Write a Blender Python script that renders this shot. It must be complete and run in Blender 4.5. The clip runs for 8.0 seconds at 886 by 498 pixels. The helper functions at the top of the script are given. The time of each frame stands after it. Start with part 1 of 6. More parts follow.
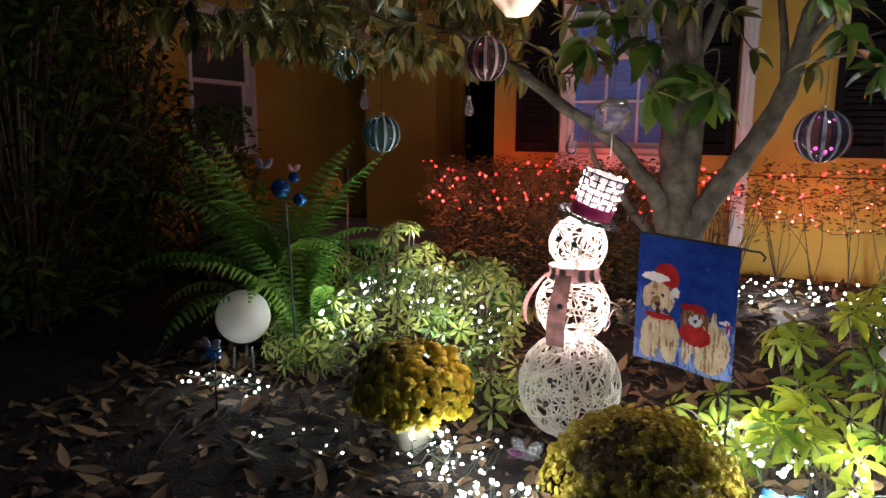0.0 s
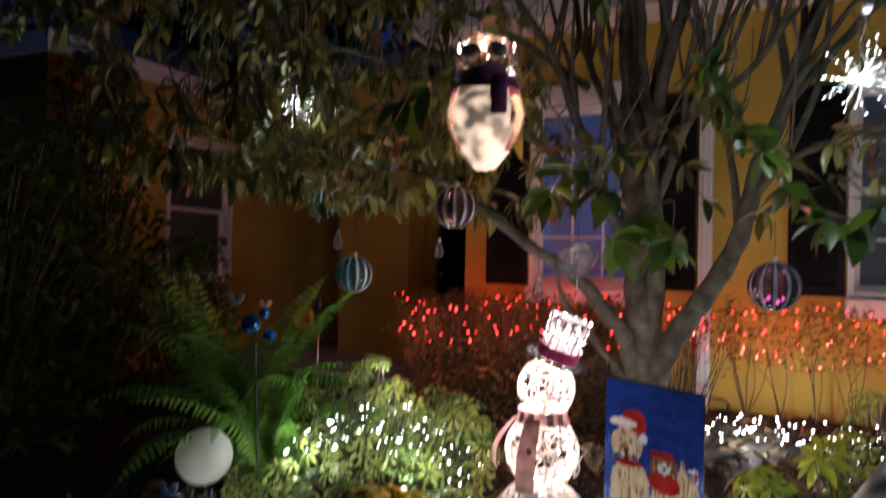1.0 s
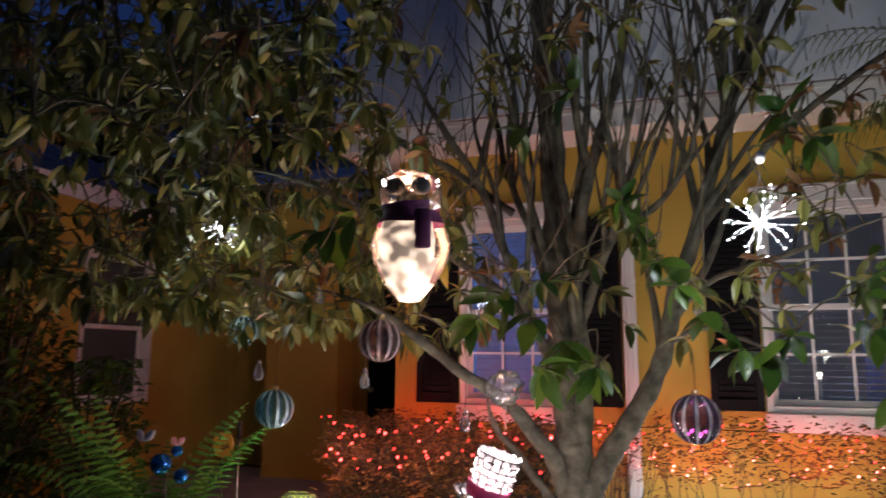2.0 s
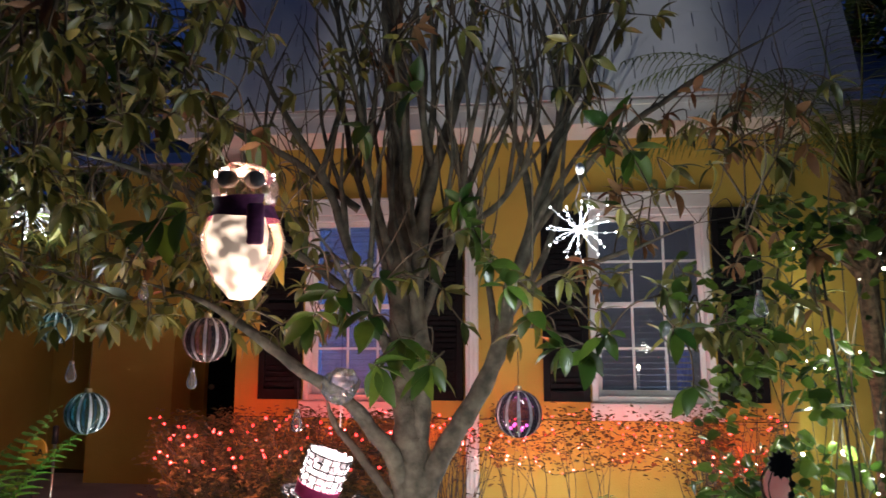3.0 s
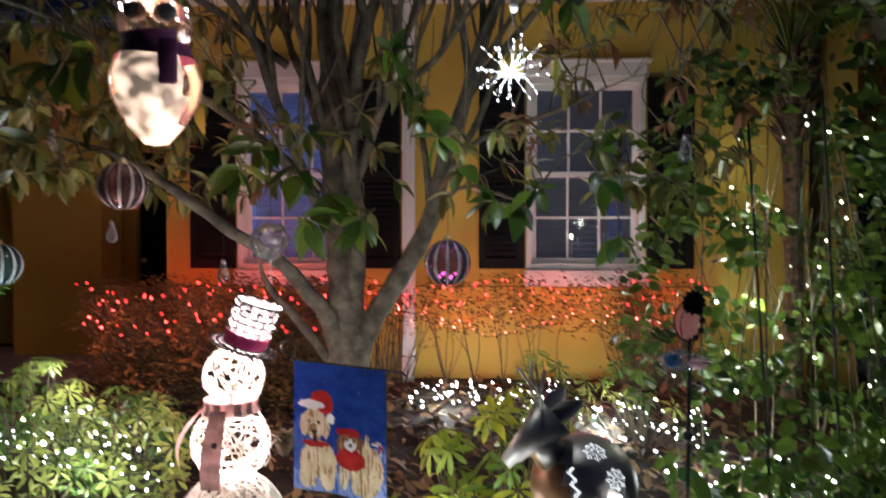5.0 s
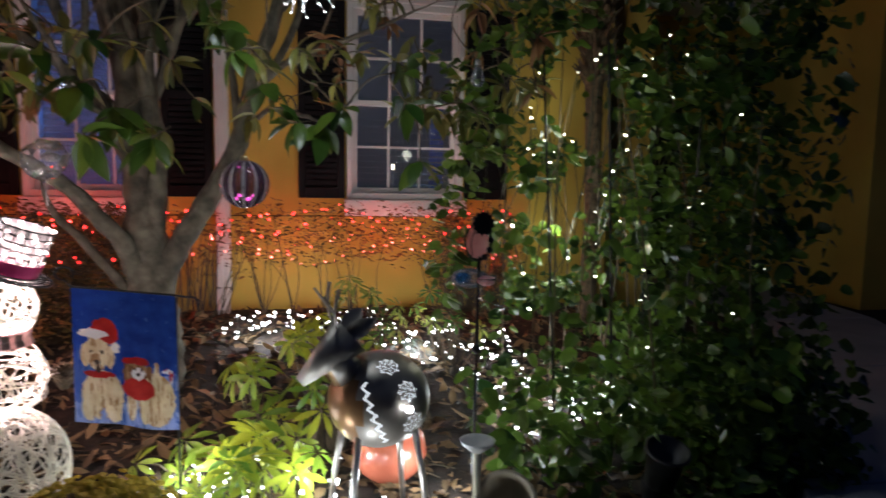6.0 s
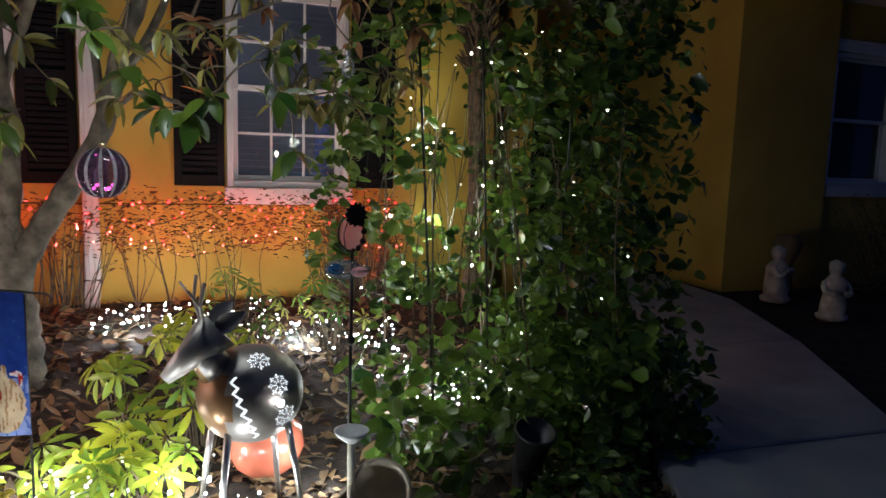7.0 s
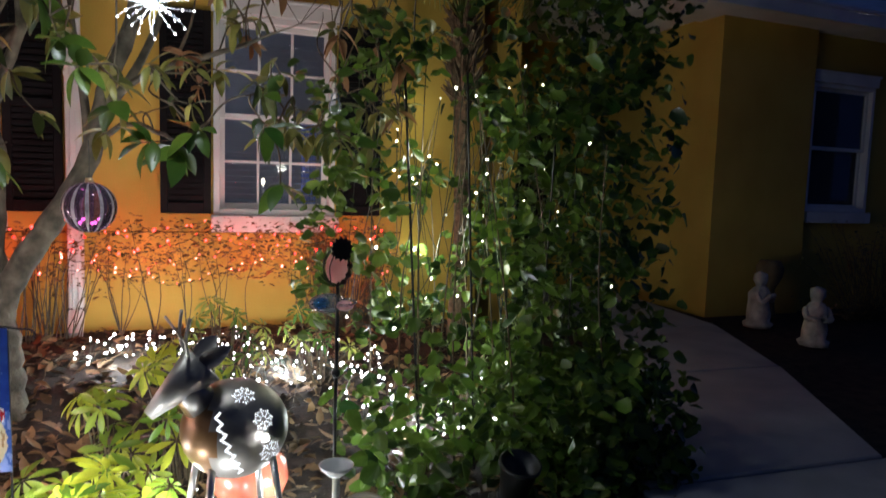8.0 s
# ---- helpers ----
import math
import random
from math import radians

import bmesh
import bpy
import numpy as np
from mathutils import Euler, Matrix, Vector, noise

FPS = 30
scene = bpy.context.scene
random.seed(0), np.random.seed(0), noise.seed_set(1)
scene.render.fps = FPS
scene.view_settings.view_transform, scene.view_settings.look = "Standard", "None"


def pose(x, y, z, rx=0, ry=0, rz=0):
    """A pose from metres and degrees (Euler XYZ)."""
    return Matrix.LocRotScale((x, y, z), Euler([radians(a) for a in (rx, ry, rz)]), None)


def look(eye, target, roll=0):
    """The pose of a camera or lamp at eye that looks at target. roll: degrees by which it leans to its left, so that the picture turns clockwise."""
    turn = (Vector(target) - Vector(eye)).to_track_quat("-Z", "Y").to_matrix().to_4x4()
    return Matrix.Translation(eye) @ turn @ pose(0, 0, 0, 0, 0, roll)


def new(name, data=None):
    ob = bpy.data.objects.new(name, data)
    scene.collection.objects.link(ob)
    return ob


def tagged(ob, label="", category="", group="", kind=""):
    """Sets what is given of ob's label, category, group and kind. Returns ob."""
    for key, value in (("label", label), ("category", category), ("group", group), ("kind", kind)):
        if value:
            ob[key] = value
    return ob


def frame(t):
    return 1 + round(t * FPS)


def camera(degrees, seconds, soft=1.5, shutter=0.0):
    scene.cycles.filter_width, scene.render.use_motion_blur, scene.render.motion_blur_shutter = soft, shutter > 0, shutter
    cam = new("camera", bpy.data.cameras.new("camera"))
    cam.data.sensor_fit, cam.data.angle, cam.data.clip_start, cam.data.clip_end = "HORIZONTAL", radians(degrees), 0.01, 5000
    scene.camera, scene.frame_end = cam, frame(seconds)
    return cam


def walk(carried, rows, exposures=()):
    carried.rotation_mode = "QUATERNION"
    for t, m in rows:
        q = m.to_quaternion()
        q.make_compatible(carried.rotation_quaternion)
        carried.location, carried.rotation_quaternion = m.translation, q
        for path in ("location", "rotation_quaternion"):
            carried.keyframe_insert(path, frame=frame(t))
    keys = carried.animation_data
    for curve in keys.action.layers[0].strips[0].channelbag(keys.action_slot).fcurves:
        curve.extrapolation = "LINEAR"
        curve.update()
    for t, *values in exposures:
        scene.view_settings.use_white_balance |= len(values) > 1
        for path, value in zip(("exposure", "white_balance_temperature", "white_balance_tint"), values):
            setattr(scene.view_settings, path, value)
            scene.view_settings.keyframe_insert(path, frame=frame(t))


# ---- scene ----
cam = camera(66.6, 8.0, 1.5, 0.5)
PATH = [
    (0, (0.524, -0.192, 1.145), (-0.348, 1.575, 0.805), 0.4),
    (0.3, (0.522, -0.187, 1.145), (-0.356, 1.578, 0.808), 0.4),
    (0.5, (0.526, -0.192, 1.146), (-0.356, 1.579, 0.855), 0.8),
    (0.7, (0.533, -0.195, 1.17), (-0.332, 1.597, 0.979), 1.1),
    (1, (0.551, -0.221, 1.23), (-0.266, 1.604, 1.246), 1.2),
    (1.2, (0.55, -0.23, 1.247), (-0.233, 1.605, 1.391), 0.9),
    (2.3, (0.6, -0.184, 1.375), (0.09, 1.722, 1.703), 0.4),
    (2.5, (0.619, -0.181, 1.378), (0.221, 1.752, 1.702), 0.3),
    (3, (0.658, -0.179, 1.374), (0.433, 1.786, 1.671), 0.0),
    (3.5, (0.662, -0.178, 1.372), (0.487, 1.794, 1.654), 0.1),
    (4, (0.66, -0.173, 1.366), (0.521, 1.805, 1.629), 0.3),
    (4.2, (0.663, -0.165, 1.354), (0.531, 1.82, 1.564), 0.2),
    (5.3, (0.742, -0.116, 1.205), (0.79, 1.88, 1.098), 0.1),
    (5.5, (0.774, -0.121, 1.197), (0.955, 1.865, 1.049), -0.0),
    (6, (0.845, -0.134, 1.188), (1.254, 1.811, 0.969), 1.0),
    (6.5, (0.901, -0.149, 1.191), (1.496, 1.745, 0.952), 1.5),
    (7, (0.919, -0.171, 1.207), (1.62, 1.685, 0.956), 1.7),
    (7.5, (0.92, -0.178, 1.211), (1.646, 1.668, 0.953), 1.6),
    (7.7, (0.922, -0.175, 1.228), (1.65, 1.671, 0.98), 1.8),
    (8, (0.916, -0.194, 1.251), (1.654, 1.655, 1.066), 1.8),
]
walk(cam, [(t, look(eye, target, roll)) for t, eye, target, roll in PATH],
     exposures=((0, -0.2), (0.5, -0.28), (1.0, -0.35), (1.2, -0.25), (2.5, 0.5), (4.0, 0.52), (5.5, -0.22), (6.0, -0.36), (6.5, -0.18), (7.0, 0.12), (7.5, 0.34), (8.0, 0.4)))

# ---- night sky and lamps ----
world = bpy.data.worlds.new("night")
scene.world = world
world.use_nodes = True
wt = world.node_tree
bg = wt.nodes["Background"]
ramp = wt.nodes.new("ShaderNodeValToRGB")
sep = wt.nodes.new("ShaderNodeSeparateXYZ")
tex = wt.nodes.new("ShaderNodeTexCoord")
wt.links.new(tex.outputs["Generated"], sep.inputs[0])
wt.links.new(sep.outputs["Z"], ramp.inputs[0])
wt.links.new(ramp.outputs[0], bg.inputs[0])
ramp.color_ramp.elements[0].color = (0.006, 0.018, 0.085, 1)
ramp.color_ramp.elements[1].color = (0.007, 0.011, 0.026, 1)
bg.inputs[1].default_value = 0.9

# added low sun for an unseen light, masked so it reaches only the roof
sun = bpy.data.lights.new("roof_wash", "SUN")
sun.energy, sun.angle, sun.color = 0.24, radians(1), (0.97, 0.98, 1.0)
new("roof_wash", sun).matrix_world = look((0, -9.66, 2.59), (0, 0, 0))


def lamp(name, place, watts, color, radius=0.03):
    d = bpy.data.lights.new(name, "POINT")
    d.energy, d.color, d.shadow_soft_size = watts, color, radius
    ob = new(name, d)
    ob.location = place
    return ob


COOL, WARM, RED, PINK = (0.84, 0.94, 1.0), (1.0, 0.66, 0.48), (1.0, 0.06, 0.04), (1.0, 0.73, 0.76)
lamp("snowman_glow", (-0.15, 2.33, 0.73), 16, PINK, 0.06)
lamp("snowman_glow", (-0.16, 2.33, 0.5), 12, PINK, 0.06)
lamp("hat_glow", (-0.085, 2.35, 0.95), 9, PINK, 0.03)
lamp("figure_glow", (-0.365, 2.2, 1.73), 3.2, WARM, 0.06)
lamp("burst_glow", (0.856, 2.075, 1.772), 13, COOL, 0.07)
lamp("burst_glow", (-1.53, 2.58, 1.98), 5.5, COOL, 0.07)
for p, w in (((-1.65, 2.05, 0.06), 1.1), ((-0.45, 1.82, 0.06), 2.6), ((-0.12, 1.7, 0.06), 2.6), ((-1.4, 2.5, 0.3), 5), ((-0.85, 2.55, 0.28), 6), ((-1.1, 2.9, 0.68), 5),
             ((0.35, 2.4, 0.05), 5.5), ((0.62, 1.92, 0.08), 6), ((0.85, 2.3, 0.06), 7), ((0.5, 2.45, 0.05), 4), ((1.35, 2.25, 0.08), 5), ((0.6, 4.15, 0.25), 10), ((1.5, 3.9, 0.2), 11), ((2.1, 3.2, 0.15), 7), ((1.0, 1.85, 0.05), 5), ((1.95, 2.95, 0.1), 8)):
    lamp("string_glow", p, w, COOL, 0.04)
# pair added before the hedge, pinker than its red bulbs, to brighten its front
for p in ((-1.45, 3.75, 0.8), (-0.85, 3.75, 0.8)):
    lamp("red_glow", p, 7.0, (1.0, 0.28, 0.2), 0.05)
for p, w in (((-1.35, 4.66, 0.95), 2.5), ((-0.7, 4.66, 0.95), 2.0), ((-0.1, 4.6, 0.75), 2.6), ((0.7, 4.6, 0.72), 3.8), ((1.4, 4.6, 0.72), 4), ((2.1, 4.6, 0.72), 3.8)):
    lamp("red_glow", p, w, RED, 0.05)
# last two are added by the set-back wall, clear of bulbs, to brighten it
for p, w in (((2.0, 2.7, 1.4), 3), ((2.15, 3.2, 0.9), 8), ((2.7, 5.0, 0.75), 1.5), ((2.7, 5.0, 1.8), 1.4)):
    lamp("vine_glow", p, w, (0.95, 1.0, 0.8), 0.06)


# ---- materials ----
def mat(name, color, color2=None, rough=0.6, metal=0.0, scale=20.0, bump=0.0, mix="noise", fine=0.0, trans=0.0, spec=0.5, coat=0.0):
    m = bpy.data.materials.new(name)
    m.use_nodes = True
    nt = m.node_tree
    b = nt.nodes["Principled BSDF"]
    b.inputs["Roughness"].default_value, b.inputs["Metallic"].default_value = rough, metal
    b.inputs["Transmission Weight"].default_value, b.inputs["Specular IOR Level"].default_value = trans, spec
    b.inputs["Coat Weight"].default_value = coat
    b.inputs["Base Color"].default_value = (*color, 1)
    if color2:
        r = nt.nodes.new("ShaderNodeValToRGB")
        r.color_ramp.elements[0].color, r.color_ramp.elements[1].color = (*color, 1), (*color2, 1)
        if mix == "object":
            i = nt.nodes.new("ShaderNodeObjectInfo")
            nt.links.new(i.outputs["Random"], r.inputs[0])
        elif mix == "island":
            i = nt.nodes.new("ShaderNodeNewGeometry")
            nt.links.new(i.outputs["Random Per Island"], r.inputs[0])
        else:
            tc = nt.nodes.new("ShaderNodeTexCoord")
            n = nt.nodes.new("ShaderNodeTexNoise")
            n.inputs["Scale"].default_value, n.inputs["Detail"].default_value = scale, 6
            nt.links.new(tc.outputs["Object"], n.inputs["Vector"])
            r.color_ramp.elements[0].position, r.color_ramp.elements[1].position = 0.35, 0.68
            nt.links.new(n.outputs["Fac"], r.inputs[0])
        if mix in ("object", "island"):
            tc = nt.nodes.new("ShaderNodeTexCoord")
            n = nt.nodes.new("ShaderNodeTexNoise")
            n.inputs["Scale"].default_value, n.inputs["Detail"].default_value = 35, 4
            nt.links.new(tc.outputs["Object"], n.inputs["Vector"])
            mx = nt.nodes.new("ShaderNodeMixRGB")
            mx.blend_type = "MULTIPLY"
            mx.inputs[0].default_value = 0.45
            nt.links.new(r.outputs[0], mx.inputs[1])
            nt.links.new(n.outputs["Fac"], mx.inputs[2])
            nt.links.new(mx.outputs[0], b.inputs["Base Color"])
        else:
            nt.links.new(r.outputs[0], b.inputs["Base Color"])
    if bump:
        tc = nt.nodes.new("ShaderNodeTexCoord")
        n = nt.nodes.new("ShaderNodeTexNoise")
        n.inputs["Scale"].default_value, n.inputs["Detail"].default_value = fine or scale * 4, 8
        bp = nt.nodes.new("ShaderNodeBump")
        bp.inputs["Strength"].default_value, bp.inputs["Distance"].default_value = bump, 0.01
        nt.links.new(tc.outputs["Object"], n.inputs["Vector"])
        nt.links.new(n.outputs["Fac"], bp.inputs["Height"])
        nt.links.new(bp.outputs[0], b.inputs["Normal"])
    return m


def glow(name, color, strength, vary=False):
    m = bpy.data.materials.new(name)
    m.use_nodes = True
    b = m.node_tree.nodes["Principled BSDF"]
    b.inputs["Base Color"].default_value = (*color, 1)
    b.inputs["Emission Color"].default_value = (*color, 1)
    b.inputs["Emission Strength"].default_value = strength
    if vary:
        i = m.node_tree.nodes.new("ShaderNodeObjectInfo")
        r = m.node_tree.nodes.new("ShaderNodeMapRange")
        r.inputs["To Min"].default_value, r.inputs["To Max"].default_value = strength * 0.03, strength
        m.node_tree.links.new(i.outputs["Random"], r.inputs["Value"])
        m.node_tree.links.new(r.outputs[0], b.inputs["Emission Strength"])
    m.cycles.emission_sampling = "NONE"
    return m


def leafy(name, a, b, mix, rough=0.4, through_light=0.25):
    """Leaf surface: glossy front, some light passing through."""
    m = mat(name, a, b, rough, mix=mix, spec=0.5)
    nt = m.node_tree
    p, out = nt.nodes["Principled BSDF"], nt.nodes["Material Output"]
    tr, add = nt.nodes.new("ShaderNodeBsdfTranslucent"), nt.nodes.new("ShaderNodeMixShader")
    add.inputs[0].default_value = through_light
    src = p.inputs["Base Color"].links[0].from_socket
    nt.links.new(src, tr.inputs[0])
    nt.links.new(p.outputs[0], add.inputs[1])
    nt.links.new(tr.outputs[0], add.inputs[2])
    nt.links.new(add.outputs[0], out.inputs[0])
    return m


def clear(name, color, share=0.75, rough=0.02):
    """Thin clear plastic or glass: lets most light pass and mirrors the rest."""
    m = bpy.data.materials.new(name)
    m.use_nodes = True
    nt = m.node_tree
    out, p = nt.nodes["Material Output"], nt.nodes["Principled BSDF"]
    p.inputs["Roughness"].default_value, p.inputs["Base Color"].default_value = rough, (*color, 1)
    p.inputs["Specular IOR Level"].default_value = 0.9
    t, mx, fr = nt.nodes.new("ShaderNodeBsdfTransparent"), nt.nodes.new("ShaderNodeMixShader"), nt.nodes.new("ShaderNodeBsdfGlossy")
    fr.inputs["Roughness"].default_value = rough
    t.inputs[0].default_value = (*color, 1)
    lw = nt.nodes.new("ShaderNodeFresnel")
    lw.inputs[0].default_value = 1.45
    m2 = nt.nodes.new("ShaderNodeMixShader")
    nt.links.new(lw.outputs[0], m2.inputs[0])
    nt.links.new(t.outputs[0], m2.inputs[1])
    nt.links.new(fr.outputs[0], m2.inputs[2])
    mx.inputs[0].default_value = share
    nt.links.new(p.outputs[0], mx.inputs[1])
    nt.links.new(m2.outputs[0], mx.inputs[2])
    nt.links.new(mx.outputs[0], out.inputs[0])
    return m


STUCCO = mat("mustard_stucco", (0.50, 0.335, 0.06), (0.60, 0.41, 0.08), 0.9, scale=1.7, bump=0.35, fine=90)
WHITE = mat("white_paint", (0.70, 0.69, 0.67), (0.82, 0.81, 0.79), 0.5, scale=4, bump=0.05)
SHUTTER = mat("black_shutter_paint", (0.006, 0.006, 0.007), (0.012, 0.012, 0.013), 0.7, scale=5, spec=0.12)
ROOF = mat("pale_grey_shingle", (0.76, 0.77, 0.78), (0.88, 0.88, 0.88), 0.9, scale=3, bump=0.3, fine=70)
ROOFDECK = mat("grey_roof_deck", (0.16, 0.16, 0.17), (0.26, 0.26, 0.28), 0.95, scale=6, bump=0.4)
MULCH = mat("dark_mulch_soil", (0.01, 0.007, 0.005), (0.045, 0.028, 0.019), 0.95, scale=14, bump=0.9, fine=60)
CONCRETE = mat("grey_concrete", (0.36, 0.36, 0.37), (0.48, 0.48, 0.47), 0.9, scale=2.5, bump=0.25, fine=60)
BARK = mat("grey_brown_bark", (0.05, 0.044, 0.031), (0.17, 0.15, 0.108), 0.9, scale=12, bump=1.0, fine=38)
TWIG = mat("brown_twig", (0.06, 0.045, 0.028), (0.14, 0.105, 0.065), 0.9, scale=15)
MAG_GREEN = leafy("glossy_magnolia_green", (0.02, 0.065, 0.01), (0.12, 0.2, 0.025), "object", 0.3)
MAG_OLIVE = leafy("olive_magnolia_underside", (0.045, 0.075, 0.012), (0.36, 0.31, 0.075), "island", 0.38, 0.12)
MAG_BROWN = leafy("rusty_dry_leaf", (0.2, 0.08, 0.03), (0.42, 0.22, 0.09), "island", 0.6)
SCHEF = leafy("lemon_green_umbrella_leaf", (0.1, 0.24, 0.03), (0.64, 0.65, 0.06), "object", 0.3, 0.4)
SCHEF_DK = leafy("mid_green_umbrella_leaf", (0.04, 0.15, 0.025), (0.58, 0.62, 0.14), "object", 0.3, 0.35)
FERN = leafy("fresh_fern_green", (0.08, 0.24, 0.025), (0.26, 0.48, 0.07), "object", 0.5, 0.4)
VINE = leafy("dark_vine_green", (0.015, 0.06, 0.01), (0.16, 0.3, 0.04), "object", 0.3)
VINE_ALL = leafy("vine_green_mass", (0.012, 0.04, 0.008), (0.17, 0.28, 0.04), "island", 0.3)
HEDGE = leafy("reddish_green_hedge_leaf", (0.09, 0.1, 0.025), (0.42, 0.24, 0.09), "island", 0.5)
LITTER = leafy("dry_leaf_litter", (0.035, 0.02, 0.01), (0.4, 0.25, 0.12), "island", 0.7, 0.1)
PALM = leafy("olive_palm_green", (0.1, 0.15, 0.025), (0.26, 0.32, 0.07), "island", 0.5)
PALMBARK = mat("shaggy_palm_bark", (0.05, 0.035, 0.02), (0.2, 0.14, 0.08), 0.95, scale=25, bump=0.8)
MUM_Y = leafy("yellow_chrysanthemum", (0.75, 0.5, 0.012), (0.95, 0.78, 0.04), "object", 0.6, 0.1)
MUM_B = leafy("bronze_chrysanthemum", (0.4, 0.3, 0.022), (0.6, 0.47, 0.05), "object", 0.7, 0.15)
MUM_D = leafy("deep_brown_chrysanthemum", (0.07, 0.04, 0.01), (0.2, 0.13, 0.03), "object", 0.8, 0.05)
MUM_LEAF = leafy("mum_leaf_green", (0.03, 0.09, 0.02), (0.08, 0.18, 0.03), "island", 0.5)
CREAMPOT = mat("cream_plastic_pot", (0.62, 0.58, 0.42), (0.74, 0.7, 0.54), 0.45, scale=8, bump=0.05)
MILK = leafy("milky_white_globe", (0.78, 0.76, 0.68), (0.84, 0.82, 0.75), "noise", 0.35, 0.55)
STEEL = mat("brushed_grey_steel", (0.5, 0.48, 0.46), (0.68, 0.66, 0.62), 0.3, 0.9, scale=30)
DEERSTEEL = mat("brushed_dark_tin", (0.24, 0.22, 0.2), (0.38, 0.35, 0.32), 0.42, 0.55, scale=6, bump=0.05)
BLACKIRON = mat("black_iron", (0.015, 0.015, 0.016), (0.03, 0.03, 0.03), 0.45, 0.5, scale=20)
TERRA = mat("orange_glazed_pot", (0.46, 0.11, 0.065), (0.58, 0.17, 0.1), 0.25, scale=9, coat=0.5)
RATTAN = leafy("frosted_white_rattan", (0.7, 0.67, 0.58), (0.84, 0.81, 0.73), "noise", 0.4, 0.35)
SCARF = leafy("dusty_pink_ribbon", (0.5, 0.34, 0.32), (0.66, 0.48, 0.45), "noise", 0.8, 0.3)
SCARF_DK = mat("brown_plaid_patch", (0.2, 0.14, 0.13), (0.32, 0.24, 0.22), 0.8, scale=30)
COPPER = mat("copper_brown_panel", (0.16, 0.075, 0.03), (0.3, 0.16, 0.07), 0.35, 0.5, scale=5)
HATBAND = mat("magenta_ribbon", (0.55, 0.02, 0.13), (0.68, 0.05, 0.2), 0.5, scale=30)
BLACKPLAST = mat("black_plastic", (0.012, 0.012, 0.014), (0.025, 0.025, 0.025), 0.4, scale=10)
DARKWIRE = mat("dark_green_wire", (0.012, 0.025, 0.015), (0.02, 0.035, 0.02), 0.5, scale=20)
CLEARGLASS = clear("clear_glass", (0.97, 0.98, 1.0), 0.92)
TEALGLASS = clear("teal_tinted_plastic", (0.38, 0.66, 0.7), 0.94)
REDGLASS = clear("rose_tinted_plastic", (0.72, 0.52, 0.52), 0.94)
PURPLEGLASS = clear("violet_tinted_plastic", (0.46, 0.36, 0.5), 0.94)
BLUEGLASS = clear("blue_glass", (0.2, 0.5, 0.85), 0.86)
PANE = clear("window_glass", (0.75, 0.78, 0.82), 0.96)
GLITTER = mat("silver_glitter_stripe", (0.15, 0.15, 0.17), (0.4, 0.4, 0.42), 0.28, 0.35, scale=150, bump=0.6, fine=250)
GOLD = mat("brassy_cap", (0.5, 0.4, 0.22), (0.7, 0.6, 0.35), 0.3, 0.9, scale=20)
BULB_W = glow("cool_white_led", (0.92, 0.96, 1.0), 34, True)
BULB_V = glow("warm_white_led", (1.0, 0.97, 0.78), 22, True)
BULB_R = glow("red_led", (1.0, 0.03, 0.03), 24, True)
BULB_O = glow("faded_red_led", (1.0, 0.13, 0.11), 18, True)
BULB_P = glow("pinkish_white_led", (1.0, 0.8, 0.84), 16, True)
BULB_F = glow("peach_led", (1.0, 0.74, 0.6), 1.7)
BULB_M = glow("magenta_led", (1.0, 0.15, 0.6), 4)
FIGURE = glow("lit_frosted_acrylic", (1.0, 0.72, 0.54), 1.0)
nt = FIGURE.node_tree
fn, fr_ = nt.nodes.new("ShaderNodeTexNoise"), nt.nodes.new("ShaderNodeMapRange")
fc = nt.nodes.new("ShaderNodeTexCoord")
fn.inputs["Scale"].default_value, fn.inputs["Detail"].default_value = 15, 1
fr_.inputs["From Min"].default_value, fr_.inputs["From Max"].default_value = 0.38, 0.64
fr_.inputs["To Min"].default_value, fr_.inputs["To Max"].default_value = 0.14, 1.5
nt.links.new(fc.outputs["Object"], fn.inputs["Vector"])
nt.links.new(fn.outputs["Fac"], fr_.inputs["Value"])
nt.links.new(fr_.outputs[0], nt.nodes["Principled BSDF"].inputs["Emission Strength"])
FILM = clear("thin_frosted_film", (0.95, 0.93, 0.92), 0.88, 0.3)
GAZE = mat("mirrored_blue_glass", (0.015, 0.1, 0.3), (0.03, 0.2, 0.5), 0.08, 0.85, scale=7)
TWIGWHITE = mat("pale_wire", (0.5, 0.45, 0.4), (0.65, 0.6, 0.55), 0.6, scale=20)
ROOMWALL = mat("room_paint", (0.35, 0.36, 0.4), (0.45, 0.46, 0.5), 0.9, scale=3)
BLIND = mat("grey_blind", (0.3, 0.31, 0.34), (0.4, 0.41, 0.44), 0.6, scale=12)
# copy of the blind for the lit room, its colour lightened as well
BLIND_LIT = leafy("thin_backlit_blind", (0.6, 0.62, 0.68), (0.72, 0.74, 0.8), "noise", 0.6, 0.5)
STATUE = mat("weathered_white_stone", (0.3, 0.29, 0.26), (0.58, 0.56, 0.5), 0.9, scale=10, bump=0.4)
FLAG_B = leafy("royal_blue_cloth", (0.012, 0.05, 0.30), (0.03, 0.11, 0.46), "noise", 0.7, 0.35)
FLAG_S = leafy("pale_blue_snow_print", (0.2, 0.3, 0.62), (0.4, 0.5, 0.78), "noise", 0.7, 0.35)
FLAG_C = leafy("cream_print", (0.64, 0.52, 0.34), (0.82, 0.74, 0.56), "noise", 0.7, 0.35)
FLAG_T = leafy("tan_print", (0.38, 0.22, 0.11), (0.55, 0.36, 0.2), "noise", 0.7, 0.35)
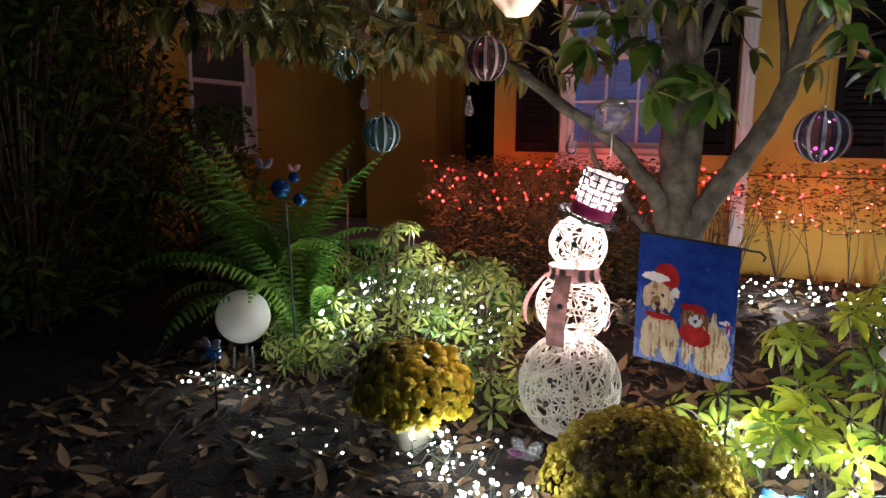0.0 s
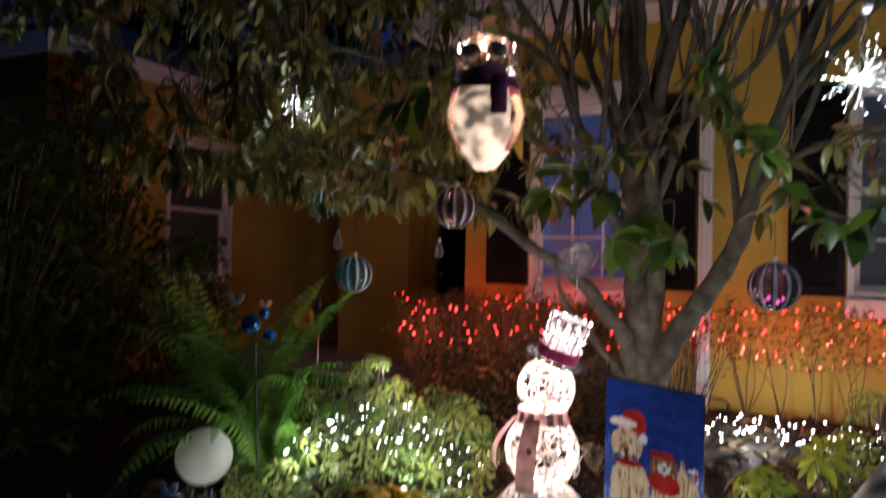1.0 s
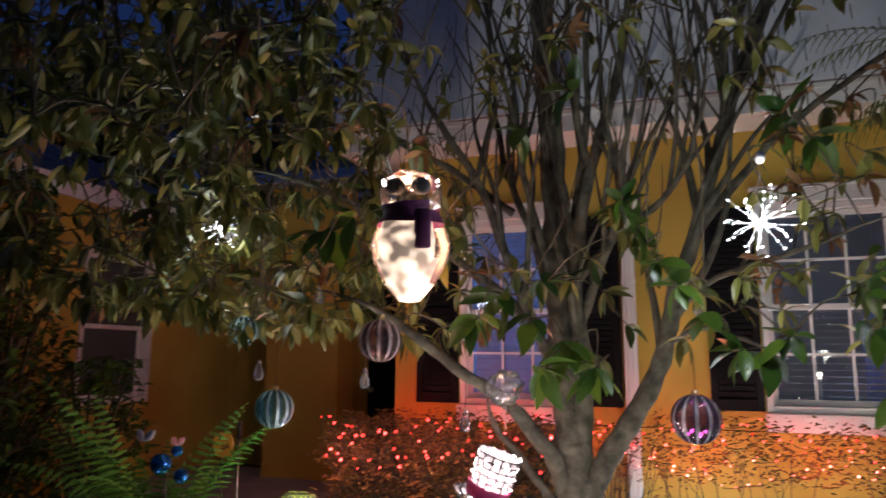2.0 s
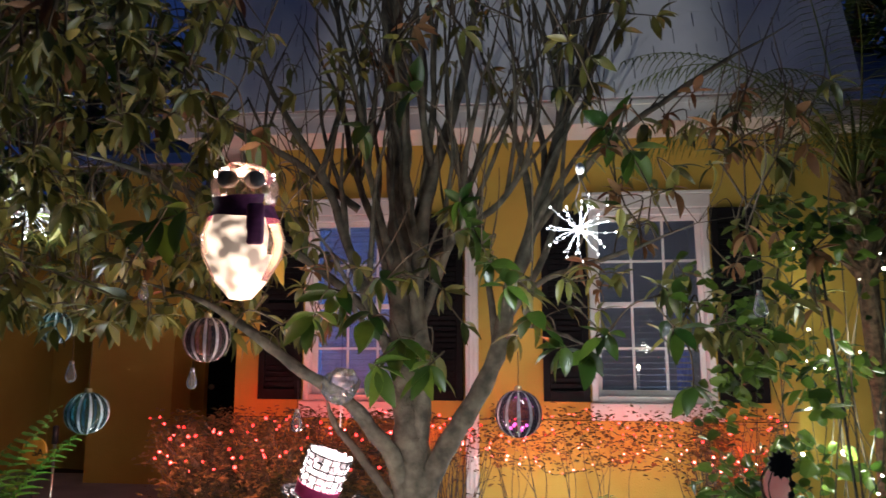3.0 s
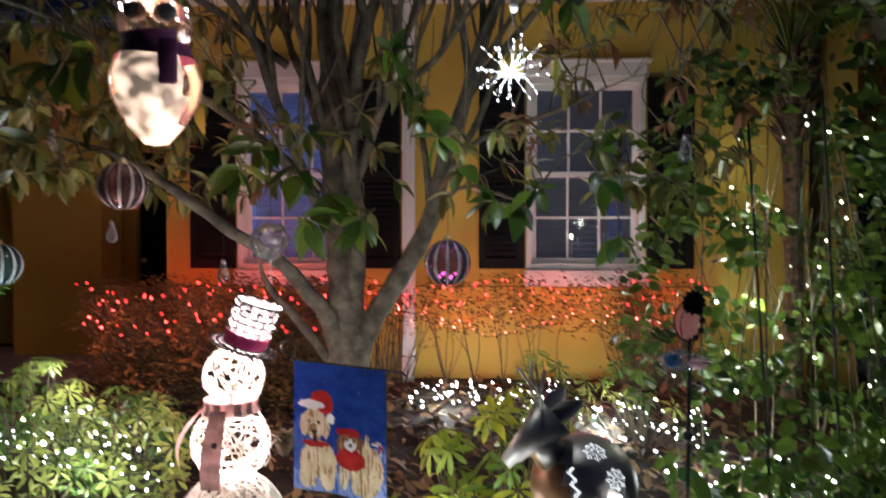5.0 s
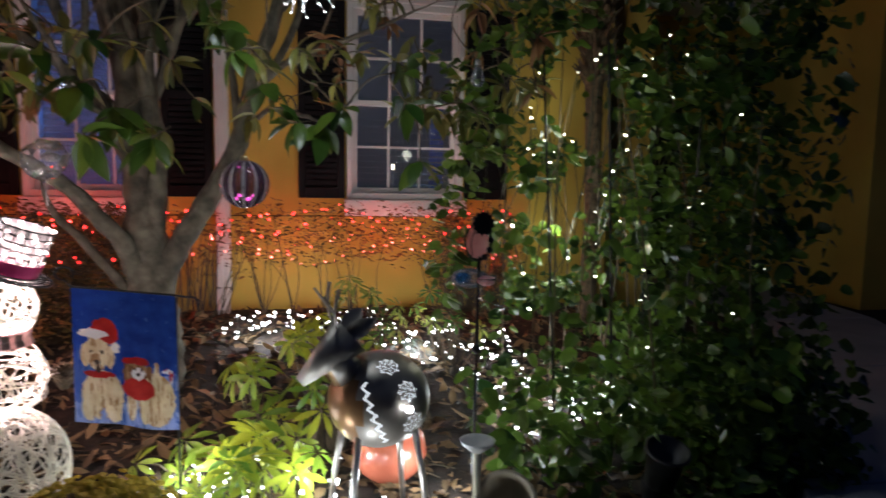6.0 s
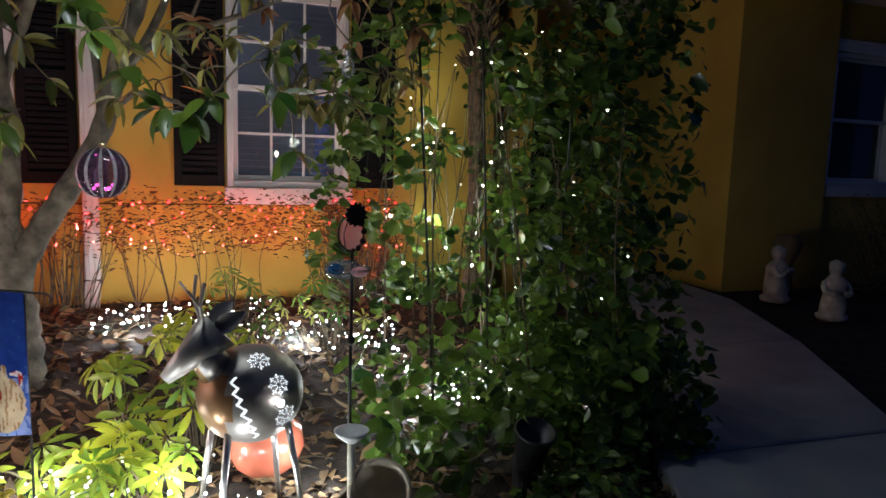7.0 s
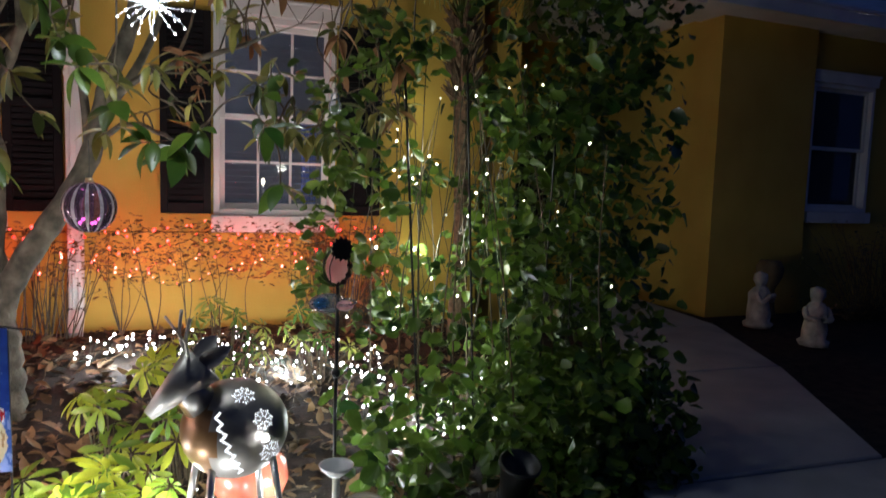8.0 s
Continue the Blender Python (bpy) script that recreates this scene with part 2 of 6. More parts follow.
FLAG_R = leafy("red_print", (0.45, 0.02, 0.02), (0.6, 0.05, 0.04), "noise", 0.7, 0.35)
FLAG_W = leafy("white_print", (0.75, 0.75, 0.76), (0.86, 0.86, 0.86), "noise", 0.7, 0.35)
FLAG_L = leafy("ivory_print", (0.72, 0.62, 0.44), (0.82, 0.75, 0.6), "noise", 0.7, 0.35)
FLAG_N = leafy("brown_print", (0.2, 0.09, 0.035), (0.34, 0.17, 0.08), "noise", 0.7, 0.35)
FLAG_M = leafy("mid_blue_print", (0.06, 0.14, 0.45), (0.13, 0.23, 0.58), "noise", 0.7, 0.35)
FLAG_K = mat("dark_print", (0.05, 0.035, 0.03), (0.12, 0.08, 0.06), 0.75, scale=50)
CANDLE = glow("candle_light", (1.0, 0.85, 0.6), 9)
AMBER = mat("amber_plaque", (0.55, 0.26, 0.03), (0.75, 0.42, 0.06), 0.4, scale=14)
PURPLECLOTH = mat("plum_ribbon", (0.09, 0.015, 0.06), (0.2, 0.04, 0.14), 0.6, scale=25)
WINGWHITE = mat("white_wing", (0.6, 0.58, 0.58), (0.78, 0.76, 0.76), 0.5, scale=40)
PINKWING = leafy("pink_wing", (0.82, 0.5, 0.48), (0.9, 0.7, 0.68), "noise", 0.4, 0.6)


# ---- builders ----
def finish(name, bm, material, parent=None, label="", smooth=False):
    me = bpy.data.meshes.new(name)
    bm.normal_update()
    bm.to_mesh(me)
    bm.free()
    for m in material if isinstance(material, (list, tuple)) else [material]:
        me.materials.append(m)
    if smooth:
        me.shade_smooth()
    ob = new(name, me)
    if parent:
        ob.parent = parent
    if label:
        ob["label"] = label
    return ob


part = finish


def thing(name, place, label, category, group="", kind="", turn=0.0):
    ob = new(name)
    ob.matrix_basis = pose(*place, 0, 0, turn)
    ob.empty_display_size = 0.05
    return tagged(ob, label, category, group, kind)


def raw(name, verts, faces, material, parent=None, smooth=False):
    me = bpy.data.meshes.new(name)
    me.from_pydata([tuple(v) for v in verts], [], faces)
    for m in material if isinstance(material, (list, tuple)) else [material]:
        me.materials.append(m)
    if smooth:
        me.shade_smooth()
    ob = new(name, me)
    if parent:
        ob.parent = parent
    return ob


def box(bm, x0, y0, z0, x1, y1, z1, bevel=0.0, m=None):
    r = bmesh.ops.create_cube(bm, size=1)
    vs = r["verts"]
    bmesh.ops.scale(bm, vec=(x1 - x0, y1 - y0, z1 - z0), verts=vs)
    bmesh.ops.translate(bm, vec=((x0 + x1) / 2, (y0 + y1) / 2, (z0 + z1) / 2), verts=vs)
    if m:
        bmesh.ops.transform(bm, matrix=m, verts=vs)
    if bevel:
        es = list({e for v in vs for e in v.link_edges})
        bmesh.ops.bevel(bm, geom=es, offset=bevel, segments=1, affect="EDGES")
    return bm


def boxes(*specs, bevel=0.0):
    bm = bmesh.new()
    for s in specs:
        box(bm, *s, bevel=bevel)
    return bm


def ball(r, u=16, v=10, place=(0, 0, 0), scale=(1, 1, 1), bm=None):
    bm = bm or bmesh.new()
    q = bmesh.ops.create_uvsphere(bm, u_segments=u, v_segments=v, radius=r)
    bmesh.ops.scale(bm, vec=scale, verts=q["verts"])
    bmesh.ops.translate(bm, vec=place, verts=q["verts"])
    return bm


def lathe(profile, seg=24, bm=None, place=(0, 0, 0)):
    """Turn a profile of (radius, height) pairs about z."""
    bm = bm or bmesh.new()
    rings = []
    for r, z in profile:
        rings.append([bm.verts.new((place[0] + r * math.cos(2 * math.pi * k / seg), place[1] + r * math.sin(2 * math.pi * k / seg), place[2] + z)) for k in range(seg)])
    for a, b in zip(rings, rings[1:]):
        for k in range(seg):
            bm.faces.new((a[k], a[(k + 1) % seg], b[(k + 1) % seg], b[k]))
    return bm


def tube_data(points, radii, sides=6, closed=False):
    """Vertices and faces of a tube along points."""
    P = [Vector(p) for p in points]
    n = len(P)
    if not isinstance(radii, (list, tuple)):
        radii = [radii] * n
    V, F = [], []
    ref = Vector((0.31, 0.22, 0.92)).normalized()
    for i, p in enumerate(P):
        d = (P[(i + 1) % n] - P[i - 1]) if closed else (P[min(i + 1, n - 1)] - P[max(i - 1, 0)])
        d = d.normalized() if d.length > 1e-9 else Vector((0, 0, 1))
        a = d.cross(ref)
        a = a.normalized() if a.length > 1e-4 else d.orthogonal().normalized()
        b = d.cross(a)
        for k in range(sides):
            w = 2 * math.pi * k / sides
            V.append(p + (a * math.cos(w) + b * math.sin(w)) * radii[i])
    for i in range(n if closed else n - 1):
        j = (i + 1) % n
        for k in range(sides):
            l = (k + 1) % sides
            F.append((i * sides + k, i * sides + l, j * sides + l, j * sides + k))
    if not closed:
        F.append(tuple(range(sides))[::-1])
        F.append(tuple((n - 1) * sides + k for k in range(sides)))
    return V, F


class Pile:
    """Collects many small pieces into one mesh."""

    def __init__(self):
        self.v, self.f, self.m = [], [], []

    def add(self, v, f, mi=0):
        o = len(self.v)
        self.v.extend(v)
        self.f.extend(tuple(i + o for i in q) for q in f)
        self.m.extend([mi] * len(f))

    def tube(self, pts, radii, sides=6, closed=False, mi=0):
        self.add(*tube_data(pts, radii, sides, closed), mi)

    def put(self, name, material, parent=None, label="", smooth=False):
        ob = raw(name, self.v, self.f, material, parent, smooth)
        if any(self.m):
            ob.data.polygons.foreach_set("material_index", self.m)
        if label:
            ob["label"] = label
        return ob


def spline(pts, steps=6):
    """Smooth line through a few points."""
    P = [Vector(p) for p in pts]
    out = []
    for i in range(len(P) - 1):
        a, b, c, d = P[max(i - 1, 0)], P[i], P[i + 1], P[min(i + 2, len(P) - 1)]
        for k in range(steps):
            t = k / steps
            out.append(0.5 * (2 * b + (c - a) * t + (2 * a - 5 * b + 4 * c - d) * t * t + (3 * b - a - 3 * c + d) * t ** 3))
    out.append(P[-1])
    return out


def leaf_shape(length, width, fold=0.25, curl=0.25, rows=5, tip=0.6, blunt=0.0):
    """A leaf along +y, its face up, folded at the midrib and curled down at the tip."""
    V, F = [], []
    for i in range(rows + 1):
        t = i / rows
        w = width / 2 * (math.sin(math.pi * t ** tip) ** 0.8 if 0 < t < 1 else 0.06 + blunt)
        z = -curl * length * t * t
        y = length * (t - 0.15 * curl * t * t)
        V += [(-w, y, z + fold * w), (0, y, z), (w, y, z + fold * w)]
    for i in range(rows):
        a = i * 3
        F += [(a, a + 1, a + 4, a + 3), (a + 1, a + 2, a + 5, a + 4)]
    return V, F


def aim(place, direction, up=(0, 0, 1), spin=0.0, size=1.0):
    """Pose whose +y looks along direction and whose +z is near up."""
    y = Vector(direction).normalized()
    x = y.cross(Vector(up))
    x = x.normalized() if x.length > 1e-4 else y.orthogonal().normalized()
    z = x.cross(y)
    m = Matrix((x, y, z)).transposed().to_4x4()
    return Matrix.Translation(place) @ m @ Matrix.Rotation(spin, 4, "Y") @ Matrix.Scale(size, 4)


def moved(v, m):
    return [m @ Vector(p) for p in v]


def mesh_of(name, v, f, material, smooth=True):
    me = bpy.data.meshes.new(name)
    me.from_pydata([tuple(p) for p in v], [], f)
    me.materials.append(material)
    if smooth:
        me.shade_smooth()
    return me


def ground_z(x, y):
    t = min(max((y - 2.6) / 2.2, 0), 1)
    bed = 0.22 * t * t * (3 - 2 * t)
    s = min(max((x - 2.9) / 0.7, 0), 1)
    return -0.06 + bed * (1 - s) + 0.04 * s


rnd = random.Random(7)

# ---- ground ----
xs = np.unique(np.concatenate([[-600, -200, -60, -20, -10], np.arange(-6, 10, 0.12), [12, 20, 60, 200, 600]]))
ys = np.unique(np.concatenate([[-600, -200, -60, -20, -8], np.arange(-3, 8, 0.12), [10, 20, 60, 200, 600]]))
gv, gf = [], []
for j, y in enumerate(ys):
    for i, x in enumerate(xs):
        rough = 0.02 * noise.noise((x * 3, y * 3, 0)) + 0.014 * noise.noise((x * 9, y * 9, 4)) if -6 < x < 2.9 and -3 < y < 8 else -0.02
        gv.append((x, y, ground_z(x, y) + rough))
nx = len(xs)
for j in range(len(ys) - 1):
    for i in range(nx - 1):
        gf.append((j * nx + i, j * nx + i + 1, (j + 1) * nx + i + 1, (j + 1) * nx + i))
tagged(raw("ground", gv, gf, MULCH, smooth=True), "dark mulched garden bed soil", "ground", kind="structure")

# concrete walk of cast slabs with open joints, running to the entry
walkway = thing("pavement", (0, 0, 0), "pale grey concrete front walk with joints", "pavement", kind="structure")
rowsw = [(-2.0, 1.4, 3.2), (0.4, 2.0, 3.6), (2.05, 2.75, 4.15), (3.53, 3.75, 5.1), (4.9, 4.6, 5.78), (6.3, 4.4, 6.0), (8.0, 4.4, 6.0)]
for (ya, la, ra), (yb, lb, rb) in zip(rowsw, rowsw[1:]):
    bm = bmesh.new()
    g = 0.012
    lo = [bm.verts.new(p) for p in ((la, ya + g, -0.15), (ra, ya + g - 0.08, -0.15), (rb, yb - g - 0.08, -0.15), (lb, yb - g, -0.15))]
    hi = [bm.verts.new((v.co.x, v.co.y, 0.0)) for v in lo]
    bm.faces.new(hi)
    bm.faces.new(lo[::-1])
    for k in range(4):
        bm.faces.new((lo[k], lo[(k + 1) % 4], hi[(k + 1) % 4], hi[k]))
    bmesh.ops.bevel(bm, geom=[e for e in bm.edges], offset=0.008, segments=1, affect="EDGES")
    part("slab", bm, CONCRETE, walkway)
bm = boxes((-5.4, 4.75, -0.1, -1.75, 6.2, 0.19), bevel=0.01)
tagged(part("pavement_entry", bm, CONCRETE), "grey concrete slab before the recessed entry", "pavement", kind="structure")


# unseen blocks added behind the camera to mask the low sun: the middle one is lower, so it reaches the roof
across = thing("wall_light_mask", (0, -20, 0), "added unseen plain blocks that keep the low sun off all but the roof", "building", kind="structure")
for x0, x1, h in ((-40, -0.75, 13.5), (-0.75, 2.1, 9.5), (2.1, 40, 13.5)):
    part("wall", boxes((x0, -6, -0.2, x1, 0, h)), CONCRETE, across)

# ---- house ----
def wall_with_holes(name, x0, x1, z0, z1, y0, y1, holes, label, m=None):
    """A wall along x with rectangular openings (x0, x1, z0, z1)."""
    bm = bmesh.new()
    cuts = sorted({x0, x1, *[h[0] for h in holes], *[h[1] for h in holes]})
    for a, b in zip(cuts, cuts[1:]):
        hs = [h for h in holes if h[0] <= a and h[1] >= b]
        if hs:
            box(bm, a, y0, z0, b, y1, hs[0][2])
            box(bm, a, y0, hs[0][3], b, y1, z1)
        else:
            box(bm, a, y0, z0, b, y1, z1)
    bmesh.ops.remove_doubles(bm, verts=bm.verts, dist=0.0005)
    if m:
        bm.transform(m)
    return tagged(finish(name, bm, STUCCO), label, "wall", kind="structure")


Z0, HEAD, SILL = -0.1, 2.43, 1.0
wall_with_holes("wall_front", -1.58, 2.62, Z0, 3.1, 5.0, 5.2, [(-1.02, -0.14, SILL, HEAD), (1.18, 2.06, SILL, HEAD)], "mustard yellow stucco front wall of the house")
wall_with_holes("wall_return", -1.58, -1.4, Z0, 3.1, 5.2, 7.0, [], "mustard stucco return wall beside the entry recess")
wall_with_holes("wall_recess", -4.5, -1.58, Z0, 3.1, 6.6, 6.8, [(-2.6, -1.75, Z0, 2.1)], "dim mustard stucco wall of the recessed entry")
wall_with_holes("wall_pier", -3.3, -2.5, Z0, 3.1, 5.75, 6.1, [], "mustard stucco pier beside the recessed entry")
wall_with_holes("wall_right", 2.62, 3.42, Z0, 3.1, 5.28, 5.48, [], "set-back mustard stucco wall behind the vine")
wall_with_holes("wall_entry", 3.42, 6.5, Z0, 3.1, 7.4, 7.6, [(4.5, 5.4, Z0, 2.1)], "dark stucco wall at the back of the entry")
wall_with_holes("wall_entry_side", 3.62, 3.86, Z0, 3.1, 5.4, 7.4, [], "mustard stucco side wall of the entry")
wall_with_holes("wall_pillar", 6.1, 7.42, Z0, 3.1, 5.3, 5.75, [], "unlit mustard stucco pillar by the front walk")
wall_with_holes("wall_pillar_side", 6.12, 6.4, Z0, 3.1, 5.75, 7.4, [], "unlit stucco side wall of the entry")
tagged(finish("ceiling_porch", boxes((2.6, 5.2, 3.1, 6.6, 7.6, 3.2)), WHITE), "pale porch ceiling over the entry", "ceiling", kind="structure")
wall_with_holes("wall_wing", 7.42, 11.0, Z0, 3.1, 5.4, 5.6, [(7.5, 8.5, SILL + 0.1, HEAD + 0.1)], "unlit stucco wall of the far wing")
side = Matrix.Translation((-4.3, 0, 0)) @ Matrix.Rotation(radians(90), 4, "Z")
wall_with_holes("wall_left", 3.41, 6.59, Z0, 2.75, 0.0, 0.2, [(4.38, 5.24, 0.92, 2.3)], "dim mustard stucco wall of the side wing", m=side)
wall_with_holes("wall_back", -12.0, -4.3, Z0, 2.75, 3.2, 3.4, [], "dim stucco wall of the side wing")
for x0, x1, yy in ((-2.6, -1.75, 6.66), (4.5, 5.4, 7.45)):
    d = thing("door_1" if x0 < 0 else "door_2", (x0, yy, 0), "closed dark panelled entry door", "door", kind="structure")
    part("leaf_panel", boxes((0.005, 0, 0.0, x1 - x0 - 0.005, 0.05, 2.095), (0.12, -0.012, 0.2, 0.38, 0.0, 0.9), (0.48, -0.012, 0.2, 0.74, 0.0, 0.9), (0.12, -0.012, 1.05, 0.38, 0.0, 1.9), (0.48, -0.012, 1.05, 0.74, 0.0, 1.9), bevel=0.004), SHUTTER, d)
    part("knob", ball(0.03, place=(0.07, -0.05, 1.0)), GOLD, d, "brass knob", True)
# shallow joint across the stucco
tagged(finish("trim_band", boxes((-1.57, 4.994, 0.862, 2.61, 5.0, 0.868)), SHUTTER), "thin dark stucco control joint", "trim", kind="structure")

# eaves, gutter and roofs
def fascia(name, x0, x1, y, z, label):
    tagged(finish(name, boxes((x0, y, z, x1, y + 0.03, z + 0.16), (x0, y - 0.012, z + 0.125, x1, y - 0.001, z + 0.165), bevel=0.003), WHITE), label, "trim", kind="structure")
    tagged(finish("ceiling_soffit", boxes((x0, y + 0.03, z + 0.02, x1, y + 0.75, z + 0.04)), WHITE), "white boxed soffit under the eave", "ceiling", kind="structure")


fascia("trim_eave", -1.95, 2.9, 4.55, 2.98, "white painted eave fascia")
fascia("trim_eave_right", 5.6, 11.3, 4.9, 3.05, "unlit white eave fascia of the far wing")
fascia("trim_eave_mid", 2.9, 5.6, 5.0, 3.05, "white painted eave fascia over the entry")


def roof(name, x0, x1, y, z, run, pitch, label, courses=14):
    """A pitched roof rising away from the eave, with separate shingle courses."""
    r = thing(name, (x0, y, z), label, "roof", kind="structure")
    dz = math.tan(radians(pitch))
    L = run / math.cos(radians(pitch))
    m = Matrix.Rotation(radians(pitch), 4, "X")
    bm = bmesh.new()
    box(bm, 0, 0, -0.05, x1 - x0, L, 0.0)
    bm.transform(m)
    part("roof_deck", bm, ROOFDECK, r)
    step = 0.145
    w = x1 - x0
    for k in range(min(courses, int(L / step))):
        bm = bmesh.new()
        off = (k % 2) * 0.15
        q = -off
        while q < w:
            a, b = max(q, 0) + 0.004, min(q + 0.3, w) - 0.004
            if b > a + 0.02:
                box(bm, a, k * step - 0.01, 0.001, b, k * step + step, 0.008 + 0.004 * rnd.random())
            q += 0.3
        bm.transform(m)
        part("shingle_course", bm, ROOF, r)
    return r


roof("roof_front", -1.95, 3.0, 4.5, 3.15, 1.2, 76, "pale grey shingled upper wall above the front wall", 26)
roof("roof_recess", -4.2, -1.95, 5.7, 3.12, 2.0, 24, "unlit grey roof over the recessed entry", 6)
roof("roof_right", 3.0, 11.4, 4.95, 3.22, 5.0, 28, "dark shingle roof of the far wing", 8)
# side wing: hipped roof with its eave over the side window
bm = bmesh.new()
hip = [bm.verts.new(p) for p in ((-3.85, 2.9, 2.72), (-3.85, 6.4, 2.72), (-12, 6.4, 2.72), (-12, 2.9, 2.72), (-5.3, 4.6, 3.5), (-10.5, 4.6, 3.5))]
for q in ((0, 1, 4), (1, 2, 5, 4), (2, 3, 5), (3, 0, 4, 5), (3, 2, 1, 0)):
    bm.faces.new([hip[k] for k in q])
tagged(finish("roof_left", bm, ROOFDECK), "dark hipped roof of the side wing against the sky", "roof", kind="structure")
tagged(finish("trim_left_eave", boxes((-3.86, 2.9, 2.58, -3.83, 6.0, 2.73), (-12, 2.87, 2.58, -3.83, 2.9, 2.73)), WHITE), "white eave fascia of the side wing", "trim", kind="structure")

# downspout with strapped joint and kicked-out foot
ds = thing("downspout", (0.29, 4.95, 0.0), "white painted metal downspout on the stucco wall", "downspout")
part("pipe", boxes((-0.048, -0.035, 0.33, 0.048, 0.035, 2.98), (-0.02, -0.041, 0.34, 0.02, -0.036, 2.97), bevel=0.008), WHITE, ds)
bm = bmesh.new()
box(bm, -0.047, -0.034, 0.0, 0.047, 0.034, 0.2, bevel=0.006)
bm.transform(Matrix.Translation((0.0, -0.0, 0.335)) @ Matrix.Rotation(radians(140), 4, "X"))
part("foot", bm, WHITE, ds)
part("strap", boxes((-0.052, -0.039, 1.9, 0.052, 0.04, 1.93), bevel=0.002), WHITE, ds)
part("foot_strap", boxes((-0.052, -0.039, 0.325, 0.052, 0.04, 0.35), bevel=0.002), BLACKPLAST, ds, "dark joint band")


def window(name, x0, x1, z0, z1, label, m=None, shutters=True, blind="half", sill=True, muntins=True):
    """Double-hung window, each sash with three by two panes, in a wall whose face is y = 0."""
    w = thing(name, (0, 0, 0), label, "window", kind="structure")
    w.matrix_basis = m or Matrix()
    f = 0.045
    zm = (z0 + z1) / 2
    part("window_frame", boxes((x0 - f, -0.02, z0 - f, x0, 0.16, z1 + f), (x1, -0.02, z0 - f, x1 + f, 0.16, z1 + f), (x0, -0.02, z0 - f, x1, 0.16, z0), (x0, -0.02, z1, x1, 0.16, z1 + f), bevel=0.004), WHITE, w)
    for k, (a, b, yy) in enumerate(((z0, zm + 0.02, 0.07), (zm - 0.02, z1, 0.03))):
        s = 0.04
        sash = part("sash", boxes((x0, yy, a, x0 + s, yy + 0.035, b), (x1 - s, yy, a, x1, yy + 0.035, b), (x0 + s, yy, a, x1 - s, yy + 0.035, a + s), (x0 + s, yy, b - s, x1 - s, yy + 0.035, b), bevel=0.003), WHITE, w)
        for q in (1, 2) if muntins else ():
            xx = x0 + s + (x1 - x0 - 2 * s) * q / 3
            part("muntin", boxes((xx - 0.009, yy + 0.006, a + s, xx + 0.009, yy + 0.028, b - s)), WHITE, sash)
        zz = (a + b) / 2
        if muntins:
            part("muntin", boxes((x0 + s, yy + 0.004, zz - 0.009, x1 - s, yy + 0.03, zz + 0.009)), WHITE, sash)
        pn = part("pane", boxes((x0 + s, yy + 0.015, a + s, x1 - s, yy + 0.019, b - s)), PANE, sash)
        pn.visible_shadow = False
    if sill:
        part("window_sill", boxes((x0 - 0.06, -0.07, z0 - 0.17, x1 + 0.07, 0.0, z0 - 0.047), bevel=0.006), WHITE, w)
        part("head_trim", boxes((x0 - 0.06, -0.05, z1 + 0.047, x1 + 0.06, 0.0, z1 + 0.15), (x0 - 0.08, -0.065, z1 + 0.15, x1 + 0.08, 0.0, z1 + 0.175), bevel=0.004), WHITE, w)
    if shutters:
        for a in (x0 - 0.4, x1 + 0.06):
            sh = part("shutter", boxes((a, -0.045, z0 - 0.04, a + 0.05, -0.002, z1 + 0.04), (a + 0.29, -0.045, z0 - 0.04, a + 0.34, -0.002, z1 + 0.04), (a + 0.05, -0.045, z0 - 0.04, a + 0.29, -0.002, z0 + 0.04), (a + 0.05, -0.045, z1 - 0.04, a + 0.29, -0.002, z1 + 0.04), (a + 0.05, -0.045, zm - 0.03, a + 0.29, -0.002, zm + 0.03), bevel=0.003), SHUTTER, w, "black louvred shutter")
            part("shutter_back", boxes((a + 0.045, -0.008, z0, a + 0.295, -0.003, z1)), SHUTTER, sh)
            z = z0 + 0.06
            sl = bmesh.new()
            while z < z1 - 0.05:
                if abs(z - zm) > 0.05:
                    box(sl, a + 0.05, -0.038, z, a + 0.29, -0.01, z + 0.03, m=None)
                z += 0.042
            part("louvre", sl, SHUTTER, sh)
    if blind:
        n = int((z1 - z0) / 0.045)
        lowest = {"half": 0.0, "full": 0.0, "top": 0.5}[blind]
        for k in range(n):
            z = z1 - 0.03 - k * 0.045
            if (z - z0) / (z1 - z0) < lowest:
                break
            bm = bmesh.new()
            tilt = 62 if blind == "full" else 8
            box(bm, x0 + 0.05, -0.022, -0.0012, x1 - 0.05, 0.022, 0.0012)
            bm.transform(Matrix.Translation((0, 0.14, z)) @ Matrix.Rotation(radians(tilt), 4, "X"))
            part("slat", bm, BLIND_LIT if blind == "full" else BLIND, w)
    return w


def room(x0, x1, y0, depth, z0, z1, label):
    bm = boxes((x0, y0 + depth, z0, x1, y0 + depth + 0.05, z1), (x0 - 0.05, y0, z0, x0, y0 + depth, z1), (x1, y0, z0, x1 + 0.05, y0 + depth, z1), (x0, y0, z0 - 0.05, x1, y0 + depth, z0), (x0, y0, z1, x1, y0 + depth, z1 + 0.05))
    return tagged(finish("wall_room", bm, ROOMWALL), label, "room", kind="structure")


